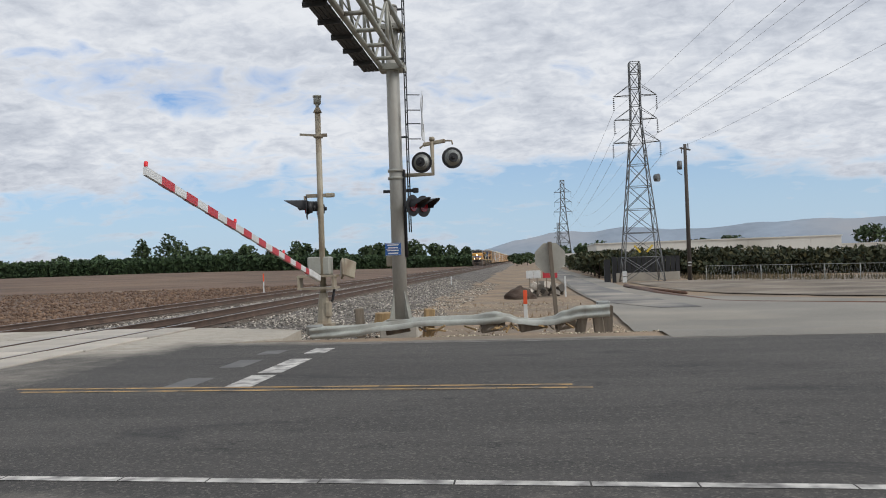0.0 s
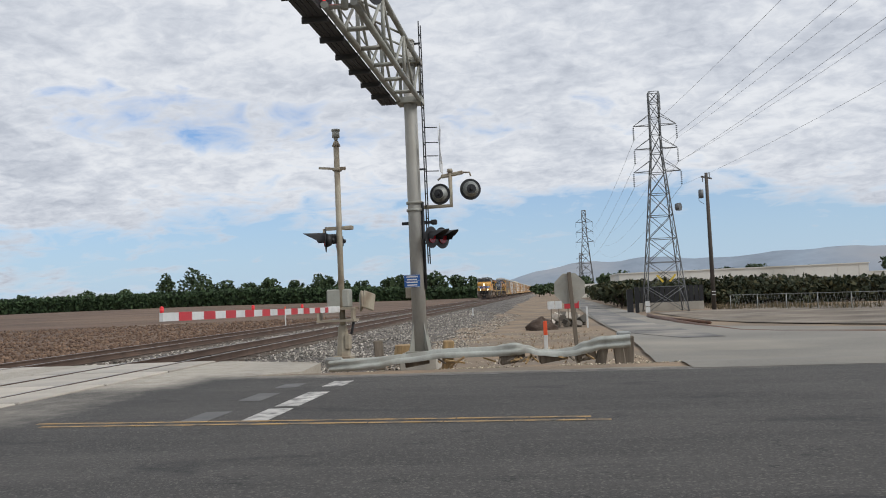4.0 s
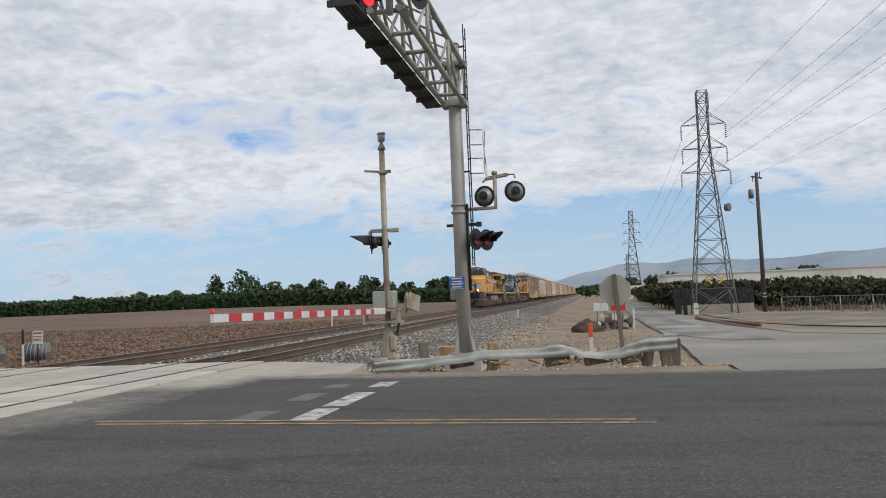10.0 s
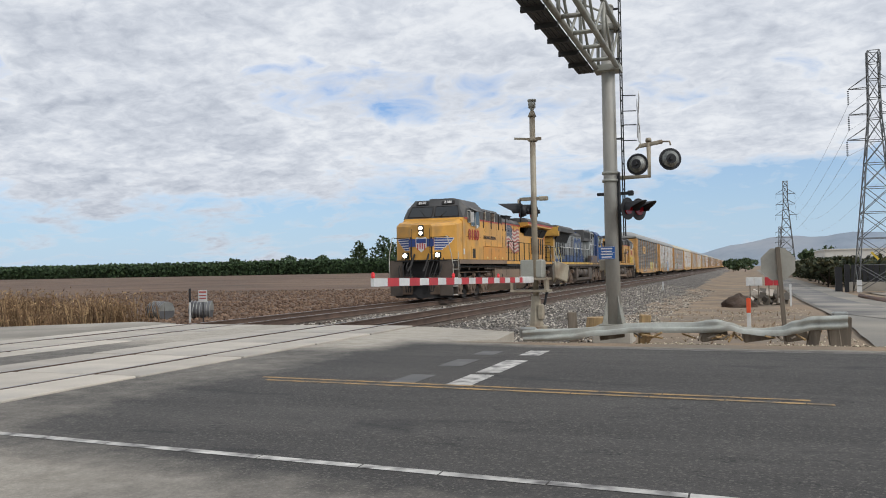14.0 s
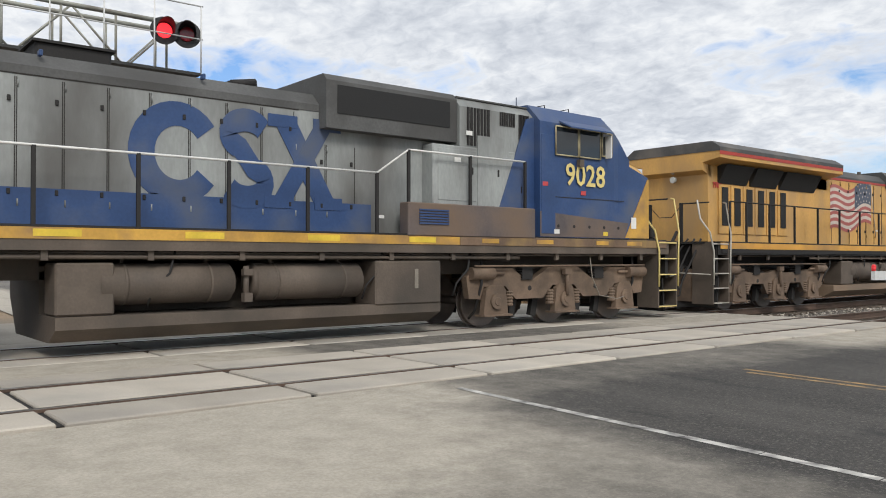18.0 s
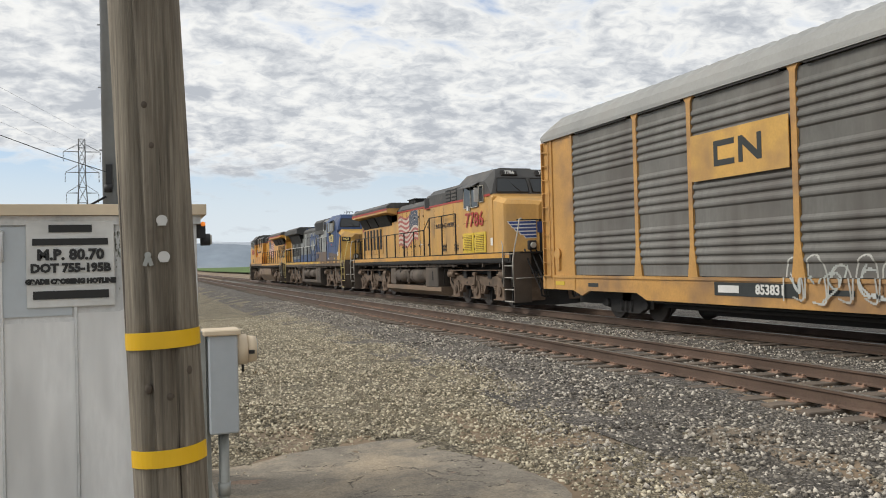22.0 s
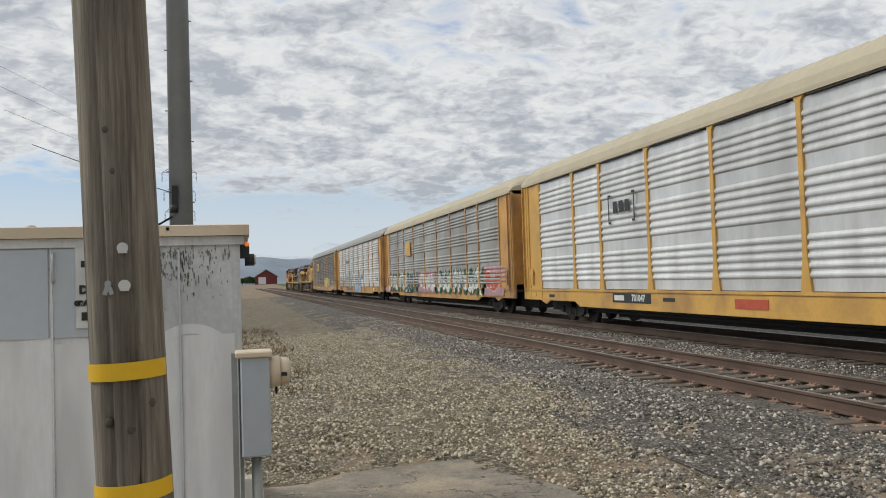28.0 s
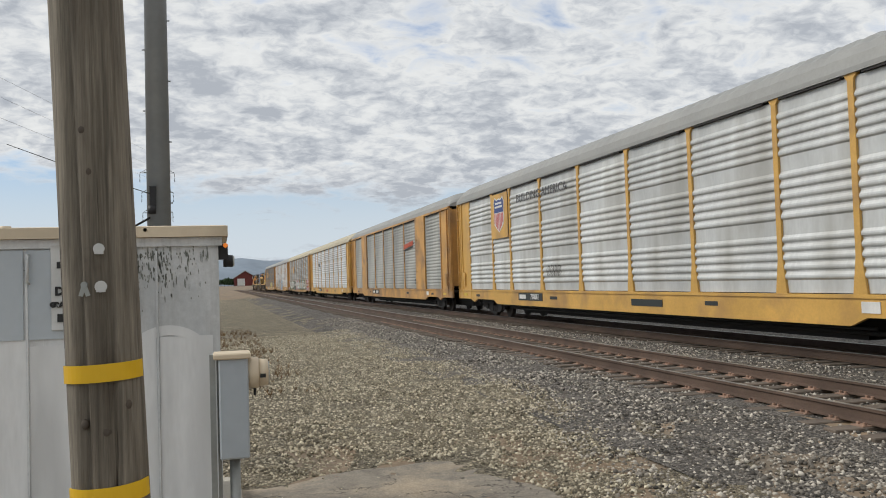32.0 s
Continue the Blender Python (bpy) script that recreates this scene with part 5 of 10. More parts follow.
        # big painted mark: an open ring, a bent band and crossed bars
        for s in (-1, 1):
            x = s * (x_h + 0.010)
            mk = Mesh()

            def quad(pts):
                side_plate(mk, [(11.95 + s * u * 0.82, w * 1.06 - 0.31) for u, w in pts], x, 0.012)

            angs = [radians(36 + i * 12.5) for i in range(24)]
            quad([(-1.33 + 0.92 * math.cos(a), 3.19 + 0.76 * math.sin(a)) for a in angs] + [(-1.30 + 0.46 * math.cos(a), 3.19 + 0.40 * math.sin(a)) for a in reversed(angs)])
            path = [(0.09 + 0.40 * math.cos(radians(a)), 3.565 + 0.225 * math.sin(radians(a))) for a in range(25, 251, 15)]
            path += [(0.10 + 0.42 * math.cos(radians(a)), 2.82 + 0.235 * math.sin(radians(a))) for a in range(70, -156, -15)]
            edge_a, edge_b = [], []
            x += s * 0.010
            for i, (u, w) in enumerate(path):
                (u0, w0), (u1, w1) = path[max(0, i - 1)], path[min(len(path) - 1, i + 1)]
                dl = math.hypot(u1 - u0, w1 - w0)
                nu, nw = -(w1 - w0) / dl * 0.18, (u1 - u0) / dl * 0.18
                edge_a.append((x, 11.95 + s * (u + nu) * 0.82, (w + nw) * 1.06 - 0.31))
                edge_b.append((x, 11.95 + s * (u - nu) * 0.82, (w - nw) * 1.06 - 0.31))
            mk.sheet([edge_a, edge_b] if s > 0 else [edge_b, edge_a])
            quad([(0.62, 3.94), (1.16, 3.94), (2.26, 2.44), (1.72, 2.44)])
            x += s * 0.003
            quad([(2.18, 3.94), (1.74, 3.94), (0.58, 2.44), (1.02, 2.44)])
            x += s * 0.003
            for u, w in ((0.90, 3.84), (1.96, 3.84), (2.00, 2.54), (0.82, 2.54)):
                quad([(u - 0.34, w - 0.1), (u + 0.34, w - 0.1), (u + 0.34, w + 0.1), (u - 0.34, w + 0.1)])
            web_split(mk, lo, "painted_mark", CSB)
    else:
        for s in (-1, 1):
            for a, b in ((5.75, 6.55), (7.55, 8.2)) if s > 0 else ((6.15, 6.66), (6.82, 7.30)):
                lf_ = part("louvre_frame", Mesh().box((s * 1.302, (a + b) / 2, 4.17), (0.01, b - a + 0.08, 0.50)), GRILLE, lo)
                part("louvre", louvre(Mesh(), s, 1.31, a, b, 3.96, 4.38, 6 if s > 0 else 3), TANK_TAN if s > 0 else UPG, lf_)
                if s > 0:
                    for ye in (a - 0.03, b + 0.03):
                        part("louvre_edge", Mesh().box((1.325, ye, 4.17), (0.05, 0.05, 0.52)), WORN_WHITE, lf_)
        # full-width cabinet on the left side, louvred doors on the right
        part("control_cabinet", Mesh().box((1.2, 7.6, 2.22), (0.6, 4.6, 0.72), None, 0.03), LEDGE_ORANGE, lo)
        part("cabinet_lid", Mesh().box((1.2, 7.6, 2.59), (0.62, 4.62, 0.02)), skin, lo)
        for yy in (5.6, 7.0, 8.4):
            part("reflector", Mesh().box((1.503, yy + 0.7, 1.99), (0.008, 0.20, 0.09)), CSNUM, lo)
            part("panel_seam", Mesh().box((1.502, yy, 2.2), (0.006, 0.014, 0.66)), SEAM, lo)
        for s in (-1, 1):
            part("stripe", Mesh().box((s * 1.326, 7.4, 3.90), (0.012, 3.8, 0.07)), stripe, lo)
            part("stripe", Mesh().box((s * 1.064, 10.0, 3.93), (0.012, 1.36, 0.07)), stripe, lo)
        part("equipment_case", Mesh().box((1.02, 7.45, 2.90), (0.6, 4.1, 2.04), None, 0.02), skin, lo)
        part("equipment_case", Mesh().box((-1.02, 7.2, 2.90), (0.6, 3.9, 2.04), None, 0.02), skin, lo)
        up2 = Mesh()
        loft(up2, [(9.28, arch(1.06, 3.92, 4.50, 0.2)), (10.68, arch(1.06, 3.92, 4.50, 0.2))])
        part("blower_housing", up2, roof, lo)
        for ya in (6.2, 7.57):
            part("vent", louvre(Mesh(), -1, 1.325, ya - 0.25, ya + 0.25, 2.02, 2.30, 5), BLACK, lo)
        for ya in (3.40, 4.50):
            d = part("door", Mesh().box((-1.535, ya, 2.26), (0.03, 1.04, 0.72), None, 0.012), YELLOWP, lo, "bright yellow louvred door")
            part("louvre", louvre(Mesh(), -1, 1.56, ya - 0.36, ya + 0.36, 1.98, 2.54, 9), YELLOWP, d)
            # darker ochre sheet painted as the shade between the louvre slats
            part("door_shade", Mesh().box((-1.551, ya, 2.26), (0.004, 0.72, 0.56)), DARKOCHRE, d)
            for dz in (-0.22, 0.22):
                part("latch", Mesh().box((-1.556, ya + 0.46, 2.26 + dz), (0.02, 0.03, 0.07)), BLACK, d)
        part("vent", Mesh().box((1.528, 3.95, 2.18), (0.02, 0.42, 0.46)), GRILLE, lo)
        part("inspection_door", Mesh().box((1.526, 4.3, 2.2), (0.012, 1.5, 0.62), None, 0.004), skin, lo)
        part("horn", Mesh().cyl((0.2, 9.7, 4.45), (0.2, 9.3, 4.47), 0.05, 0.12, 10).cyl((-0.05, 9.75, 4.45), (-0.05, 9.3, 4.47), 0.05, 0.10, 10).cyl((-0.25, 9.6, 4.45), (-0.25, 10.0, 4.47), 0.05, 0.10, 10), BLACK, lo)
        for s in (-1, 1):
            part("grille", Mesh().box((s * 1.062, 10.03, 4.14), (0.02, 1.02, 0.42)), GRILLE, lo)
            letters("lettering", "BUILDING AMERICA", 0.26, DARKINK, lo, pose(s * 1.332, 7.35, 3.04, 0, 0, 90 * s))
            waving_flag(lo, 13.3, 3.15, 2.95, 1.4, s, x_h + 0.004, False)
            shield(lo, 5.72, 3.02, 0.58, 0.66, s, 1.325)
    if not csx:
        for s in (-1, 1):
            part("frame_edge", Mesh().box((s * 1.515, LL / 2, 1.62), (0.02, LL - 2.3, 0.10)), BLACK, lo)
    part("exhaust_box", Mesh().box((0, 14.4, 4.48), (0.8, 1.1, 0.34), None, 0.04).box((0, 14.4, 4.64), (0.9, 1.2, 0.04)), BLACK, lo)
    # door seams along the hood
    for s in (-1, 1):
        y_d = 9.75 if (csx or s < 0) else 10.35
        while y_d + 0.6 < rad0:
            zt = 3.96 if y_d > 10.9 else 3.44
            for e, (a, b) in enumerate(((y_d, y_d + 0.006), (y_d + 0.594, y_d + 0.60))):
                part("door_seam", Mesh().box((s * (x_h + 0.003), (a + b) / 2, (1.92 + zt) / 2), (0.008, 0.012, zt - 1.94)), SEAM, lo)
            for zl in (2.35, zt - 0.32):
                part("latch", Mesh().box((s * (x_h + 0.016), y_d + 0.08, zl), (0.03, 0.045, 0.08), None, 0.006), BLACK, lo)
            for zl in (2.15, zt - 0.15):
                part("hinge", Mesh().cyl((s * (x_h + 0.012), y_d + 0.585, zl), (s * (x_h + 0.012), y_d + 0.585, zl + 0.1), 0.012, 0.012, 6), skin if not csx else CSG, lo)
            y_d += 0.62
        part("eave_seam", Mesh().box((s * (x_h + 0.004), (10.9 + rad0) / 2, 3.99), (0.008, rad0 - 10.9, 0.016)), SEAM, lo)
        for yl in (6.2, 9.9, 12.6, 15.0):
            part("lifting_eye", Mesh().box((s * (x_h - 0.05), yl, 4.33 if yl > 9 else 4.62), (0.12, 0.05, 0.09), None, 0.01), roof, lo)
        if csx:
            for a, b, z0_, z1_ in ((5.75, 6.3, 1.95, 3.55), (6.4, 7.0, 2.55, 3.55), (7.1, 8.1, 2.55, 3.55)):
                d_ = part("access_door", Mesh().box((s * 1.325, (a + b) / 2, (z0_ + z1_) / 2), (0.014, b - a - 0.03, z1_ - z0_), None, 0.005), CSG, lo)
                part("handle", Mesh().box((s * 1.34, a + 0.12, (z0_ + z1_) / 2 + 0.1), (0.025, 0.03, 0.14)), BLACK, d_)
            part("cab_seam", Mesh().box((s * 1.527, 3.9, 2.74), (0.006, 2.3, 0.014)), SEAM, lo)
            part("cab_door", Mesh().box((s * 1.525, 5.25, 3.0), (0.012, 0.42, 2.1), None, 0.005), CSB, lo)
            for k in range(5):
                part("drain_hole", Mesh().cyl((s * 1.525, 2.95 + 0.5 * k, 2.12), (s * 1.533, 2.95 + 0.5 * k, 2.12), 0.035, 0.035, 10), BLACK, lo)
            for yy, zz, ma_ in ((4.15, 2.86, BADGE_RED), (5.35, 3.0, BADGE_RED), (5.0, 2.0, WHITEP), (7.6, 3.35, WHITEP), (3.4, 1.98, YELLOWP), (7.3, 3.9, WHITEP)):
                part("decal", Mesh().box((s * (1.530 if yy < 5.5 else 1.336), yy, zz), (0.006, 0.16, 0.09)), ma_, lo)
        else:
            for yy in (5.4, 6.5, 7.6, 8.7):
                part("panel_seam", Mesh().box((s * 1.322, yy, 3.2), (0.006, 0.012, 1.25)), SEAM, lo)
            part("panel_seam", Mesh().box((s * 1.523, 3.9, 2.98), (0.006, 2.3, 0.012)), SEAM, lo)
    for s in (-1, 1):
        for yy in (7.3, 9.4, 13.2, 15.6):
            part("air_line", Mesh().tube([(s * 1.36, yy, 1.55), (s * 1.40, yy + 0.1, 1.2), (s * 1.36, yy + 0.35, 0.95), (s * 1.30, yy + 0.4, 0.7)], 0.02, 6), BLACK, lo)
        for yy in (2.1, 6.9, LL - 6.9, LL - 2.1):
            part("sand_hose", Mesh().tube([(s * 1.25, yy, 1.5), (s * 1.30, yy + 0.05, 0.9), (s * 1.05, yy + 0.02, 0.35), (s * 0.85, yy, 0.2)], 0.028, 6), BLACK, lo)
        for y_e, d_e in ((0.0, -1), (LL, 1)):
            for k in range(4):
                x0 = s * (0.42 + 0.20 * k)
                part("cable_loop", Mesh().tube([(x0, y_e - d_e * 0.95, 1.95), (x0 * 1.02, y_e - d_e * 0.55, 1.75 - 0.1 * k), (x0 * 0.8, y_e - d_e * 0.25, 1.05 - 0.14 * k), (x0 * 0.7, y_e - d_e * 0.02, 0.62 + 0.1 * k)], 0.027, 7), BLACK, lo)
            part("pilot_sheet", Mesh().box((s * 0.78, y_e - d_e * 0.74, 0.72), (0.72, 0.04, 0.86), None, 0.01), TRUCK_BROWN, lo)
            part("jumper_cable", Mesh().tube([(s * 0.35, y_e - d_e * 0.84, 2.15), (s * 0.36, y_e - d_e * 0.4, 1.62), (s * 0.38, y_e - d_e * 0.05, 1.36), (s * 0.38, y_e + d_e * 0.02, 1.35)], 0.045, 8), BLACK, lo)
            part("cut_lever", Mesh().tube([(s * 1.50, y_e - d_e * 0.95, 1.0), (s * 1.45, y_e - d_e * 0.62, 1.02), (s * 0.5, y_e - d_e * 0.55, 1.05), (s * 0.2, y_e - d_e * 0.35, 1.0)], 0.016, 6), WORN_WHITE, lo)
    # radiator wings and the engine-room doors below them
    ww = 1.50
    wing = Mesh()
    loft(wing, [(rad0, [(-x_h, 3.62), (-x_h, 3.95), (-ww, 4.08), (-ww, 4.36), (-ww + 0.25, 4.52), (ww - 0.25, 4.52), (ww, 4.36), (ww, 4.08), (x_h, 3.95), (x_h, 3.62)]),
                (LL - 1.5, [(-x_h, 3.62), (-x_h, 3.95), (-ww, 4.08), (-ww, 4.36), (-ww + 0.25, 4.52), (ww - 0.25, 4.52), (ww, 4.36), (ww, 4.08), (x_h, 3.95), (x_h, 3.62)]),
                (LL - 1.10, [(-x_h, 3.80), (-x_h, 4.00), (-ww, 4.10), (-ww, 4.34), (-ww + 0.25, 4.50), (ww - 0.25, 4.50), (ww, 4.34), (ww, 4.10), (x_h, 4.00), (x_h, 3.80)])])
    part("radiator_wing", wing, ROOFG if csx else skin, lo)
    cap = Mesh()
    loft(cap, [(rad0 - 0.01, [(-ww - 0.01, 4.27), (-ww - 0.01, 4.37), (-ww + 0.24, 4.54), (ww - 0.24, 4.54), (ww + 0.01, 4.37), (ww + 0.01, 4.27)]), (LL - (1.49 if csx else 1.085), [(-ww - 0.01, 4.27), (-ww - 0.01, 4.37), (-ww + 0.24, 4.54), (ww - 0.24, 4.54), (ww + 0.01, 4.37), (ww + 0.01, 4.27)])])
    part("radiator_roof", cap, ROOFG if csx else roof, lo)
    for s in (-1, 1):
        if not csx:
            part("stripe", Mesh().box((s * (ww + 0.008), (rad0 + LL - 1.09) / 2, 4.22), (0.012, LL - 1.09 - rad0, 0.09)), stripe, lo)
        for a, b in ((rad0 + 0.5, LL - 1.9),) if csx else ((rad0 + 0.9, rad0 + 3.0), (rad0 + 3.2, rad0 + 4.6), (rad0 + 4.8, rad0 + 6.2)):
            gp = [(x_h - 0.02, 3.32 if csx else 3.48), (x_h + 0.03, 3.32 if csx else 3.48), (x_h + 0.30, 3.98), (x_h - 0.02, 3.98)]
            part("grille", Mesh().prism([(s * p, q) for p, q in gp], "y", a, b), GRILLE, lo)
        for k in range(6):
            yy = LL - 2.1 - k * 0.62
            d = part("engine_door", Mesh().box((s * (x_h + 0.02), yy, 2.78), (0.03, 0.57, 1.35), None, 0.01), CSG if csx else skin, lo)
            part("door_opening", Mesh().box((s * (x_h + 0.045), yy, 2.86), (0.02, 0.30, 1.05)), GRILLE, d)
    # rear end
    part("rear_sheet", Mesh().box((0, LL - 1.34, 2.9), (2 * x_h + 0.02, 0.03, 2.0)), CSY if csx else skin, lo)
    if csx:
        for s in (-1, 1):
            part("rear_side", Mesh().box((s * (x_h + 0.012), LL - 1.64, 2.92), (0.030, 0.62, 2.06)), CSY, lo)
            part("wing_end", Mesh().box((s * 0.735, LL - 1.27, 4.07), (1.46, 0.38, 0.70), None, 0.04), CSY, lo)
    if csx:
        for pts in ([(-0.55, 3.0), (-0.25, 3.0), (0.15, 2.55), (-0.15, 2.55)], [(-0.15, 3.0), (0.15, 3.0), (-0.25, 2.55), (-0.55, 2.55)]):
            part("painted_mark", Mesh().prism([(a + 0.2, b) for a, b in pts], "y", LL - 1.322, LL - 1.318), CSB, lo)
        for k in range(5):
            part("grab_iron", Mesh().tube([(-0.8, LL - 1.33, 2.2 + 0.36 * k), (-0.8, LL - 1.26, 2.2 + 0.36 * k), (-0.45, LL - 1.26, 2.2 + 0.36 * k), (-0.45, LL - 1.33, 2.2 + 0.36 * k)], 0.012, 5), BLACK, lo)
    for dz in (-0.12, 0.12):
        part("rear_light", Mesh().cyl((0.0, LL - 1.22, 3.72 + dz), (0.0, LL - 1.14, 3.72 + dz), 0.09, 0.085, 14), LAMP_OFF, lo)
    # couplers, steps, rails
    coupler_set(lo, 0.0, -1)
    coupler_set(lo, LL, 1)
    edge = CSNUM if csx else WORN_WHITE
    for s in (-1, 1):
        step_well(lo, 0.72, 1.45, s, edge)
        step_well(lo, LL - 1.45, LL - 0.72, s, edge)
        if s > 0 and not csx:
            handrail(lo, [10.4, 11.6, 12.8, 14.0, 15.2, 16.4, 17.6, 18.8, 20.0, 21.2], s, 1.88, 2.95, BLACK)
            handrail(lo, [5.7, 7.1, 8.5, 9.9], s, 3.5, 4.35, BLACK)
        else:
            handrail(lo, [9.6, 11.0, 12.4, 13.8, 15.2, 16.6, 18.0, 19.4, 20.6, 21.4], s, 1.88, 2.95, WHITEP if csx else BLACK)
            handrail(lo, [5.9, 7.4, 8.9], s, 1.88, 3.42, WHITEP if csx else BLACK, [(9.6, 2.95)])
    er = Mesh()
    for y, d in ((0.82, 1), (LL - 0.82, -1)):
        for x in (-0.5, 0.5):
            er.box((x, y, 2.4), (0.09, 0.05, 1.05))
        er.tube([(-0.5, y, 2.9), (-1.35, y, 2.9)], 0.02, 6).tube([(0.5, y, 2.9), (1.35, y, 2.9)], 0.02, 6).tube([(-0.5, y, 2.85), (-0.2, y, 2.55), (0.2, y, 2.55), (0.5, y, 2.85)], 0.012, 5)
        er.box((0, y + 0.3 * d, 1.84), (2.6, 0.9, 0.05))
    web_split(er, lo, "end_rail", BLACK)
    gr = Mesh()
    for x in (-0.45, 0.45):
        gr.tube([(x, nf_ - 0.05, 2.2), (x, nf_ - 0.09, 2.3), (x, nf_ - 0.09, 3.2), (x, nf_ - 0.05, 3.3)], 0.014, 5)
    for y in (3.6, 4.4):
        gr.tube([(-0.6, y, 4.80), (-0.6, y, 4.90), (-0.25, y, 4.90), (-0.25, y, 4.80)], 0.014, 5)
    part("grab_iron", gr, BLACK, lo)
    part("antenna", Mesh().box((0.3, 4.0, 4.86), (0.5, 0.6, 0.12), None, 0.03).cyl((-0.3, 5.0, 4.78), (-0.3, 5.0, 5.05), 0.012, 0.012, 6), roof, lo)
    for s in (-1, 1):
        numeral(lo, num, 4.09 if csx else 3.90, 3.22 if csx else 3.06, 0.66 if csx else 0.72, s, 1.545, CSNUM if csx else REDP, 1.0 if csx else 1.2, 0.010)
        numeral(lo, num, LL - 1.64 if csx else LL - 1.75, 3.60 if csx else 3.42, 0.27 if csx else 0.2, s, x_h + (0.034 if csx else 0.02), DARKINK if csx else REDP)
        for y, z, w, h in ((2.4, 2.25, 0.18, 0.26), (9.2, 2.2, 0.2, 0.06), (11.4, 2.4, 0.2, 0.05), (13.4, 2.4, 0.12, 0.05)):
            part("decal", Mesh().box((s * (1.535 if y < 5 else x_h + 0.006), y, z), (0.008, w, h)), WHITEP, lo)
    return lo


TANK_TAN = mat("dust_coated_tank_steel", (0.235, 0.165, 0.110), 0.7, 0, 0.15, 0.8, 24, 0.15, (0.16, 0.118, 0.085), 0.25, 0.5)
LEDGE_ORANGE = mat("deep_orange_ledge_paint", (0.60, 0.265, 0.04), 0.45, 0, 0.14, 1.2, 20, 0.05, (0.40, 0.20, 0.06), 0.22, 1.0)
RUSTED = mat("rust_brown_sill_paint", (0.175, 0.115, 0.075), 0.75, 0, 0.25, 1.5, 22, 0.15, (0.32, 0.21, 0.07), 0.3, 1.2)
# door yellow darkened to stand for shade behind the slats
DARKOCHRE = mat("ochre_for_louvre_shade", (0.30, 0.19, 0.03), 0.6, 0, 0.15, 3, 25, 0.05)
DARKINK = mat("near_black_lettering", (0.035, 0.035, 0.05), 0.5, 0, 0.15, 3, 25, 0.05)
SEAM = mat("dark_panel_joint", (0.03, 0.027, 0.024), 0.8, 0, 0.2, 3, 25, 0.1)
SKIRT = mat("rust_stained_blue_paint", (0.105, 0.095, 0.105), 0.65, 0, 0.3, 1.2, 20, 0.15, (0.16, 0.108, 0.072), 0.55, 0.6)
ROOFG = mat("sooty_grey_roof", (0.10, 0.10, 0.098), 0.7, 0, 0.3, 1.0, 22, 0.15, (0.05, 0.048, 0.045), 0.3, 0.7)
CSNUM = mat("cream_yellow_numerals", (0.72, 0.58, 0.22), 0.5, 0, 0.1, 3, 25, 0.05)
lead = locomotive("locomotive", "orange-yellow lead diesel locomotive with lit headlights, grey roof and painted flag", "8180", UPY, UPG, REDP, UPY, False, True)
second = locomotive("locomotive", "faded blue, grey and yellow diesel locomotive running hood first", "9028", CSB, CSB, REDP, CSY, True, False)
UPF = mat("sun_faded_yellow_paint", (0.62, 0.350, 0.098), 0.5, 0, 0.16, 1.2, 20, 0.05, (0.42, 0.26, 0.11), 0.30, 0.9, stretch=(1, 1, 0.5))
third = locomotive("locomotive", "orange-yellow diesel locomotive with painted flag running hood first", "7786", UPF, UPG, REDP, UPY, False, False)


# ---- autorack cars ----
CP = 30.5                                   # a car over its couplers
RACK = mat("ochre_rack_paint", (0.60, 0.325, 0.095), 0.55, 0, 0.2, 0.8, 20, 0.08, (0.26, 0.155, 0.08), 0.38, 0.9)
RACK_B = mat("bright_ochre_rack_paint", (0.66, 0.385, 0.095), 0.5, 0, 0.15, 0.8, 20, 0.08, (0.36, 0.21, 0.085), 0.28, 0.9)
GALV = {
    "dull": mat("weathered_dark_galvanised", (0.20, 0.195, 0.18), 0.65, 0.25, 0.22, 0.9, 14, 0.1, (0.12, 0.11, 0.10), 0.3, 0.6, each=0.10, stretch=(1, 1, 0.35)),
    "grey": mat("weathered_galvanised", (0.42, 0.43, 0.42), 0.55, 0.3, 0.18, 0.9, 14, 0.1, (0.27, 0.26, 0.24), 0.25, 0.6, each=0.10, stretch=(1, 1, 0.35)),
    "bright": mat("bright_galvanised", (0.74, 0.75, 0.75), 0.40, 0.45, 0.14, 0.9, 14, 0.08, (0.50, 0.50, 0.49), 0.15, 0.6, each=0.14, stretch=(1, 1, 0.35)),
    "blue": mat("dull_pressed_galvanised", (0.35, 0.355, 0.335), 0.65, 0.2, 0.18, 0.9, 14, 0.1, (0.43, 0.43, 0.40), 0.25, 0.7, each=0.08, stretch=(1, 1, 0.35)),
    "pale": mat("pale_galvanised", (0.66, 0.67, 0.66), 0.5, 0.3, 0.15, 0.9, 14, 0.1, (0.40, 0.39, 0.36), 0.2, 0.6, each=0.10, stretch=(1, 1, 0.35)),
}
ROOF_GREY = mat("pale_grey_roof_sheet", (0.34, 0.34, 0.325), 0.55, 0.2, 0.12, 0.6, 16, 0.08, (0.30, 0.29, 0.27), 0.2, 0.6)
ROOF_CREAM = mat("cream_roof_sheet", (0.52, 0.46, 0.33), 0.6, 0, 0.12, 0.6, 16, 0.08, (0.42, 0.37, 0.28), 0.2, 0.6)
GREEN_P = mat("green_spray_paint", (0.03, 0.13, 0.065), 0.6, 0, 0.2, 2, 20, 0.03)
PALE_P = mat("pale_spray_paint", (0.62, 0.66, 0.62), 0.6, 0, 0.15, 2, 20, 0.03)
PINK_P = mat("pink_spray_paint", (0.46, 0.27, 0.29), 0.6, 0, 0.2, 2, 20, 0.03)
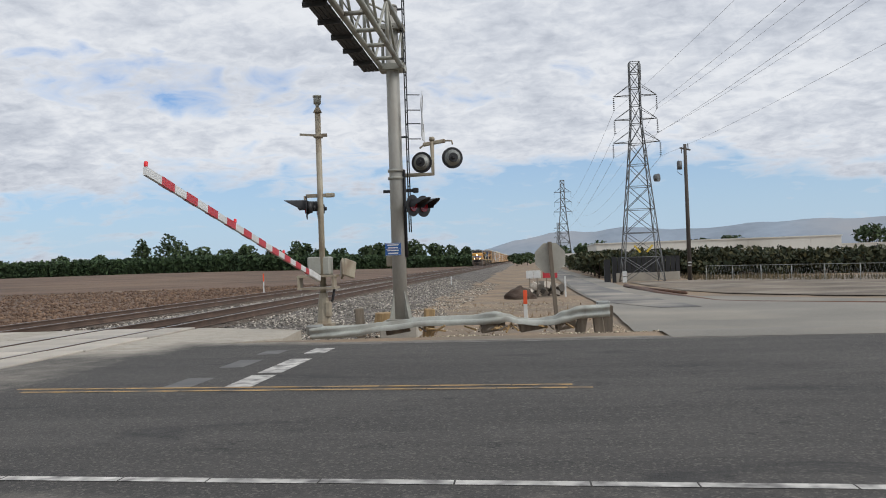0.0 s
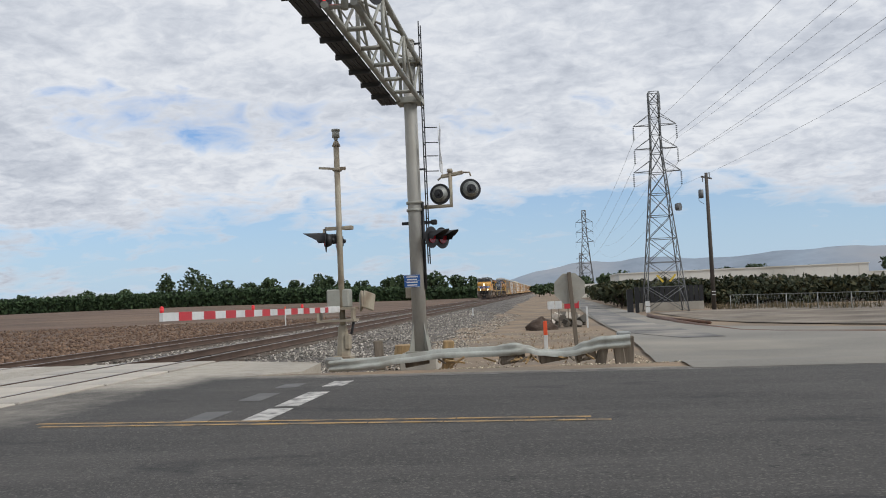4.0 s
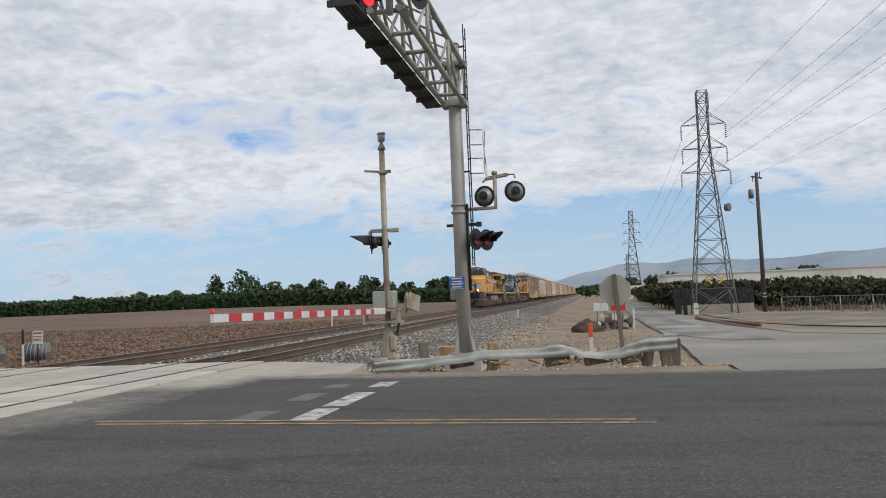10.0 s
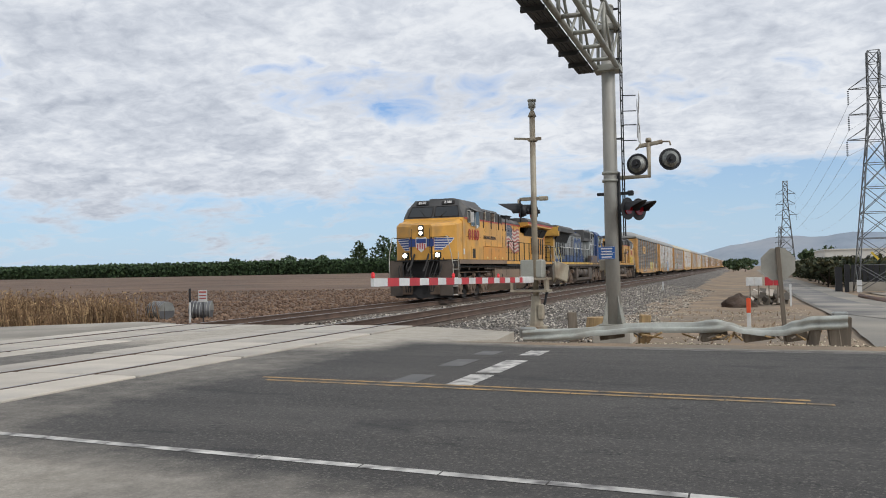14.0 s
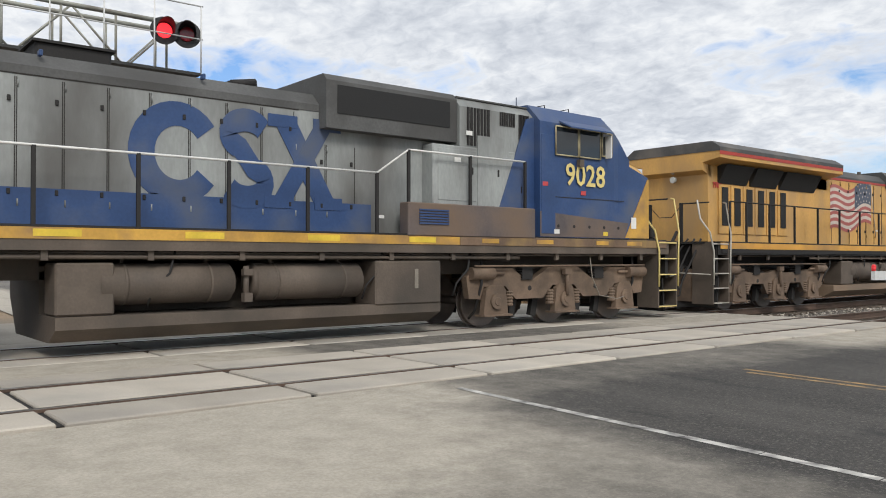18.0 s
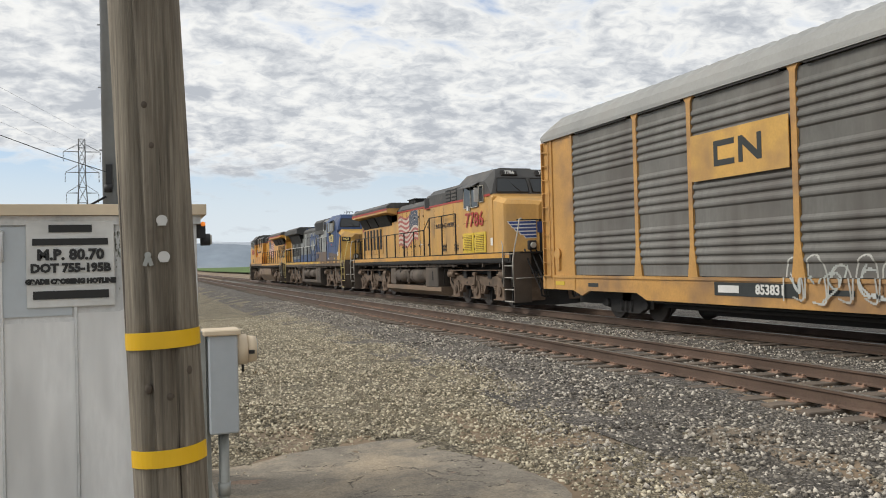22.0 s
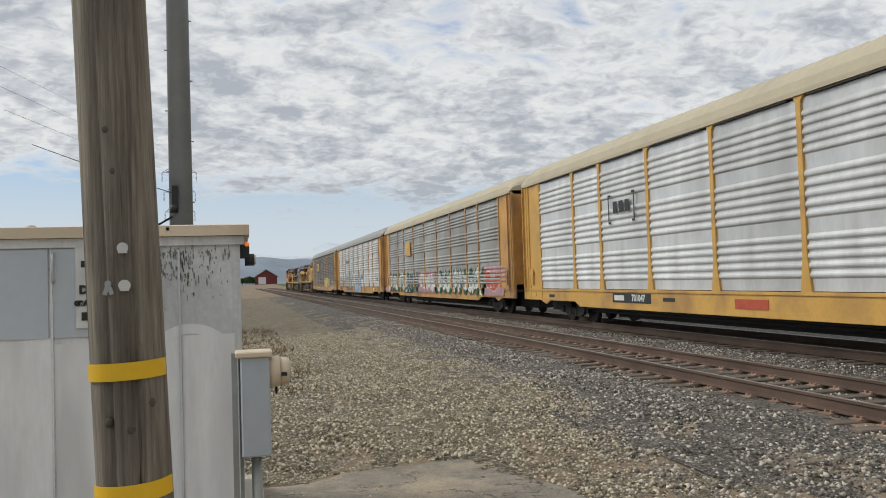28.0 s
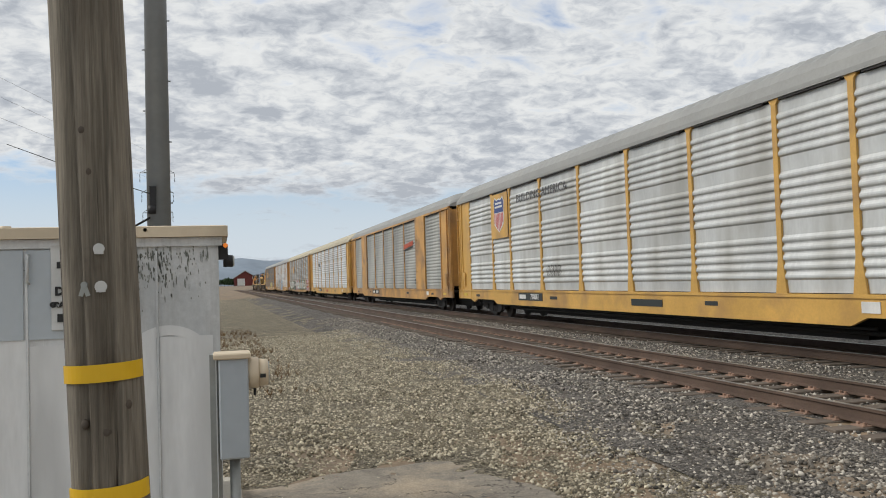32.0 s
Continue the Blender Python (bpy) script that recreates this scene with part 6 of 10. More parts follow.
YEL_P = mat("lemon_spray_paint", (0.66, 0.60, 0.16), 0.6, 0, 0.15, 2, 20, 0.03)
SKY_P = mat("sky_blue_spray_paint", (0.22, 0.37, 0.56), 0.6, 0, 0.2, 2, 20, 0.03, (0.32, 0.44, 0.58), 0.35, 1.0)
WASHED = mat("washed_grey_spray_paint", (0.50, 0.50, 0.46), 0.6, 0, 0.2, 2, 20, 0.03, (0.34, 0.33, 0.30), 0.3, 1.5)
FADED_INK = mat("faded_black_lettering", (0.10, 0.10, 0.105), 0.6, 0, 0.2, 2, 20, 0.03)
INK_P = mat("black_spray_paint", (0.03, 0.035, 0.035), 0.6, 0, 0.2, 2, 20, 0.03)
LIME_P = mat("pale_lime_spray_paint", (0.52, 0.52, 0.38), 0.6, 0, 0.2, 2, 20, 0.03)
OLIVE_P = mat("dull_green_spray_paint", (0.085, 0.105, 0.09), 0.6, 0, 0.2, 2, 20, 0.03)
GHOST_P = mat("thin_grey_green_spray_paint", (0.43, 0.45, 0.42), 0.6, 0.1, 0.2, 2, 20, 0.03, (0.54, 0.55, 0.53), 0.4, 1.2)
CREAM_P = mat("cream_spray_paint", (0.66, 0.62, 0.42), 0.6, 0, 0.2, 2, 20, 0.03)
RED_P = mat("faded_red_paint", (0.52, 0.10, 0.05), 0.6, 0, 0.2, 2, 20, 0.03)

SIDE_X, Z_LOW, Z_TOP = 1.50, 1.12, 5.02
PANEL_W = [3.05, 2.05, 3.00, 3.10, 3.10, 3.05, 3.05, 2.05, 3.05]
panel_cache = {}


def rib_profile(ribs):
    """Depth and height down a pressed-steel side panel: groups of horizontal ribs between flat bands."""
    z0, z1 = Z_LOW + 0.04, Z_TOP - 0.05
    prof = [(0.0, z0)]
    groups = {3: [(0.06, 0.30), (0.37, 0.63), (0.70, 0.94)], 4: [(0.04, 0.20), (0.29, 0.45), (0.54, 0.70), (0.79, 0.95)], 1: [(0.03, 0.97)]}[ribs]
    n = {3: 5, 4: 4, 1: 22}[ribs]
    dp = 0.020 if ribs == 1 else 0.042
    for a, b in groups:
        for k in range(n):
            c = z0 + (z1 - z0) * mixed(a, b, (k + 0.5) / n)
            h = (z1 - z0) * (b - a) / n * 0.5
            prof += [(0.0, c - h * 0.80), (dp * 0.85, c - h * 0.42), (dp, c - h * 0.10), (dp * 0.9, c + h * 0.25), (0.0, c + h * 0.88)]
    prof.append((0.0, z1))
    return prof


def rib_panel(w, key, ribs):
    if (w, key, ribs) not in panel_cache:
        z0, z1 = Z_LOW + 0.04, Z_TOP - 0.05
        prof = rib_profile(ribs)
        me = Mesh().sheet([[(x, y, z) for y in (0.0, w)] for x, z in prof])
        me.f = [tuple(reversed(f)) for f in me.f]
        back = Mesh().box((-0.03, w / 2, (z0 + z1) / 2), (0.02, w, z1 - z0))
        me.add(back.v, back.f)
        for y in (0.05, w - 0.05):
            for k in range(9):
                me.box((0.006, y, mixed(z0, z1, (k + 0.5) / 9)), (0.02, 0.03, 0.03))
        panel_cache[w, key, ribs] = me.data("side_panel", GALV[key])
    return panel_cache[w, key, ribs]


def spray(parent, name, discs, material, lift=0.003, ribs=3, row=0.03):
    """Paint sprayed over the car's side as a run of round dabs (y, z, r); it lies on the ribs and the sill."""
    prof = rib_profile(ribs)

    def skin(z):
        if z < Z_LOW + 0.04:
            return 1.574 + lift
        for (xa, za), (xb, zb) in zip(prof, prof[1:]):
            if za <= z <= zb:
                return SIDE_X + mixed(xa, xb, (z - za) / max(1e-6, zb - za)) + lift
        return SIDE_X + lift

    def spans(z):
        out = []
        for a, b in sorted((y - q, y + q) for y, q in ((y, math.sqrt(r * r - (z - c) ** 2)) for y, c, r in discs if abs(z - c) < r)):
            if out and a <= out[-1][1] + 0.004:
                out[-1][1] = max(out[-1][1], b)
            else:
                out.append([a, b])
        return out

    lo, hi = min(c - r for y, c, r in discs), max(c + r for y, c, r in discs)
    step_z = Z_LOW + 0.04
    cuts = {round(lo + row * k, 4) for k in range(int((hi - lo) / row) + 2)} | {round(z, 4) for x, z in prof if lo < z < hi}
    if lo < step_z < hi:
        cuts |= {step_z - 0.001, step_z + 0.002}
    cuts = sorted(cuts)
    cuts = [z for k, z in enumerate(cuts) if k == 0 or z - cuts[k - 1] > 0.0012]
    runs = [spans((a + b) / 2) for a, b in zip(cuts, cuts[1:])]
    m, seen = Mesh(), {}

    def corner(y, k):
        if (y, k) not in seen:
            seen[y, k] = len(m.v)
            m.v.append(Vector((skin(cuts[k]), y, cuts[k])))
        return seen[y, k]

    for k, run in enumerate(runs):
        below = [y for ab in (runs[k - 1] if k else []) for y in ab]
        above = [y for ab in (runs[k + 1] if k + 1 < len(runs) else []) for y in ab]
        for a, b in run:
            foot = sorted({a, b} | {y for y in below if a < y < b})
            head = sorted({a, b} | {y for y in above if a < y < b}, reverse=True)
            m.f.append(tuple([corner(y, k) for y in foot] + [corner(y, k + 1) for y in head]))
    web_split(m, parent, name, material)


def dabs(pts, r, gap=0.35):
    """Dabs of radius r along a smooth line through (y, z) points."""
    out = []
    for k in range(len(pts) - 1):
        p = [pts[max(0, k - 1)], pts[k], pts[k + 1], pts[min(len(pts) - 1, k + 2)]]
        n = max(2, int(math.dist(pts[k], pts[k + 1]) / (r * gap)))
        for q in range(n):
            u = q / n
            c = (-0.5 * u + u * u - 0.5 * u ** 3, 1 - 2.5 * u * u + 1.5 * u ** 3, 0.5 * u + 2 * u * u - 1.5 * u ** 3, -0.5 * u * u + 0.5 * u ** 3)
            out.append((sum(w * a for w, (a, b) in zip(c, p)), sum(w * b for w, (a, b) in zip(c, p)), r))
    return out + [(*pts[-1], r)]


def swirl(rng):
    """One crooked, hooked stroke in a unit box, of no letter's form."""
    a0, turn, r = rng.uniform(0, 6.28), rng.choice((-1, 1)) * rng.uniform(2.0, 4.2), rng.uniform(0.26, 0.42)
    cy, cz = rng.uniform(0.35, 0.65), rng.uniform(0.35, 0.65)
    pts = [(cy + r * (1 - 0.35 * k / 7) * math.cos(a0 + turn * k / 7), cz + 1.1 * r * (1 - 0.2 * k / 7) * math.sin(a0 + turn * k / 7)) for k in range(8)]
    tail = rng.uniform(-0.5, 0.5)
    return [(min(1, max(0, a)), min(1, max(0, b))) for a, b in pts + [(pts[-1][0] + tail, pts[-1][1] + rng.choice((-0.5, 0.5)))]]


def bubble_writing(parent, y0, y1, z0, z1, fill, line, seed, n, fat=0.17, rim=0.035, ribs=3, curl=None):
    """Sprayed unreadable shapes: fat crooked strokes in a contour of another colour, with thin curls inside."""
    rng = random.Random(seed)
    w, h = (y1 - y0) / n, z1 - z0
    for i in range(n):
        lean, up_, sw = rng.uniform(-0.12, 0.12), rng.uniform(-0.05, 0.05) * h, rng.uniform(0.9, 1.12)
        half = fat * min(w, h) * rng.uniform(0.9, 1.1)
        body, thin = [], []
        for q in range(2):
            st = swirl(rng)
            pts = [(y0 + w * i + half * 0.4 + (w - half * 0.8) * (a * sw + lean * b), z0 + half + (h - 2 * half) * b + up_ + rng.uniform(-0.02, 0.02) * h) for a, b in st]
            body += dabs(pts, half)
            thin += dabs(pts[1:6], 0.022, 0.8)
        if line:
            spray(parent, "sprayed_edge", [(y, z, r + rim) for y, z, r in body], line, 0.003 + 0.004 * (i % 2), ribs)
        spray(parent, "sprayed_shape", body, fill, 0.005 + 0.004 * (i % 2), ribs)
        if curl:
            spray(parent, "sprayed_line", thin, curl, 0.012, ribs, 0.022)


def arches(y0, y1, z0, z1, n, seed, r):
    """A row of tall narrow arch lines that lean on one another."""
    rng = random.Random(seed)
    w = (y1 - y0) / n
    out = []
    for i in range(n):
        a, b, top = y0 + w * (i + 0.05), y0 + w * (i + 0.95), z1 - rng.uniform(0.0, 0.22) * (z1 - z0)
        m = (a + b) / 2 + rng.uniform(-0.1, 0.1) * w
        out.append(dabs([(a, z0 + rng.uniform(0, 0.12)), (a + 0.02, mixed(z0, top, 0.6)), (m - w * 0.28, top - 0.09), (m, top), (m + w * 0.28, top - 0.09), (b - 0.02, mixed(z0, top, 0.55)), (b, z0 + rng.uniform(0, 0.12)), (m, z0 - 0.02 + rng.uniform(0, 0.2))], r, 0.8))
    return out


def outline_writing(parent, y0, y1, z0, z1, line, seed, n, r=0.022, ribs=3):
    """Sprayed loops and strokes in thin line, unreadable."""
    rng = random.Random(seed)
    w = (y1 - y0) / n
    for i in range(n):
        yc = y0 + w * (i + 0.5)
        pts = [(yc + w * 0.42 * math.cos(a) * rng.uniform(0.8, 1.15), (z0 + z1) / 2 + (z1 - z0) * 0.46 * math.sin(a) * rng.uniform(0.8, 1.1)) for a in [k * 0.7 - 1.2 for k in range(9)]]
        loop = dabs(pts, r, 0.8) + dabs([(yc - w * 0.2, z0 + (z1 - z0) * 0.2), (yc + w * rng.uniform(-0.2, 0.3), z1 - (z1 - z0) * 0.15)], r, 0.8)
        spray(parent, "sprayed_line", loop, line, 0.006, ribs, 0.022)


def car_truck(parent, yc):
    f = Mesh()
    for s in (-1, 1):
        side_plate(f, [(-1.15, 0.34), (-0.75, 0.30), (-0.55, 0.20), (0.55, 0.20), (0.75, 0.30), (1.15, 0.34), (1.15, 0.58), (0.8, 0.66), (0.45, 0.74), (-0.45, 0.74), (-0.8, 0.66), (-1.15, 0.58)], s * 1.10, 0.14)
        for ya in (-0.89, 0.89):
            f.cyl((s * 1.05, ya, 0.43), (s * 1.17, ya, 0.43), 0.13, 0.11, 12)
        for k in (-0.22, 0.0, 0.22):
            f.cyl((s * 1.06, k, 0.24), (s * 1.06, k, 0.52), 0.075, 0.075, 8)
    f.box((0, 0, 0.62), (2.2, 0.35, 0.25))
    tr = part("truck", f, BLACK, parent, at=pose(0, yc, 0))
    for ya in (-0.89, 0.89):
        part("wheelset", CAR_WHEELS, None, tr, at=pose(0, ya, 0.41))


def autorack(label, key, ribs=3, paint=None, roof=None, wide_ends=False):
    """A fully enclosed three-deck car carrier, leading end at y = 0."""
    paint, roof = paint or RACK, roof or ROOF_GREY
    car = thing("autorack_car", label, "rail car", group="autorack cars")
    # underframe: side sill, deeper over the middle, with jacking pads
    sill = Mesh()
    for s in (-1, 1):
        side_plate(sill, [(0.55, 0.74), (2.3, 0.74), (2.8, 0.60), (3.2, 0.74), (5.4, 0.74), (5.8, 0.58), (24.7, 0.58), (25.1, 0.74), (27.3, 0.74), (27.7, 0.60), (28.2, 0.74), (29.95, 0.74), (29.95, 1.10), (0.55, 1.10)], s * 1.53, 0.08)
    part("side_sill", sill, paint, car)
    # sill and brake gear hang low and black, filling in shade under the car
    part("floor_deck", Mesh().box((0, CP / 2, 1.04), (2.9, CP - 1.2, 0.10)).box((0, CP / 2, 0.66), (0.9, CP - 1.6, 0.70)), BLACK, car)
    part("brake_gear", Mesh().box((0.25, CP / 2, 0.36), (0.5, CP - 13.0, 0.26)).tube([(0.9, 5.6, 0.42), (0.9, CP - 5.6, 0.42)], 0.05, 6).tube([(1.15, 5.6, 0.52), (1.15, CP - 5.6, 0.52)], 0.035, 6), BLACK, car)
    for k in range(9):
        part("floor_beam", Mesh().box((0, 6.5 + k * 2.12, 0.78), (2.8, 0.14, 0.44)), BLACK, car)
    part("rub_rail", Mesh().box((1.52, CP / 2, 1.11), (0.08, CP - 1.3, 0.07)).box((-1.52, CP / 2, 1.11), (0.08, CP - 1.3, 0.07)), paint, car)
    # posts and panels
    y = 2.45
    edges = [y]
    for w in PANEL_W:
        y += w * (CP - 4.9) / sum(PANEL_W)
        edges.append(y)
    post = Mesh()
    side_plate(post, [(-0.17, Z_LOW - 0.02), (0.17, Z_LOW - 0.02), (0.07, Z_LOW + 0.7), (0.07, Z_TOP - 0.12), (0.15, Z_TOP), (0.15, Z_TOP + 0.10), (-0.15, Z_TOP + 0.10), (-0.15, Z_TOP), (-0.07, Z_TOP - 0.12), (-0.07, Z_LOW + 0.7)], SIDE_X + 0.052, 0.10)
    post_me = post.data("side_post", paint)
    for i, (a, b) in enumerate(zip(edges, edges[1:])):
        w = round(b - a, 2)
        if wide_ends and i in (1, 7):
            m = Mesh().box((SIDE_X + 0.05, (a + b) / 2, (Z_LOW + Z_TOP) / 2), (0.08, b - a, Z_TOP - Z_LOW))
            for q in range(6):
                for yy in (a + 0.35, b - 0.35):
                    m.box((SIDE_X + 0.095, yy, Z_LOW + 0.4 + q * 0.58), (0.02, 0.07, 0.07))
            part("side_plate", m, paint, car)
        else:
            part("side_panel", rib_panel(w, key, ribs), None, car, at=pose(SIDE_X, a, 0))
        if i > 0 and not (wide_ends and i in (1, 2, 7, 8)):
            part("side_post", post_me, None, car, at=pose(0, a, 0))
    part("far_side", Mesh().box((-SIDE_X, CP / 2, (Z_LOW + Z_TOP) / 2), (0.06, CP - 4.9, Z_TOP - Z_LOW)), GALV[key], car)
    part("top_rail", Mesh().box((1.53, CP / 2, Z_TOP + 0.05), (0.12, CP - 1.5, 0.10)).box((-1.53, CP / 2, Z_TOP + 0.05), (0.12, CP - 1.5, 0.10)), paint if wide_ends else roof, car)
    # dark slots between panels and roof
    sl = Mesh()
    for a, b in zip(edges, edges[1:]):
        sl.box((1.56, (a + b) / 2, Z_TOP - 0.035), (0.05, (b - a) * 0.8, 0.03))
    web_split(sl, car, "vent_slot", BLACK)
    # end walls with posts, ladders and end doors
    for d, y0 in ((1, 0.62), (-1, CP - 0.62)):
        for s in (-1, 1):
            part("end_plate", Mesh().box((s * 1.47, y0 + d * 0.92, (0.92 + Z_TOP) / 2), (0.08, 1.84, Z_TOP - 0.92), None, 0.01), paint, car)
            for w in (0.06, 0.62, 1.80):
                part("end_post", Mesh().box((s * 1.485, y0 + d * w, (0.76 + Z_TOP) / 2), (0.13, 0.10, Z_TOP - 0.76), None, 0.012), paint, car)
        for k in range(5):
            part("end_door", Mesh().box((-1.16 + 0.58 * k, y0 + d * (0.02 if k % 2 else 0.05), (1.25 + Z_TOP) / 2), (0.56, 0.05, Z_TOP - 1.35)), paint, car)
        ld = Mesh()
        for yy in (y0 + d * 0.10, y0 + d * 0.52):
            ld.box((1.575, yy, (1.0 + Z_TOP) / 2), (0.025, 0.04, Z_TOP - 1.1))
        for k in range(10):
            ld.box((1.575, y0 + d * 0.31, 1.12 + k * 0.40), (0.025, 0.42, 0.025))
        part("ladder", ld, paint, car)
        part("hand_brake", Mesh().cyl((1.52, y0 + d * 0.9, 1.75), (1.58, y0 + d * 0.9, 1.75), 0.16, 0.16, 14).box((1.52, y0 + d * 0.9, 1.55), (0.1, 0.22, 0.5)), paint, car)
        c = Mesh().box((0, y0 - d * 0.30, 0.87), (0.25, 0.7, 0.24), None, 0.03).box((0, y0 - d * 0.60, 0.87), (0.34, 0.26, 0.32), None, 0.05)
        part("coupler", c, BLACK, car)
        h = Mesh().tube([(0.45, y0, 0.95), (0.45, y0 - d * 0.35, 0.80), (0.30, y0 - d * 0.45, 0.45), (0.1, y0 - d * 0.58, 0.5)], 0.03, 6)
        part("air_hose", h, BLACK, car)
    # arched roof with pressed ribs, rounded down at both ends
    secs = []
    ys = [0.62, 0.75, 1.0, 1.4] + [1.4 + (CP - 2.8) * k / 110 for k in range(1, 110)] + [CP - 1.4, CP - 1.0, CP - 0.75, CP - 0.62]
    for i, yy in enumerate(ys):
        edge = min(yy - 0.62, CP - 0.62 - yy)
        drop = 0.42 * max(0.0, 1 - edge / 0.8) ** 2
        lift = 0.05 * (i % 2)
        pr = [(1.56 * math.cos(a) ** 0.75 if math.cos(a) > 0 else 0.0, Z_TOP + 0.10 + (0.70 - drop + lift) * math.sin(a) ** 0.9) for a in [math.pi / 2 * k / 6 for k in range(7)]]
        full = [(-x, z) for x, z in pr[:6]] + [(x, z) for x, z in pr[::-1]]
        secs.append((yy, full))
    rm_ = Mesh()
    loft(rm_, secs)
    part("roof", rm_, roof, car)
    car_truck(car, 4.3)
    car_truck(car, CP - 4.3)
    # stencils on the sill
    st = Mesh()
    for yy, w in ((3.4, 0.5), (8.6, 0.35), (11.5, 0.6), (20.5, 0.5), (26.2, 0.4)):
        st.box((1.535, yy, 0.90), (0.006, w, 0.10))
    web_split(st, car, "stencil", INK_P)
    part("placard", Mesh().box((1.54, 25.2, 0.92), (0.012, 0.42, 0.20)), WHITEP, car)
    web_split(Mesh().box((1.538, 28.6, 0.92), (0.010, 0.5, 0.10)).box((1.538, 1.6, 0.92), (0.010, 0.5, 0.10)), car, "reflector", YELLOWP)
    return car


def car_number(car, txt, y=9.4):
    part("mark_plate", Mesh().box((1.536, y, 0.91), (0.010, 2.3, 0.27)), INK_P, car)
    part("mark_bar", Mesh().box((1.543, y - 0.72, 0.91), (0.008, 0.62, 0.15)), WHITEP, car)
    letters("numeral", txt, 0.26, WHITEP, car, pose(1.545, y + 0.45, 0.91, 0, 0, 90), 0.008)


car1 = autorack("enclosed car carrier with dark weathered ribbed panels and graffiti", "dull", 3)
car_number(car1, "853831")
part("badge_plate", Mesh().box((SIDE_X + 0.080, 9.08, 3.66), (0.02, 2.82, 0.98)), RACK_B, car1)
bm_ = Mesh()
cn = 8.42
for pts in ([(0.0, 3.42), (0.62, 3.42), (0.62, 3.54), (0.12, 3.54), (0.12, 3.82), (0.62, 3.82), (0.62, 3.94), (0.0, 3.94)], [(0.74, 3.42), (0.86, 3.42), (0.86, 3.94), (0.74, 3.94)], [(0.86, 3.94), (0.86, 3.76), (1.26, 3.42), (1.26, 3.60)], [(1.26, 3.42), (1.38, 3.42), (1.38, 3.94), (1.26, 3.94)]):
    side_plate(bm_, [(cn + u, w) for u, w in pts], SIDE_X + 0.096, 0.005)
part("painted_mark", bm_, INK_P, car1)
for a in arches(10.2, 14.9, 0.70, 1.58, 9, 3, 0.018):
    spray(car1, "sprayed_line", a, WASHED, 0.005, 3, 0.022)
bubble_writing(car1, 10.3, 14.8, 0.75, 1.45, GHOST_P, None, 4, 6, 0.03)
for a, b in ((16.5, 17.6), (20.6, 22.2)):
    spray(car1, "sprayed_ground", [(a + (b - a) * u / 4, z, 0.24) for u in range(5) for z in (1.3, 1.55, 1.8)], PINK_P, 0.002)
spray(car1, "sprayed_ground", [(17.1 + 0.42 * k, z + 0.10 * (k % 3), 0.36) for k in range(11) for z in (1.32, 1.62)], YEL_P, 0.0015)
bubble_writing(car1, 16.9, 21.9, 1.05, 2.20, YEL_P, FADED_INK, 8, 6, 0.14, 0.026, curl=CREAM_P)
outline_writing(car1, 25.1, 27.1, 1.0, 1.95, PALE_P, 5, 3, 0.03)
part("mark_plate", Mesh().box((1.536, 21.4, 0.88), (0.012, 1.2, 0.27)), INK_P, car1)
part("mark_bar", Mesh().box((1.543, 21.4, 0.88), (0.008, 0.9, 0.14)), WHITEP, car1)

car2 = autorack("enclosed car carrier with pale ribbed panels and grey and blue graffiti", "pale", 3)
car_number(car2, "704240")
for k in range(8):
    part("mark_bar", Mesh().box((SIDE_X + 0.076, 8.26 + 0.34 * k, 3.56 - (0.0 if k else -0.04)), (0.006, 0.20, 0.24 if k else 0.34)), FADED_INK, car2)
for k, a in enumerate(arches(2.7, 7.0, 0.95, 2.12, 9, 21, 0.024)):
    spray(car2, "sprayed_line", a, OLIVE_P, 0.005, 3, 0.022)
    spray(car2, "sprayed_shape", [(2.95 + 0.475 * k, z, 0.17) for z in (1.36, 1.5, 1.7)], (GHOST_P, LIME_P, GHOST_P, LIME_P)[k % 4], 0.002)
for k in range(6):
    spray(car2, "sprayed_shape", dabs([(8.15 + 0.66 * k, 1.52), (8.2 + 0.66 * k, 1.75), (8.3 + 0.64 * k, 2.15 + 0.2 * (k % 2) + 0.05 * k)], 0.30), GHOST_P, 0.002)
for k, a in enumerate(arches(7.9, 12.0, 0.85, 2.74, 6, 22, 0.028)):
    spray(car2, "sprayed_line", a, OLIVE_P, 0.005 + 0.002 * (k % 2), 3, 0.022)
    spray(car2, "sprayed_line", [(y + 0.06, z + 0.05, 0.022) for y, z, r in a], PALE_P, 0.004, 3, 0.022)
bubble_writing(car2, 8.0, 11.9, 0.9, 2.3, GHOST_P, None, 27, 5, 0.08, curl=OLIVE_P)
for zc, r in ((1.95, 0.33), (1.30, 0.25)):
    spray(car2, "sprayed_dot", [(12.7, zc, r)], OLIVE_P, 0.003, 3, 0.022)
    spray(car2, "sprayed_dot", [(12.7, zc, r * 0.82)], GHOST_P, 0.005, 3, 0.022)
    spray(car2, "sprayed_dot", [(12.72, zc + 0.02, r * 0.35)], OLIVE_P, 0.007, 3, 0.022)
cloud = [(14.62 + 0.29 * k, z, 0.25) for k in range(13) for z in (0.92, 1.2, 1.5, 1.72 + (0.22, 0.30, 0.36, 0.34, 0.42, 0.40, 0.46, 0.44, 0.50, 0.38, 0.10, -0.1, -0.25)[k] * (1.0 + 0.1 * (k % 2)))]
spray(car2, "sprayed_edge", [(y, z, r + 0.055) for y, z, r in cloud], INK_P, 0.003)
spray(car2, "sprayed_edge", [(y, z, r + 0.018) for y, z, r in cloud], PALE_P, 0.005)
spray(car2, "sprayed_shape", [(y, z, r - 0.015) for y, z, r in cloud], SKY_P, 0.007)
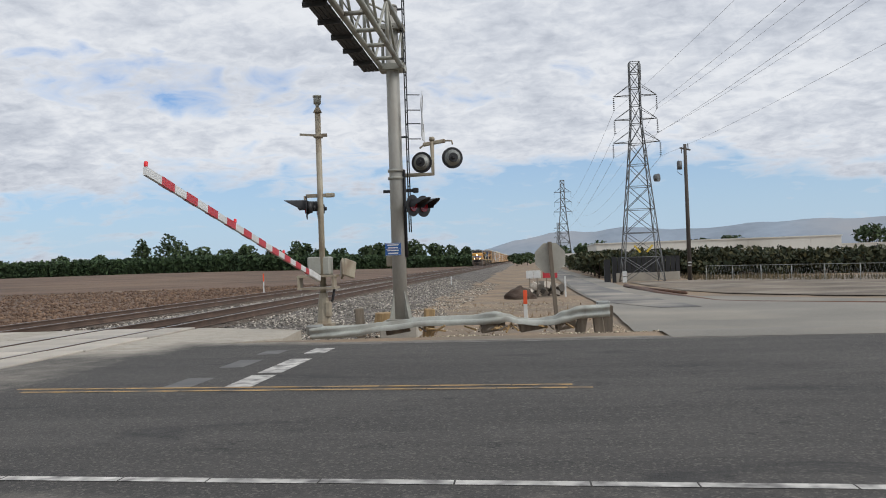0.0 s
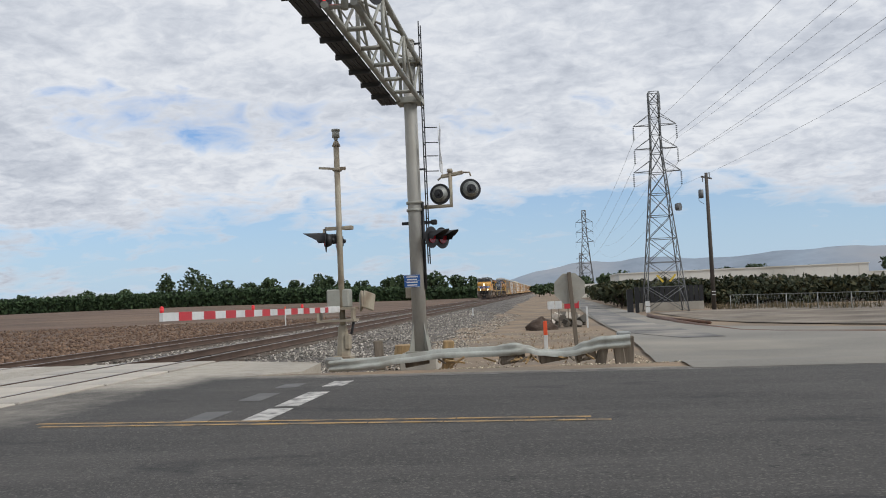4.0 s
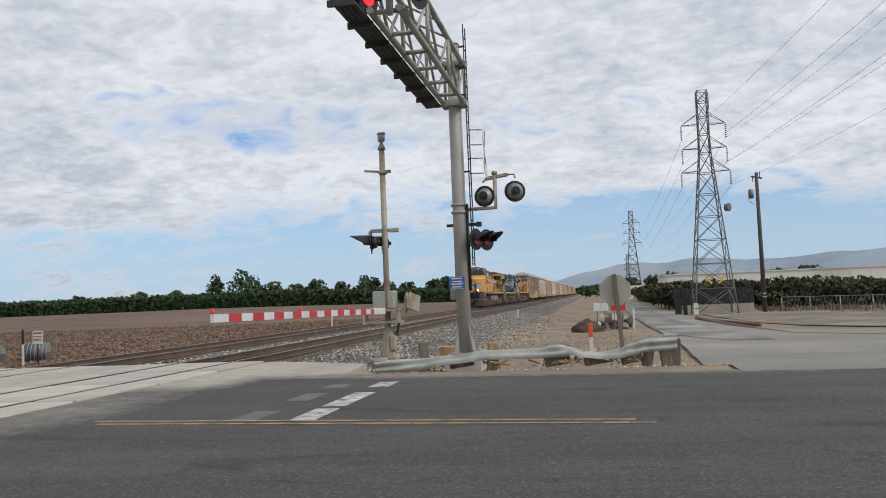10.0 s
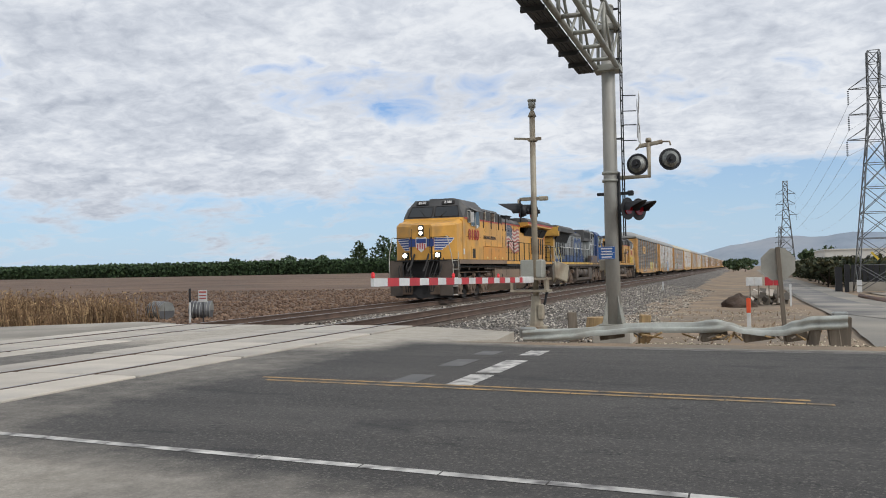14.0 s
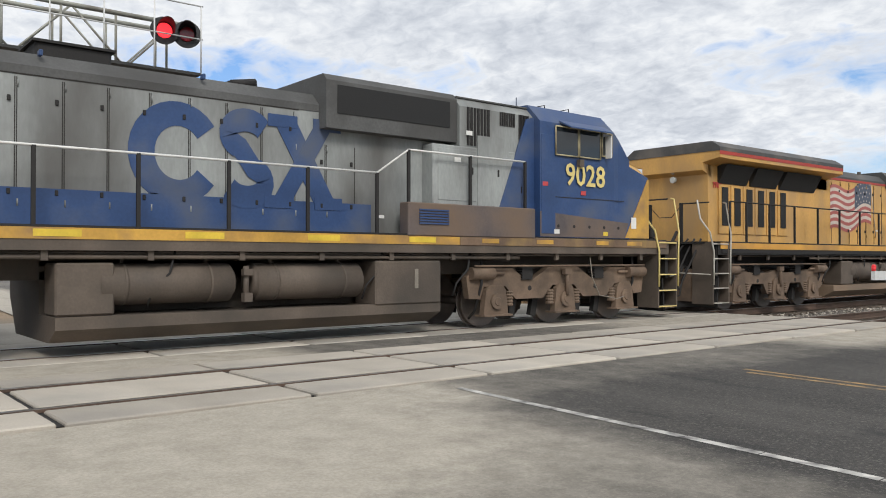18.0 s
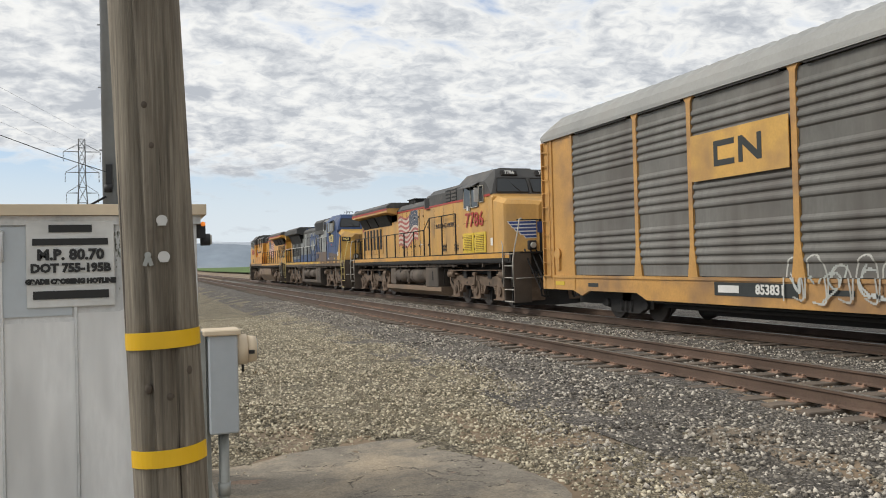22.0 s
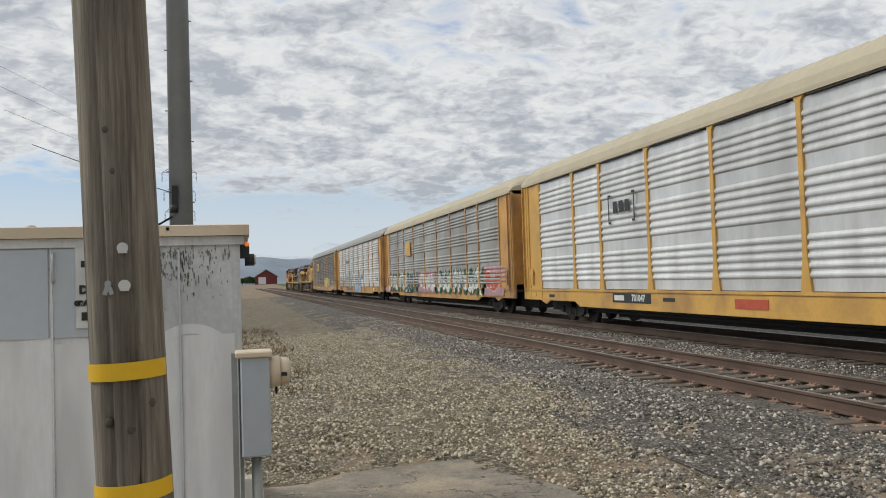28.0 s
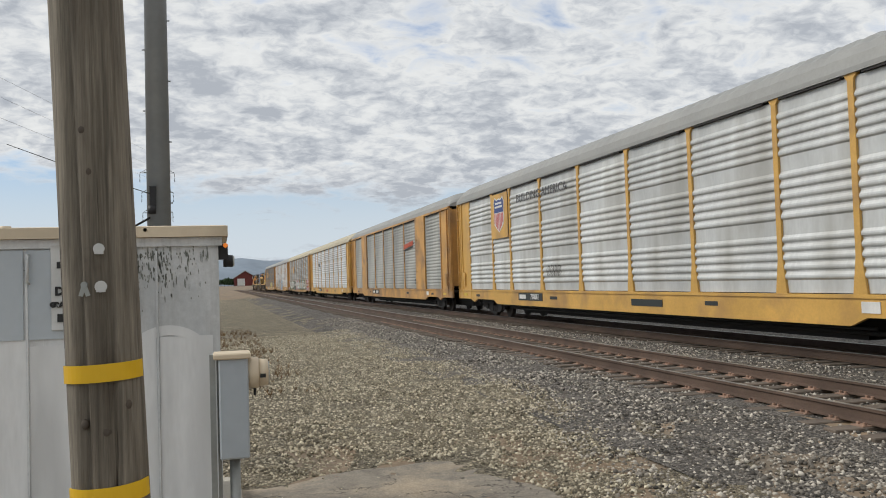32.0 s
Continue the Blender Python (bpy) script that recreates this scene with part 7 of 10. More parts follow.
for a in arches(14.7, 18.0, 0.70, 2.25, 5, 23, 0.022):
    spray(car2, "sprayed_line", a, PALE_P, 0.010, 3, 0.022)
bubble_writing(car2, 15.2, 17.6, 1.3, 1.95, PALE_P, None, 24, 3, 0.04)
outline_writing(car2, 18.4, 19.4, 1.75, 2.25, INK_P, 25, 3)
outline_writing(car2, 26.6, 27.6, 1.55, 1.85, INK_P, 28, 2)

car3 = autorack("car carrier with grey panels, green and red graffiti and cream roof", "grey", 4, RACK, ROOF_CREAM)
car_number(car3, "604114", 9.0)
for a, b, c in ((0.62, 2.5, PINK_P), (2.5, 11.6, GREEN_P), (11.6, 16.4, PINK_P), (16.4, 25.6, GREEN_P), (25.6, 28.4, PINK_P)):
    spray(car3, "sprayed_ground", [(mixed(a + 0.2, b, k / 9), z, 0.30) for k in range(10) for z in (1.1, 1.35, 1.6, 1.82)], c, 0.0015)
bubble_writing(car3, 2.2, 8.4, 0.90, 2.08, PALE_P, INK_P, 31, 6, 0.12)
bubble_writing(car3, 8.5, 11.4, 0.90, 2.05, OLIVE_P, PALE_P, 35, 3)
bubble_writing(car3, 12.0, 16.2, 0.95, 2.05, PALE_P, PINK_P, 32, 4)
bubble_writing(car3, 16.8, 25.2, 0.90, 2.08, PALE_P, INK_P, 34, 8, 0.12)
bubble_writing(car3, 25.8, 28.0, 1.0, 2.0, RED_P, PALE_P, 36, 2)
part("badge_plate", Mesh().box((SIDE_X + 0.082, 9.2, 3.6), (0.02, 1.5, 0.9)), RACK_B, car3)
part("mark_bar", Mesh().box((SIDE_X + 0.082, 9.2, 3.6), (0.006, 1.1, 0.3)), INK_P, car3)

car4 = autorack("car carrier with bright silver ribbed panels and clean ochre frame", "bright", 3, RACK_B, ROOF_CREAM)
car_number(car4, "701047")
bk = Mesh()
for s in (-1, 1):
    bk.box((SIDE_X + 0.072, 9.06 + s * 0.8, 3.52), (0.006, 0.06, 0.86)).box((SIDE_X + 0.072, 9.06 + s * 0.73, 3.92), (0.006, 0.14, 0.06)).box((SIDE_X + 0.072, 9.06 + s * 0.73, 3.12), (0.006, 0.14, 0.06))
for k in (-0.42, 0.0, 0.42):
    bk.box((SIDE_X + 0.072, 9.06 + k * 0.9, 3.56), (0.006, 0.26, 0.34))
part("painted_mark", bk, INK_P, car4)
part("mark_bar", Mesh().box((1.54, 15.0, 0.86), (0.006, 1.2, 0.22)), RED_P, car4)

car5 = autorack("car carrier with bluish panels, broad ochre plates and red stripe", "blue", 1, RACK, ROOF_GREY, True)
car_number(car5, "880459", 10.7)
for k in range(7):
    a = 19.85 + 0.335 * k
    zc = 3.60 + 0.022 * k
    part("painted_mark", Mesh().prism([(a, zc - 0.13), (a + 0.30, zc - 0.11), (a + 0.37, zc + 0.15), (a + 0.07, zc + 0.13)], "x", SIDE_X + 0.050, SIDE_X + 0.056), RED_P, car5)
part("painted_mark", Mesh().prism([(19.8, 3.36), (22.2, 3.50), (22.2, 3.56), (19.8, 3.42)], "x", SIDE_X + 0.050, SIDE_X + 0.056), INK_P, car5)
outline_writing(car5, 22.4, 24.4, 1.4, 1.7, INK_P, 51, 4)

car6 = autorack("enclosed car carrier with silver panels, shield badge and black lettering", "pale", 3, RACK_B, ROOF_GREY)
car_number(car6, "710061", 9.4)
part("badge_plate", Mesh().box((SIDE_X + 0.082, 6.54, 4.05), (0.02, 1.9, 1.75)), RACK_B, car6)
shield(car6, 6.54, 4.1, 1.2, 1.4, 1, SIDE_X + 0.094)
letters("lettering", "BUILDING AMERICA", 0.42, FADED_INK, car6, pose(SIDE_X + 0.078, 10.7, 4.5, 0, 0, 90), 0.0, 1.2)
outline_writing(car6, 11.0, 12.2, 1.6, 2.0, GALV["dull"], 61, 4)
part("mark_bar", Mesh().box((1.54, 17.6, 0.86), (0.006, 1.6, 0.18)), INK_P, car6)

cars = [car1, car2, car3, car4, car5, car6]
plain_a = autorack("enclosed car carrier with weathered grey ribbed panels and ochre frame", "grey", 3)
plain_b = autorack("enclosed car carrier with pale ribbed panels and cream roof", "pale", 4, RACK, ROOF_CREAM)
plain_c = autorack("enclosed car carrier with dark weathered ribbed panels and ochre frame", "dull", 3)
cars += [plain_a, plain_b, plain_c]
for i in range(15):
    cars.append(copy_thing((plain_b, plain_a, plain_c, plain_a)[i % 4], pose(0, 0, 0)))


DRIFT = [(0, 0.0), (15, 0.0), (16, -0.05), (17, -0.1), (18.5, -0.05), (19, 0.0), (20, 0.45), (21, 0.5), (22, 0.35), (23, 0.1), (24, -0.1), (28, 0.0), (29, -0.2), (30, -0.5), (31, -0.7), (32, -0.75)]


def front_y(t):
    """Where the leading coupler stands along the track: a slow gain of speed with small drifts."""
    v13, at13 = 15.0, 51.1
    if t < 13:
        return at13 + v13 * (13 - t)
    d = min(t, 21.0) - 13
    return at13 - (v13 * d + 0.1 * d * d) - 16.6 * max(0.0, t - 21.0) + float(np.interp(t, [a for a, _ in DRIFT], [b for _, b in DRIFT]))


GATE_ROWS = [(0.0, 10.3), (0.3, 8.7), (0.6, 6.6), (0.9, 4.7), (1.2, 3.1), (1.5, 1.8), (1.8, 0.9), (2.3, 0.6), (3.0, 0.7), (32.0, 0.7)]


def motions():
    ts = [i * 1.0 for i in range(33)]
    for n, lo in enumerate((lead, second, third)):
        if n == 0:
            walk(lo, [(t, pose(TRACK_2, front_y(t), 0)) for t in ts])
        else:
            walk(lo, [(t, pose(TRACK_2, front_y(t) + LL * (n + 1) + (0.15 if n == 2 else 0.0), 0, 0, 0, 180)) for t in ts])
    for n, car in enumerate(cars):
        walk(car, [(t, pose(TRACK_2, front_y(t) + 3 * LL + 0.9 + CP * n, 0)) for t in ts])
    walk(gate_arm, [(t, pose(0.03, -0.70, 1.12, -a)) for t, a in GATE_ROWS])


# ---- crossing gear on the north side ----
GALVP = mat("dull_galvanised_steel", (0.36, 0.37, 0.35), 0.5, 0.5, 0.2, 2.0, 30, 0.1, (0.22, 0.21, 0.19), 0.25, 1.5)
GREYP = mat("weathered_grey_green_paint", (0.345, 0.345, 0.30), 0.55, 0.1, 0.15, 1.5, 25, 0.08, (0.17, 0.15, 0.12), 0.25, 1.2)
BEIGE = mat("weathered_beige_paint", (0.38, 0.335, 0.25), 0.55, 0, 0.2, 1.5, 25, 0.1, (0.20, 0.15, 0.10), 0.35, 2.0)
SIGNBLACK = mat("matt_black_paint", (0.018, 0.018, 0.02), 0.6, 0, 0.2, 3, 25, 0.1)
REDLENS = glass("red_lens", (0.28, 0.012, 0.02), 0.15)
REDGLOW = glow("lit_red_lens", (1.0, 0.03, 0.04), 1.6)
ARMLAMP = glow("red_arm_lamp", (0.6, 0.025, 0.03), 0.25)
REFL_RED = mat("red_reflective_sheet", (0.50, 0.035, 0.045), 0.4, 0, 0.12, 3, 25, 0.03)
REFL_WHITE = mat("white_reflective_sheet", (0.66, 0.66, 0.64), 0.4, 0, 0.12, 3, 25, 0.03)
ORANGE_P = mat("orange_plastic", (0.78, 0.10, 0.03), 0.5, 0, 0.1, 3, 25, 0.03)
BLUE_SIGN = mat("blue_sign_sheet", (0.02, 0.10, 0.33), 0.4, 0, 0.1, 3, 25, 0.03)
WOOD = mat("grey_weathered_wood", (0.20, 0.165, 0.125), 0.85, 0, 0.3, 3, 18, 0.5, (0.10, 0.08, 0.06), 0.3, 2.0, stretch=(3, 3, 0.25))
RAW_WOOD = mat("splintered_yellow_wood", (0.40, 0.27, 0.13), 0.85, 0, 0.3, 4, 20, 0.5, stretch=(3, 3, 0.3))
BARREL = mat("dull_grey_wire_bulk", (0.12, 0.12, 0.125), 0.6, 0.2, 0.2, 2, 20, 0.1)


def flasher(parent, c, yaw, lit=False, hood=0.42, r=0.30):
    """A round black background with a lamp, its long visor, seen from front or back; yaw turns its face from -y."""
    at = pose(*c, 0, 0, yaw)
    b = Mesh().cyl((0, 0.0, 0), (0, 0.015, 0), r, r, 28).cyl((0, 0.015, 0), (0, 0.14, 0), r * 0.60, r * 0.42, 20).cyl((0, 0.14, 0), (0, 0.20, 0), r * 0.2, r * 0.15, 12)
    lamp = part("signal_light", b, SIGNBLACK, parent, at=at)
    part("lens", Mesh().cyl((0, -0.03, 0), (0, 0.001, 0), r * 0.52, r * 0.55, 22), REDGLOW if lit else REDLENS, lamp)
    v = Mesh()
    pts = []
    for k in range(13):
        a = radians(-15 + 210 * k / 12)
        d = -hood * (0.35 + 0.65 * max(0.0, math.sin(a)))
        pts.append((math.cos(a) * r * 0.62, math.sin(a) * r * 0.62, d))
    v.sheet([[(x, -0.002, z) for x, z, d in pts], [(x * 1.03, d, z * 1.03) for x, z, d in pts]], True)
    v.sheet([[(x * 1.05, d, z * 1.05) for x, z, d in pts], [(x * 1.03, -0.002, z * 1.03) for x, z, d in pts]], True)
    part("visor", v, SIGNBLACK, lamp)
    return lamp


# gate mast
mast = thing("crossing_gate", "beige crossing gate mast with flashing lights and lowered striped arm", "crossing gate", pose(-5.03, 20.2, 0))
mb = Mesh().cyl((0, 0, 0.35), (0, 0, 4.85), 0.068, 0.066, 18).cyl((0, 0, 4.85), (0, 0, 4.97), 0.10, 0.05, 16)
part("mast_pipe", mb, BEIGE, mast)
part("mast_base", Mesh().box((0, 0, 0.02), (0.42, 0.42, 0.10), None, 0.02).cyl((0, 0, 0.05), (0, 0, 0.75), 0.17, 0.10, 8, True, False).box((0.13, -0.06, 0.38), (0.12, 0.2, 0.34), None, 0.02), BEIGE, mast)
part("bell", Mesh().cyl((0, 0, 4.97), (0, 0, 5.05), 0.03, 0.06, 10).cyl((0, 0, 5.05), (0, 0, 5.21), 0.085, 0.085, 16).cyl((0, 0, 5.2), (0, 0, 5.24), 0.10, 0.10, 16), GREYP, mast)
part("sign_bracket", Mesh().box((-0.22, 0, 4.35), (0.42, 0.03, 0.05), pose(0, 0, 0, 0, 6)).box((0.1, 0, 4.33), (0.2, 0.06, 0.07)).box((0, 0, 4.30), (0.19, 0.19, 0.06), None, 0.02), BEIGE, mast)
part("light_crossarm", Mesh().box((0.0, 0, 2.96), (0.66, 0.06, 0.08)).cyl((-0.36, 0, 2.96), (-0.36, -0.02, 2.80), 0.025, 0.025, 8).box((0.22, 0, 2.96), (0.2, 0.09, 0.10), None, 0.02), BEIGE, mast)
flasher(mast, (-0.26, -0.26, 2.68), -78, False, 0.5, 0.27)
flasher(mast, (-0.12, 0.24, 2.68), -70, False, 0.45, 0.27)
part("gate_mechanism", Mesh().box((-0.08, 0.12, 1.36), (0.52, 0.36, 0.42), None, 0.03), GREYP, mast)
part("mechanism_frame", Mesh().box((-0.10, -0.02, 1.13), (0.86, 0.5, 0.05)).box((-0.10, -0.02, 0.86), (0.86, 0.5, 0.05)).box((-0.5, -0.1, 1.0), (0.05, 0.3, 0.3)).box((0.28, -0.1, 1.0), (0.05, 0.3, 0.3)), BEIGE, mast)
for k, (x, rz) in enumerate(((0.38, 18), (0.55, -24))):
    part("counterweight", Mesh().box((x, 0.32, 1.28), (0.06, 0.44, 0.40), pose(0, 0, 0, -14, 0, rz), 0.02), BEIGE, mast)
part("cable", Mesh().tube([(0.25, 0.05, 0.85), (0.20, 0.05, 0.6), (0.12, 0.03, 0.42), (0.12, 0.0, 0.2)], 0.03, 8), SIGNBLACK, mast)
ARM_L = 8.15
am = Mesh()
am.box((0, -0.25, 0), (0.10, 0.9, 0.14), None, 0.01).box((0.0, -ARM_L / 2 - 0.3, 0), (0.045, ARM_L - 0.6, 0.105))
gate_arm = part("gate_arm", am, REFL_WHITE, mast, "white arm with red reflective bands and red lamps")
n_b = 20
for i in range(0, n_b, 2):
    a, b = 0.55 + (ARM_L - 0.6) * i / n_b, 0.55 + (ARM_L - 0.6) * (i + 1) / n_b
    part("red_band", Mesh().box((0, -(a + b) / 2, 0), (0.052, b - a, 0.112)), REFL_RED, gate_arm)
for d in (ARM_L - 0.02, ARM_L * 0.62, ARM_L * 0.30):
    part("arm_lamp", Mesh().cyl((0, -d, 0.05), (0, -d, 0.10), 0.022, 0.026, 12).ball((0, -d, 0.105), 0.025, 10), ARMLAMP, gate_arm)

# cantilever signal over the road
MAST_PAINT = mat("chalky_pale_grey_mast_paint", (0.42, 0.41, 0.37), 0.6, 0.05, 0.15, 1.2, 22, 0.08, (0.28, 0.26, 0.22), 0.3, 1.2, stretch=(1, 1, 0.4))
cant = thing("cantilever_signal", "grey steel cantilever signal mast with truss walkway, ladder and flashing lights", "signal mast", pose(-3.47, 21.5, 0))
part("mast_tube", Mesh().cyl((0, 0, 0.0), (0, 0, 7.55), 0.175, 0.155, 24).cyl((0, 0, 7.55), (0, 0, 7.60), 0.17, 0.15, 24), MAST_PAINT, cant)
gus = Mesh()
for k in range(4):
    a = radians(45 + 90 * k)
    gus.prism([(0.16, 0.0), (0.34, 0.0), (0.16, 0.75)], "y", -0.012, 0.012)
    n = 6
    gus.v[-n:] = [tuple(pose(0, 0, 0, 0, 0, 45 + 90 * k) @ Vector(v)) for v in gus.v[-n:]]
gus.box((0, 0, 0.0), (0.62, 0.62, 0.06), None, 0.01)
part("base_plate", gus, GREYP, cant)
part("foundation", Mesh().box((0, 0, -0.22), (0.9, 0.9, 0.40), None, 0.03), CONCRETE, cant)
Y1 = -6.9
for x, z, nm in ((0.24, 6.08, "chord"), (-0.25, 6.08, "chord"), (0.24, 7.05, "chord"), (-0.25, 7.05, "chord")):
    part("truss_chord", Mesh().cyl((x, 0.25, z), (x, Y1, z), 0.062, 0.062, 10), GREYP, cant)
web = Mesh()
ys = [0.15 - k * 1.15 for k in range(7)]
for x in (0.24, -0.25):
    for k in range(6):
        za, zb = (6.08, 7.05) if k % 2 else (7.05, 6.08)
        web.cyl((x, ys[k], za), (x, ys[k + 1], zb), 0.03, 0.03, 8)
        if k % 2 == 0:
            web.cyl((x, ys[k], 6.08), (x, ys[k], 7.05), 0.04, 0.04, 8)
for k in range(0, 7, 1):
    web.cyl((0.24, ys[k], 6.08), (-0.25, ys[k], 6.08), 0.045, 0.045, 8)
    if k < 6:
        web.cyl((0.24, ys[k], 7.05), (-0.25, ys[k + 1], 7.05), 0.025, 0.025, 6)
web_split(web, cant, "truss_bar", GREYP)
part("mast_clamp", Mesh().box((0.0, 0, 6.08), (0.62, 0.5, 0.14)), GREYP, cant)
part("mast_clamp", Mesh().box((0.0, 0, 7.05), (0.62, 0.45, 0.12)), GREYP, cant)
GRATE = mat("dark_walkway_grating", (0.05, 0.05, 0.048), 0.7, 0.2, 0.3, 4, 30, 0.2)
for k in range(7):
    sec = Mesh()
    y0 = -0.15 - k * 1.08
    for j in range(4):
        sec.box((-0.36 - 0.095 * j, y0 - 0.5, 6.02), (0.08, 1.04, 0.05))
    sec.box((-0.50, y0 - 1.02, 5.96), (0.44, 0.06, 0.10))
    part("walkway_grating", sec, GRATE, cant)
hr = Mesh()
for k in range(8):
    hr.cyl((-0.70, -0.2 - k * 1.05, 6.02), (-0.70, -0.2 - k * 1.05, 7.05), 0.018, 0.018, 6)
for z in (6.5, 7.05):
    hr.cyl((-0.70, -0.2, z), (-0.70, -7.6, z), 0.018, 0.018, 6)
part("walkway_rail", hr, GREYP, cant)
part("signal_post", Mesh().cyl((0.1, -6.95, 5.95), (0.1, -6.95, 7.3), 0.06, 0.06, 10).cyl((-0.4, -6.95, 6.35), (0.5, -6.95, 6.35), 0.03, 0.03, 8), GREYP, cant)
flasher(cant, (0.55, -6.8, 6.35), 70, False)
flasher(cant, (-0.3, -6.8, 6.35), 70, True)
flasher(cant, (-0.45, -7.1, 6.35), -95, True)
ld = Mesh()
for y in (-0.17, 0.17):
    ld.cyl((0.30, y, 2.1), (0.30, y, 8.0), 0.016, 0.016, 6)
for k in range(19):
    ld.cyl((0.30, -0.17, 2.3 + k * 0.30), (0.30, 0.17, 2.3 + k * 0.30), 0.012, 0.012, 6)
for z in (2.6, 4.4, 6.3, 7.5):
    ld.box((0.22, 0, z), (0.16, 0.05, 0.04))
part("ladder", ld, SIGNBLACK, cant)
part("conduit", Mesh().tube([(0.20, -0.05, 1.5), (0.20, -0.05, 3.6)], 0.035, 8), SIGNBLACK, cant)
cb = Mesh()
for z in (4.35, 4.72, 5.05, 5.42):
    cb.cyl((0.30, 0, z), (0.62, 0.1, z), 0.012, 0.012, 6)
web_split(cb, cant, "crossbuck_bracket", SIGNBLACK)
for rx in (48, -48):
    part("crossbuck_blade", Mesh().box((0.66, 0.12, 4.95), (0.014, 0.22, 1.22), pose(0, 0, 0, rx, 0, 10)), REFL_WHITE, cant)
part("track_count_plate", Mesh().box((0.68, 0.12, 4.45), (0.014, 0.5, 0.30)), REFL_WHITE, cant)
part("bracket_clamp", Mesh().cyl((0, 0, 3.38), (0, 0, 3.44), 0.20, 0.20, 20).cyl((0, 0, 3.56), (0, 0, 3.62), 0.20, 0.20, 20), GREYP, cant)
part("side_arm", Mesh().tube([(0.1, 0, 3.47), (0.90, -0.05, 3.47), (0.90, -0.05, 4.28)], 0.052, 10).cyl((0.90, -0.05, 4.28), (0.90, -0.05, 4.36), 0.075, 0.06, 10).box((0.95, -0.05, 4.22), (0.55, 0.09, 0.09), pose(0, 0, 0, 0, -8), 0.02).tube([(1.15, -0.05, 4.26), (1.38, -0.10, 4.24), (1.40, -0.12, 4.15)], 0.022, 6).tube([(0.70, -0.05, 4.18), (0.60, -0.05, 4.10)], 0.022, 6), BEIGE, cant)
for c, yw in (((0.64, -0.05, 3.76), 170), ((1.38, -0.10, 3.83), 197)):
    fl = flasher(cant, c, yw, False, 0.1, 0.255)
    part("rear_housing", Mesh().cyl((0, 0.012, 0), (0, 0.10, 0), 0.20, 0.17, 22).cyl((0, 0.10, 0), (0, 0.13, 0), 0.17, 0.08, 22), GALVP, fl)
part("lower_crossarm", Mesh().box((0.05, 0, 3.10), (0.75, 0.07, 0.07)).box((0.46, 0, 3.10), (0.14, 0.12, 0.12), None, 0.02), SIGNBLACK, cant)
flasher(cant, (0.42, -0.25, 2.72), 62, False, 0.5, 0.26)
flasher(cant, (0.62, 0.16, 2.72), 56, False, 0.5, 0.26)
sg = part("info_sign", Mesh().box((-0.10, -0.22, 1.70), (0.38, 0.012, 0.30), None, 0.004), BLUE_SIGN, cant, "small blue notice with white lines")
sb = Mesh()
for k in range(4):
    sb.box((-0.10, -0.232, 1.80 - k * 0.065), (0.27 - 0.03 * (k % 2), 0.006, 0.026))
sb.box((-0.10, -0.230, 1.70), (0.36, 0.004, 0.006)).box((-0.10, -0.2305, 1.84), (0.36, 0.004, 0.008)).box((-0.10, -0.2305, 1.56), (0.36, 0.004, 0.008))
web_split(sb, sg, "sign_line", REFL_WHITE)
part("junction_box", Mesh().box((-0.18, 0.15, 1.42), (0.28, 0.2, 0.26), None, 0.02), BEIGE, cant)

# the far cantilever, on the other side of the tracks
fc = thing("far_cantilever", "grey steel cantilever signal with railing beyond the tracks", "signal mast", pose(-19.2, 1.95, 0))
part("mast_tube", Mesh().cyl((0, 0, -0.3), (0, 0, 6.95), 0.19, 0.175, 20), GREYP, fc)
tw = Mesh()
for x in (-0.35, 0.35):
    for z in (5.55, 6.70):
        tw.cyl((x, -0.2, z), (x, 6.9, z), 0.055, 0.055, 8)
    for k in range(6):
        tw.cyl((x, k * 1.1, 5.55 if k % 2 else 6.7), (x, (k + 1) * 1.1, 6.7 if k % 2 else 5.55), 0.025, 0.025, 6)
        tw.cyl((x, k * 1.1 + 0.9, 5.55), (x, k * 1.1 + 0.9, 6.7), 0.03, 0.03, 6)
web_split(tw, fc, "truss_bar", GREYP)
part("walkway_grating", Mesh().box((0.75, 3.3, 5.48), (0.6, 7.2, 0.06)), GRATE, fc)
wr = Mesh()
for k in range(8):
    wr.cyl((1.05, -0.3 + k * 1.03, 5.48), (1.05, -0.3 + k * 1.03, 6.98), 0.018, 0.018, 6)
for z in (6.25, 6.98):
    wr.cyl((1.05, -0.3, z), (1.05, 6.95, z), 0.018, 0.018, 6)
part("walkway_rail", wr, REFL_WHITE, fc)
lf = Mesh()
for y in (-0.32, -0.62):
    lf.cyl((0.0, y, 0.3), (0.0, y, 7.6), 0.02, 0.02, 6)
for k in range(22):
    lf.cyl((0.0, -0.32, 0.5 + k * 0.3), (0, -0.62, 0.5 + k * 0.3), 0.013, 0.013, 6)
part("ladder", lf, GREYP, fc)
flasher(fc, (0.9, 6.15, 6.35), 80, True, 0.45, 0.30)
flasher(fc, (0.9, 6.65, 6.35), 70, False, 0.45, 0.30)
part("side_arm", Mesh().cyl((0.0, 0, 4.75), (0, 1.5, 4.75), 0.05, 0.05, 8), BEIGE, fc)

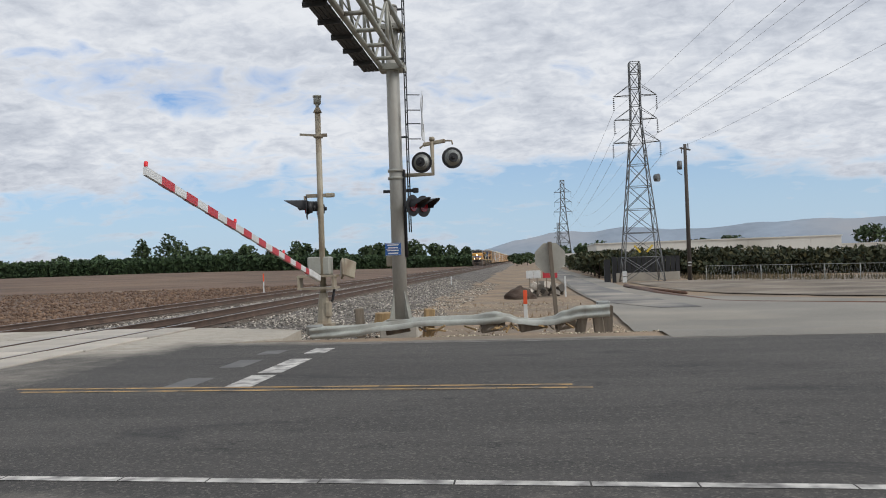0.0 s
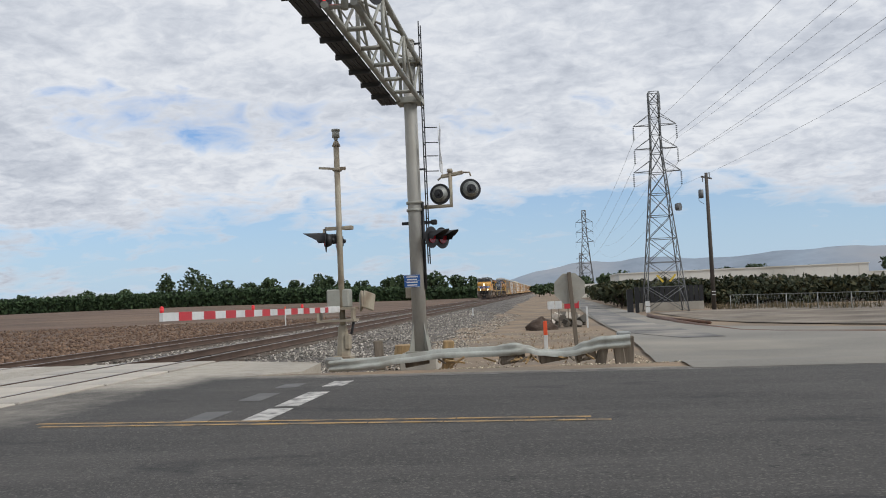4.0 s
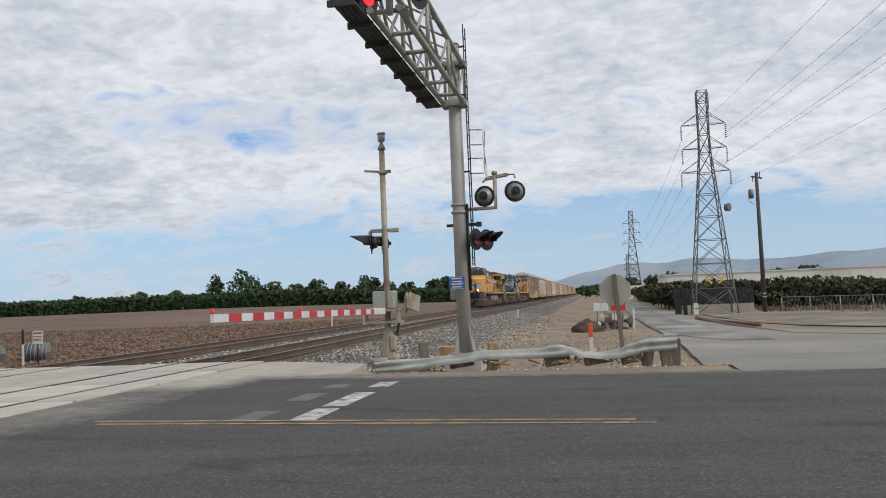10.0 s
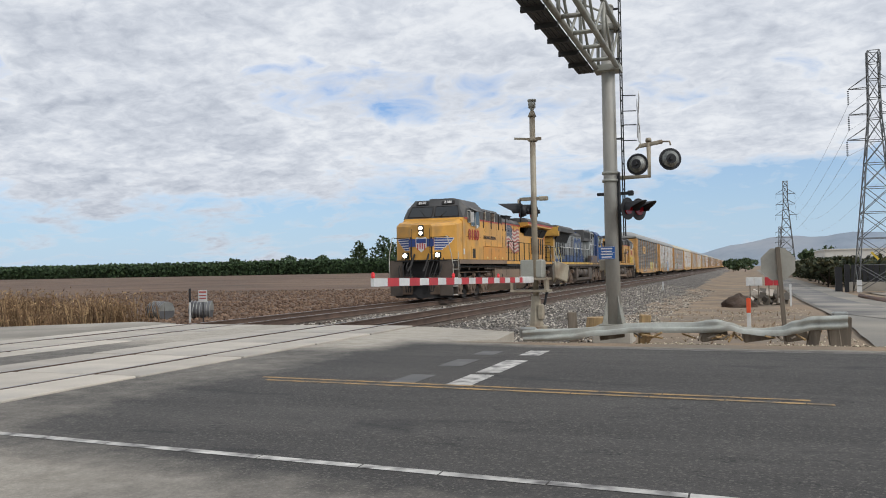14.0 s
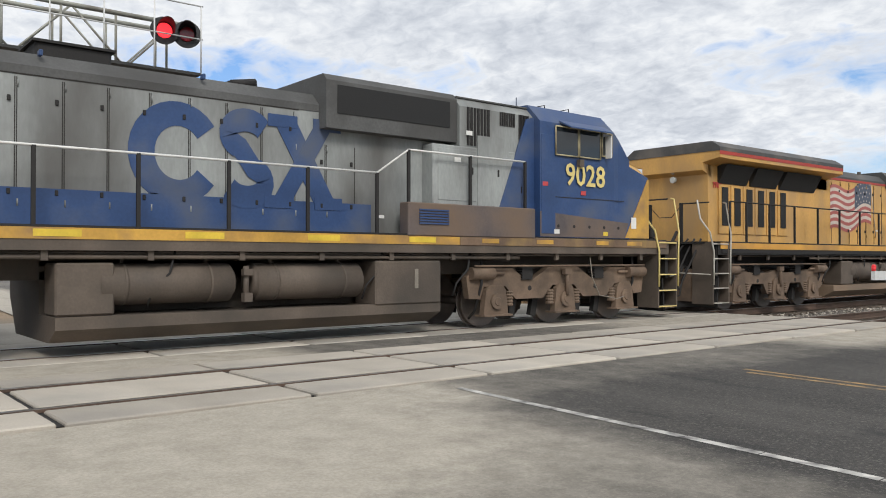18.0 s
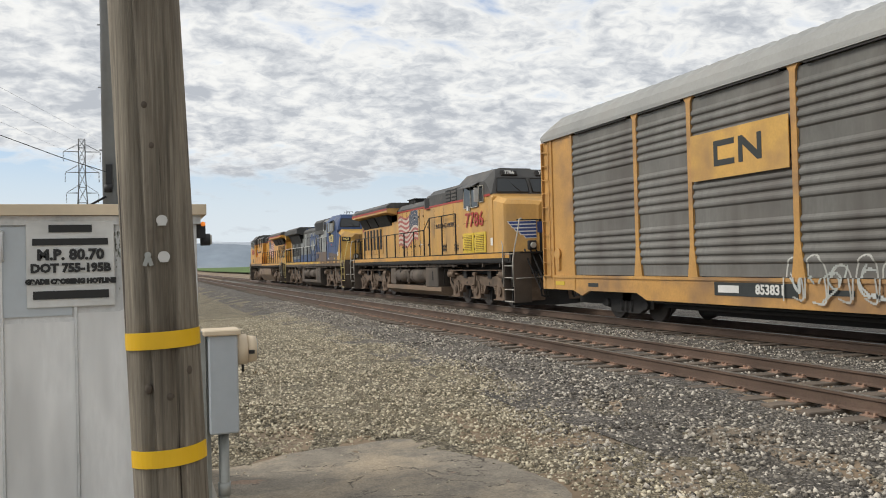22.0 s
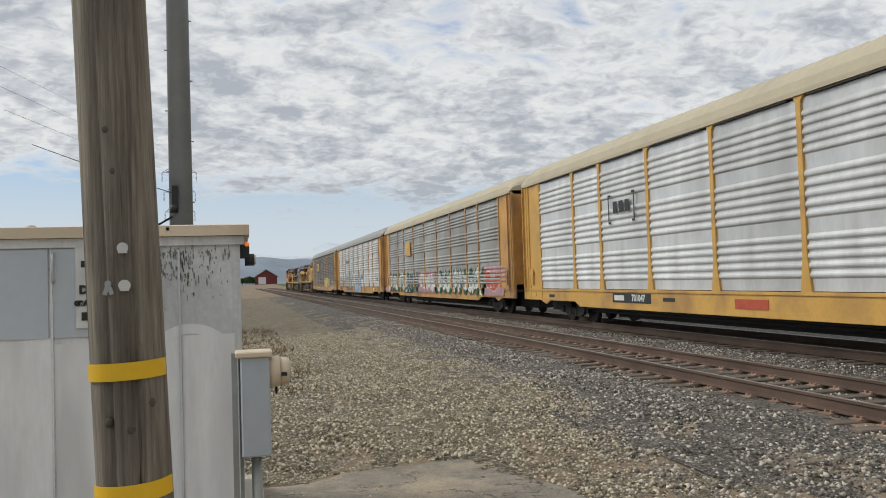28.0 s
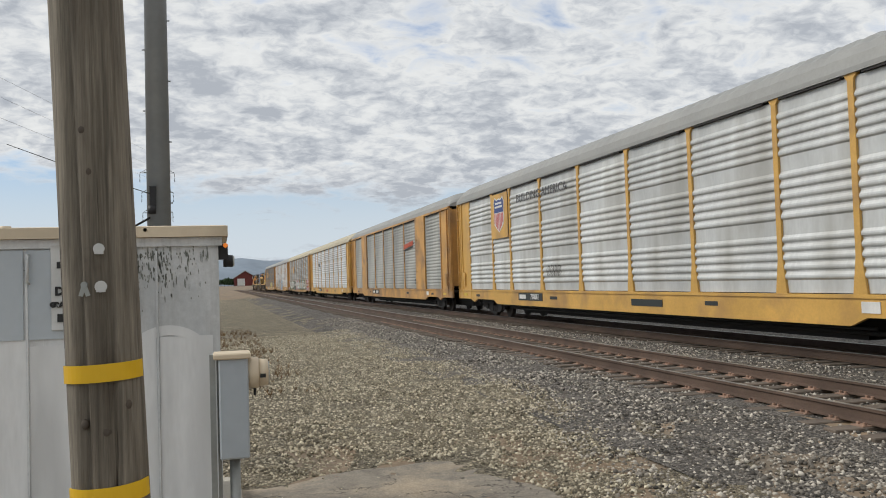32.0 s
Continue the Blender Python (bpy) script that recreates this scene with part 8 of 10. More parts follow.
# bent guardrail
DULL_ZINC = mat("dull_weathered_zinc", (0.42, 0.43, 0.39), 0.65, 0.1, 0.2, 2.5, 30, 0.15, (0.25, 0.24, 0.20), 0.3, 2.0)
gr = thing("guardrail", "battered galvanised guardrail, bent and twisted along the verge", "guardrail", pose(0, 0, 0))
ctrl = [(-4.85, 18.30, 0.0, -5), (-4.4, 18.28, 0.01, 5), (-3.96, 18.3, 0.02, 30), (-3.36, 18.35, 0.07, 60), (-2.44, 18.4, 0.15, 55), (-1.54, 18.4, 0.16, 48), (-1.09, 18.35, 0.21, 15), (-0.85, 18.38, 0.17, 70), (-0.6, 18.42, 0.09, 80), (-0.28, 18.45, 0.06, 75), (0.03, 18.45, 0.09, 60), (0.3, 18.4, 0.19, 25), (0.6, 18.35, 0.27, 0), (0.75, 18.35, 0.28, 0)]
prof = [(0.0, -0.155), (-0.05, -0.14), (-0.085, -0.10), (-0.085, -0.06), (-0.03, -0.02), (-0.03, 0.02), (-0.085, 0.06), (-0.085, 0.10), (-0.05, 0.14), (0.0, 0.155)]


def w_beam(ctrl, name, parent):
    m = Mesh()
    rows_ = []
    for i in range(len(ctrl) - 1):
        for k in range(6):
            u = k / 6
            a, b = ctrl[i], ctrl[i + 1]
            s = u * u * (3 - 2 * u)
            x, y, z, tl = a[0] + (b[0] - a[0]) * u, a[1] + (b[1] - a[1]) * s, a[2] + (b[2] - a[2]) * s, a[3] + (b[3] - a[3]) * s
            rows_.append([(x, y + p * math.cos(radians(tl)) + q * math.sin(radians(tl)), z + q * math.cos(radians(tl)) - p * math.sin(radians(tl))) for p, q in [(a_ * 0.95, b_ * 0.82) for a_, b_ in prof]])
    m.sheet(rows_, True)
    m.sheet([[(x, y + 0.006, z) for x, y, z in r] for r in rows_[::-1]], True)
    return part(name, m, DULL_ZINC, parent)


w_beam(ctrl, "rail_beam", gr)
w_beam([(0.70, 18.33, 0.275, 0), (0.95, 18.32, 0.285, 0), (1.20, 18.32, 0.295, 0)], "rail_beam", gr)
part("rail_end", Mesh().box((-4.75, 18.30, 0.06), (0.35, 0.10, 0.22), pose(0, 0, 0, 12, 0, 6), 0.03), GALVP, gr)
for x, y, z, h, tilt, ma in ((-2.45, 18.55, 0.10, 0.62, (3, 4, 20), RAW_WOOD), (-4.0, 19.2, 0.12, 0.62, (2, -4, 12), WOOD), (0.62, 18.6, 0.02, 0.42, (-8, 12, 0), WOOD), (0.95, 18.55, 0.06, 0.52, (0, -6, 0), WOOD), (1.14, 18.6, 0.10, 0.55, (0, 3, 0), WOOD)):
    part("guard_post", Mesh().box((x, y, z), (0.20, 0.18, h), pose(0, 0, 0, *tilt), 0.015), ma, gr)
for x, y, w in ((-1.15, 18.5, 0.5), (-0.35, 18.55, 0.55), (-3.1, 18.6, 0.5), (0.3, 18.6, 0.4)):
    part("block", Mesh().box((x, y, 0.02), (w, 0.2, 0.18), pose(0, 0, 0, 4, -8, 10), 0.015), WOOD, gr)
part("top_bracket", Mesh().box((1.05, 18.45, 0.43), (0.26, 0.22, 0.08), None, 0.02), GALVP, gr)
rng = random.Random(4)
for k in range(26):
    x0, y0 = rng.choice(((-1.0, 18.35), (-2.45, 18.35), (-0.9, 18.3))) if k % 2 else (rng.uniform(-3, 0.5), 18.3)
    single("splinter", Mesh().box((x0 + rng.uniform(-0.2, 0.2), y0 + rng.uniform(-0.15, 0.1), 0.01), (rng.uniform(0.1, 0.4), 0.03, 0.03), pose(0, 0, 0, rng.uniform(-20, 20), rng.uniform(-30, 30), rng.uniform(0, 180))), RAW_WOOD if k % 3 else WOOD, "broken yellow wood splinter on dirt", "wood", group="wood splinters")
stump = Mesh().cyl((-4.05, 23.2, -0.35), (-4.05, 23.2, 0.08), 0.42, 0.36, 14, True, False)
single("stump", stump, RAW_WOOD, "sawn pale tree stump among ballast stones", "stump")
# stop sign seen from behind
ss = thing("stop_sign", "octagonal sign seen from its bare back on a leaning wooden post", "road sign", pose(0.10, 20.2, 0))
octo = [(0.36 * math.cos(radians(22.5 + 45 * k)), 1.36 + 0.36 * math.sin(radians(22.5 + 45 * k))) for k in range(8)]
part("sign_plate", Mesh().prism(octo, "y", 0.075, 0.083), mat("bare_aluminium_back", (0.42, 0.40, 0.34), 0.5, 0.3, 0.12, 2, 20, 0.05), ss)
part("post", Mesh().box((0.055, 0.02, 0.72), (0.09, 0.09, 2.0), pose(0, 0, 0, 0, -3.2), 0.008), WOOD, ss)


def delineator(x, y, z0, h, label, top=ORANGE_P, group="marker posts"):
    d = thing("marker_post", label, "marker post", pose(x, y, z0), group)
    part("post", Mesh().box((0, 0, h * 0.3), (0.09, 0.03, h * 0.6), None, 0.008), REFL_WHITE, d)
    part("post_top", Mesh().box((0, 0, h * 0.8), (0.095, 0.032, h * 0.4), None, 0.008), top, d)


delineator(-0.48, 22.0, -0.25, 0.85, "orange and white flexible marker post in dirt")
delineator(-18.6, 57.5, -0.4, 1.4, "red-topped white marker post beside the field")
delineator(-20.7, 28.35, -0.5, 1.35, "white marker post with dark cap beside the track", SIGNBLACK)
delineator(-6.2, 66, -0.6, 0.8, "short white marker post beside ballast", REFL_WHITE)
ns = thing("notice_sign", "small white and red notice on a thin dark stake", "sign", pose(-20.2, 28.5, -0.5))
part("stake", Mesh().box((0, 0, 0.55), (0.035, 0.03, 1.1)), SIGNBLACK, ns)
part("plate", Mesh().box((0, -0.02, 1.05), (0.40, 0.012, 0.46)), REFL_WHITE, ns)
part("plate_bars", Mesh().box((0, -0.03, 1.20), (0.34, 0.006, 0.07)).box((0, -0.03, 1.07), (0.34, 0.006, 0.04)).box((0, -0.03, 0.96), (0.3, 0.006, 0.05)), FLAGR, ns)
for cx, cy, ang in ((-22.6, 31.6, 24), (-24.6, 31.4, -12)):
    at_ = pose(cx, cy, ground_z(cx, cy) + 0.40, 0, 4, ang)
    roll = thing("fence_roll", "grey roll of old wire fencing lying at the field edge", "wire roll", at_, "wire rolls")
    part("roll_body", Mesh().cyl((-0.45, 0, 0), (0.45, 0, 0.03), 0.38, 0.41, 18), BARREL, roll)
    for k in range(7):
        part("wire_turn", Mesh().cyl((-0.42 + 0.14 * k, 0, 0.002 * k), (-0.39 + 0.14 * k, 0, 0.002 * k), 0.40 + 0.004 * k, 0.40 + 0.004 * k, 18), GALVP, roll)


# ---- far surroundings ----
LEAF_DARK = island("dark_hedge_leaves", (0.020, 0.042, 0.014), (0.055, 0.095, 0.032), 0.8, (0.035, 0.065, 0.022))
LEAF_TREE = island("tree_leaves", (0.022, 0.045, 0.016), (0.075, 0.105, 0.040), 0.8, (0.042, 0.070, 0.026))
LEAF_ORCH = island("orchard_leaves", (0.018, 0.028, 0.011), (0.085, 0.075, 0.028), 0.8, (0.038, 0.047, 0.018))
STRAW = island("dry_straw", (0.10, 0.06, 0.032), (0.42, 0.29, 0.15), 0.9, (0.20, 0.12, 0.06))
BARK = mat("dark_bark", (0.075, 0.058, 0.045), 0.9, 0, 0.3, 4, 25, 0.4)
WAREHOUSE = mat("white_sheet_wall", (0.66, 0.64, 0.58), 0.6, 0, 0.08, 0.05, 2, 0.05, (0.50, 0.48, 0.42), 0.15, 0.05)
# distance haze is mixed into the hill colours, more in the farther ridge
HILL = mat("hills_with_painted_haze", (0.255, 0.305, 0.365), 1.0, 0, 0.16, 0.006, 0.04, 0.0, (0.31, 0.32, 0.34), 0.3, 0.003)
HILL_FAR = mat("far_hills_with_painted_haze", (0.40, 0.44, 0.50), 1.0, 0, 0.08, 0.004, 0.03, 0.0)
STEEL = mat("galvanised_lattice_steel", (0.17, 0.175, 0.175), 0.5, 0.4, 0.15, 1.0, 10, 0.05)
CABLE = mat("aluminium_cable", (0.32, 0.33, 0.34), 0.5, 0.3, 0.1, 1.0, 10, 0.0)
POLEWOOD = mat("creosoted_pole", (0.085, 0.072, 0.060), 0.85, 0, 0.25, 2, 18, 0.4, stretch=(3, 3, 0.3))
PIPE = mat("rusty_brown_pipe", (0.15, 0.075, 0.045), 0.7, 0.1, 0.25, 1.5, 20, 0.15, (0.09, 0.05, 0.035), 0.3, 1.0)


def leaf_cloud(pts, size, rng, flat=0.35):
    """Many small leaf sprays: a bent quad at each point, turned at random."""
    n = len(pts)
    pts = np.asarray(pts, float)
    a = rng.normal(size=(n, 3))
    a /= np.linalg.norm(a, axis=1)[:, None]
    b = np.cross(a, rng.normal(size=(n, 3)))
    b /= np.linalg.norm(b, axis=1)[:, None]
    s = size * rng.uniform(0.6, 1.3, size=(n, 1))
    c = np.cross(a, b) * s * flat
    quad = np.stack([pts - a * s, pts + b * s * 0.6 + c, pts + a * s, pts - b * s * 0.6 + c], 1).reshape(-1, 3)
    me = bpy.data.meshes.new("leaves")
    me.vertices.add(4 * n)
    me.vertices.foreach_set("co", quad.ravel())
    me.loops.add(4 * n)
    me.loops.foreach_set("vertex_index", np.arange(4 * n))
    me.polygons.add(n)
    me.polygons.foreach_set("loop_start", np.arange(0, 4 * n, 4))
    me.update()
    return me


def blob_points(rng, c, r, n):
    """Points in and on an uneven rounded mass."""
    d = rng.normal(size=(n, 3))
    d /= np.linalg.norm(d, axis=1)[:, None]
    rad = rng.uniform(0.55, 1.0, size=(n, 1)) ** 0.5 * (1 + 0.22 * np.sin(d[:, :1] * 5 + c[0]) * np.cos(d[:, 2:] * 4 + c[1]))
    return np.asarray(c) + d * rad * np.asarray(r)


npr = np.random.RandomState(3)
# clipped hedge along the far edge of the field
hp = []
for k in range(22000):
    u = npr.rand()
    x = -520 + u * 500
    yb = 318 + 26 * npr.rand()
    z0 = ground_z(x, 325)
    h = 6.6 - 2.2 * smooth(-110, -20, x) + 0.7 * noise.noise((x * 0.06, 0, 2)) + 0.4 * noise.noise((x * 0.3, 4, 2))
    w = npr.rand() ** 0.7
    hp.append((x, yb if w > 0.8 else 318 + 2 * npr.rand(), z0 + h * w))
hedge = leaf_cloud(hp, 0.8, npr)
hedge.materials.append(LEAF_DARK)
tagged(new("hedge", hedge), "tall clipped dark green hedge behind the field", "hedge", kind="stuff")
# a flat dark sheet behind the leaves stands for the hedge's inner shade
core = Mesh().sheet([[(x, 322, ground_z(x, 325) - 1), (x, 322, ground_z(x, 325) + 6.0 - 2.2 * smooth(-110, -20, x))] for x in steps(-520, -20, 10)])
single("hedge_core", core, mat("hedge_shade_paint", (0.02, 0.035, 0.014), 0.9, 0, 0.3, 0.3, 3, 0.2), "dark sheet painted as the shade inside the hedge", "hedge", kind="stuff")


def tree(x, y, z0, h, w, seed, leaf=None, nleaf=700, size=0.45, trunk=0.32, label="dark green broad tree", group="trees"):
    rng = np.random.RandomState(seed)
    t = thing("tree", label, "tree", pose(x, y, z0), group)
    tm = Mesh()
    th = h * trunk
    bend = rng.uniform(-0.06, 0.06, 2) * h
    tm.cyl((0, 0, -0.2), (bend[0], bend[1], th), 0.035 * h, 0.022 * h, 8)
    blobs = []
    nb = 7
    for k in range(nb):
        a = 2 * math.pi * k / nb + rng.uniform(-0.4, 0.4)
        rr = w * 0.5 * rng.uniform(0.35, 0.75)
        c = (math.cos(a) * rr, math.sin(a) * rr, th + (h - th) * rng.uniform(0.22, 0.72))
        tm.cyl((bend[0], bend[1], th * 0.9), c, 0.016 * h, 0.006 * h, 6)
        blobs.append((c, (w * rng.uniform(0.20, 0.32), w * rng.uniform(0.20, 0.32), (h - th) * rng.uniform(0.20, 0.32))))
    blobs.append(((0, 0, h * 0.82), (w * 0.26, w * 0.26, h * 0.17)))
    part("trunk", tm, BARK, t)
    pts = np.concatenate([blob_points(rng, c, r, nleaf // len(blobs)) for c, r in blobs])
    me = leaf_cloud(pts, size, rng)
    me.materials.append(leaf or LEAF_TREE)
    part("crown", me, None, t)
    return t


# trees behind the hedge, standing alone or in clumps
rt = random.Random(12)
for x, h in ((-165, 15), (-154, 16.5), (-146, 12), (-137, 11), (-128, 9.5), (-117, 11), (-108, 10), (-99, 12), (-91, 11), (-83, 9), (-76, 8.5), (-66, 9.5), (-59, 10.5), (-52, 10.5), (-45, 11.5), (-38, 10), (-31, 9), (-24, 8), (-230, 8), (-255, 7), (-205, 9), (-185, 9)):
    tree(x * 1.04, 350 + rt.uniform(-4, 14), ground_z(x, 340), h * 1.06, h * (0.55 if x == -165 else 0.85), rt.randrange(9999), None, 620, 0.75, 0.22)
for x, y, h, w in ((-3, 300, 4.5, 7), (1, 320, 5, 8), (30, 330, 9, 10), (21, 300, 7.5, 8), (14, 310, 7, 8), (52, 250, 7, 7), (60, 250, 7.5, 9), (46, 260, 6.5, 8), (96, 240, 9, 10), (104, 240, 8, 9), (112, 240, 9.5, 10), (75, 250, 6.5, 8)):
    tree(x, y, -1.0, h, w, rt.randrange(9999), None, 420, 0.7, 0.25)

# orchard rows east of the lane
for k in range(17):
    for r in range(3):
        x, y = 9.5 + k * 3.0 + 0.4 * r, 92 - 1.6 * k + 5.5 * r
        if y < 60:
            continue
        tree(x + rt.uniform(-0.4, 0.4), y + rt.uniform(-0.4, 0.4), -1.25 - 0.045 * max(0, x - 15), rt.uniform(3.1, 3.5) + 0.02 * k, 5.4, rt.randrange(9999), LEAF_ORCH, 800, 0.27, 0.16, "low orchard tree with browning green leaves", "orchard trees")
for k in range(12):
    tree(7.4 + 0.30 * k, 90 + 9.0 * k, -1.0, 3.0, 5.0, rt.randrange(9999), LEAF_ORCH, 600, 0.3, 0.15, "low orchard tree with browning green leaves", "orchard trees")

# white warehouse behind the orchard
wh = thing("warehouse", "long low white sheet-metal warehouse with flat roof", "warehouse", pose(15, 180, -1.9))
part("wall", Mesh().box((25, 10, 3.05), (50, 24, 5.9)), WAREHOUSE, wh)
part("roof_edge", Mesh().box((25, 10, 6.05), (50.4, 24.4, 0.22)), WAREHOUSE, wh)
for k in range(12):
    part("wall_seam", Mesh().box((2 + k * 4.2, -2.03, 3.0), (0.12, 0.08, 5.8)), WAREHOUSE, wh)
part("annex", Mesh().box((58, 10, 2.2), (20, 20, 4.0)), WAREHOUSE, wh)
part("annex_roof", Mesh().box((58, 10, 4.26), (20.4, 20.4, 0.16)), WAREHOUSE, wh)
part("end_wing", Mesh().box((-3.5, 60, 2.4), (7, 60, 4.0)), WAREHOUSE, wh)
for k in range(3):
    gb = thing("greenhouse", "long pale greenhouse roof beyond the hedge", "greenhouse", pose(-330 + k * 70, 420, 0.5 - 2.2))
    part("roof", Mesh().prism([(-22, 6.5), (0, 9.0), (22, 6.5)], "y", 0, 20), WAREHOUSE, gb)
    part("wall", Mesh().box((0, 10, 3.2), (44, 20, 6.4)), WAREHOUSE, gb)


# hills
def ridge(name, dist, a0, a1, f, material, label):
    m = Mesh()
    n = 220
    lo, hi, mid = [], [], []
    for k in range(n + 1):
        a = radians(mixed(a0, a1, k / n))
        h = dist * math.tan(radians(max(0.0, f(math.degrees(a)))))
        lo.append((math.sin(a) * dist, math.cos(a) * dist, -12))
        mid.append((math.sin(a) * dist * 1.04, math.cos(a) * dist * 1.04, h * 0.55 * (1 + 0.25 * noise.noise((k * 0.21, 3, 1)))))
        hi.append((math.sin(a) * dist * 1.10, math.cos(a) * dist * 1.10, h * 1.10))
    m.sheet([lo, mid, hi], True)
    single(name, m, material, label, "hills", kind="structure")


def fr(a, s, seed):
    return noise.fractal((a * s, seed, 0.3), 0.8, 2.1, 5)


def north_hills(a):
    base = 1.9 * smooth(-8, 3, a) * smooth(95, 65, a) + 0.75 * smooth(-62, -45, a) * smooth(-12, -30, a)
    return base + 0.30 * fr(a, 0.22, 2.0) + 0.06 * fr(a, 1.1, 4.0)


ridge("hills_north", 2400, -80, 100, north_hills, HILL, "blue-grey hills on the horizon with haze painted in")
ridge("hills_south", 2400, 150, 312, lambda a: smooth(311, 290, a) * (1.15 + 0.55 * math.exp(-((a - 182) / 6) ** 2) + 0.7 * smooth(200, 250, a) + 0.25 * fr(a, 0.2, 7.0) + 0.06 * fr(a, 1.1, 9.0)), HILL, "blue-grey hills on the horizon with haze painted in")
ridge("hills_far", 3000, 120, 250, lambda a: 1.75 + 0.3 * fr(a, 0.16, 17.0), HILL_FAR, "distant hills on the horizon paled by painted haze")


# lattice tower with its cables
def lattice(base, h, wb, wt, label, arms, thick=0.05, panels=9, top_box=False):
    t = thing("pylon", label, "pylon", pose(*base), "pylons")
    def hw(z):
        u = z / h
        return mixed(wb, wt, min(1.0, u * 1.35)) / 2
    zs = [h * (1 - (1 - k / panels) ** 1.25) for k in range(panels + 1)]
    for sx in (-1, 1):
        for sy in (-1, 1):
            leg = Mesh()
            leg.tube([(sx * hw(a), sy * hw(a), a) for a in zs], thick, 6)
            part("leg", leg, STEEL, t)
    for a, b in zip(zs, zs[1:]):
        br = Mesh()
        for ax in (0, 1):
            for sd in (-1, 1):
                def pt(s, z):
                    return (s * hw(z), sd * hw(z), z) if ax == 0 else (sd * hw(z), s * hw(z), z)
                br.cyl(pt(-1, a), pt(1, b), thick * 0.6, thick * 0.6, 5).cyl(pt(1, a), pt(-1, b), thick * 0.6, thick * 0.6, 5).cyl(pt(-1, b), pt(1, b), thick * 0.6, thick * 0.6, 5)
        web_split(br, t, "bracing", STEEL)
    for z, half in arms:
        for s in (-1, 1):
            am_ = Mesh()
            for sy in (-1, 1):
                am_.cyl((s * hw(z), sy * hw(z), z), (s * half, 0, z), thick * 0.7, thick * 0.7, 5)
                am_.cyl((s * hw(z), sy * hw(z), z + h * 0.05), (s * half, 0, z), thick * 0.5, thick * 0.5, 5)
            am_ob = part("cross_arm", am_, STEEL, t)
            ins = Mesh()
            for k in range(7):
                ins.cyl((s * half, 0, z - 0.12 - 0.16 * k * h / 18), (s * half, 0, z - 0.2 - 0.16 * k * h / 18), 0.075 * h / 18, 0.05 * h / 18, 8)
            part("insulator", ins, SIGNBLACK, am_ob)
    return t


pyl = lattice((9.35, 72, -0.85), 18.5, 3.3, 0.82, "grey lattice steel pylon with three cross arms beside a fence", [(11.75, 1.95), (13.7, 1.78), (15.7, 1.78)], 0.048, 11)
part("dish", Mesh().cyl((1.25, -0.8, 8.6), (1.55, -1.0, 8.6), 0.30, 0.34, 16), STEEL, pyl)
part("antenna", Mesh().box((-0.45, -0.3, 17.6), (0.14, 0.1, 1.4)).box((0.45, -0.3, 17.6), (0.14, 0.1, 1.4)), STEEL, pyl)
part("marker_board", Mesh().box((-0.5, -1.6, 2.75), (0.16, 0.03, 0.75), pose(0, 0, 0, 0, -40)).box((0.5, -1.6, 2.75), (0.16, 0.03, 0.75), pose(0, 0, 0, 0, 40)), YELLOWP, pyl)
part("notice", Mesh().box((-1.62, -1.7, 0.75), (0.35, 0.03, 0.40)).box((-1.62, -1.7, 0.25), (0.35, 0.03, 0.45)), REFL_WHITE, pyl)
lattice((20.3, 421, -1), 42, 7.5, 2.0, "distant lattice steel pylon", [(26, 4.6), (31, 4.2), (36, 4.2)], 0.16, 10)
lattice((38, 900, -2), 42, 7.5, 2.0, "far lattice steel pylon on the horizon", [(26, 4.6), (31, 4.2), (36, 4.2)], 0.3, 8)
lattice((5.65, -120, -1), 20.5, 2.6, 0.8, "lattice steel pylon behind the signal house", [(13.2, 2.0), (16.0, 2.1), (18.8, 2.3)], 0.05, 10)
for s, z, half in ((-1, 9.7, 1.95), (1, 9.7, 1.95), (-1, 11.7, 1.78), (1, 11.7, 1.78), (-1, 13.7, 1.78), (1, 13.7, 1.78)):
    c = Mesh()
    a, b = Vector((9.35 + s * half, 72, z - 0.05)), Vector((9.35 + s * half + 9, -40, z + 4.5))
    pts = [a.lerp(b, k / 24) - Vector((0, 0, 4.2 * 4 * (k / 24) * (1 - k / 24) * 0.45)) for k in range(25)]
    c.tube(pts, 0.008, 4)
    single("power_cable", c, CABLE, "thin grey overhead power cable", "cable", group="power cables")
    c2 = Mesh()
    b2 = Vector((20.3 + s * half * 2.4, 421, 26 + (z - 9.7) * 2.4))
    c2.tube([a.lerp(b2, k / 20) - Vector((0, 0, 30 * (k / 20) * (1 - k / 20))) for k in range(21)], 0.012, 4)
    single("power_cable", c2, CABLE, "thin grey overhead power cable", "cable", group="power cables")

# utility pole and yard by the pylon
up_ = thing("utility_pole", "dark wooden utility pole with crossarm and transformer", "utility pole", pose(13.3, 72, -0.95), "utility poles")
part("pole", Mesh().cyl((0, 0, 0), (0, 0, 11.5), 0.19, 0.13, 12), POLEWOOD, up_)
part("crossarm", Mesh().box((0, 0, 11.1), (0.9, 0.12, 0.12), pose(0, 0, 0, 0, 14)).box((0.25, 0, 11.3), (0.06, 0.06, 0.5)).box((-0.3, 0, 11.0), (0.06, 0.06, 0.5)), POLEWOOD, up_)
part("transformer", Mesh().cyl((-0.5, 0, 9.4), (-0.5, 0, 10.1), 0.2, 0.2, 12).tube([(-0.5, 0, 10.2), (-0.7, 0, 10.0), (-0.7, 0, 9.2), (-0.3, 0, 8.9)], 0.02, 5), STEEL, up_)
part("pole_label", Mesh().box((0, -0.2, 1.6), (0.3, 0.02, 0.06)).box((0, -0.2, 1.35), (0.3, 0.02, 0.06)), REFL_WHITE, up_)
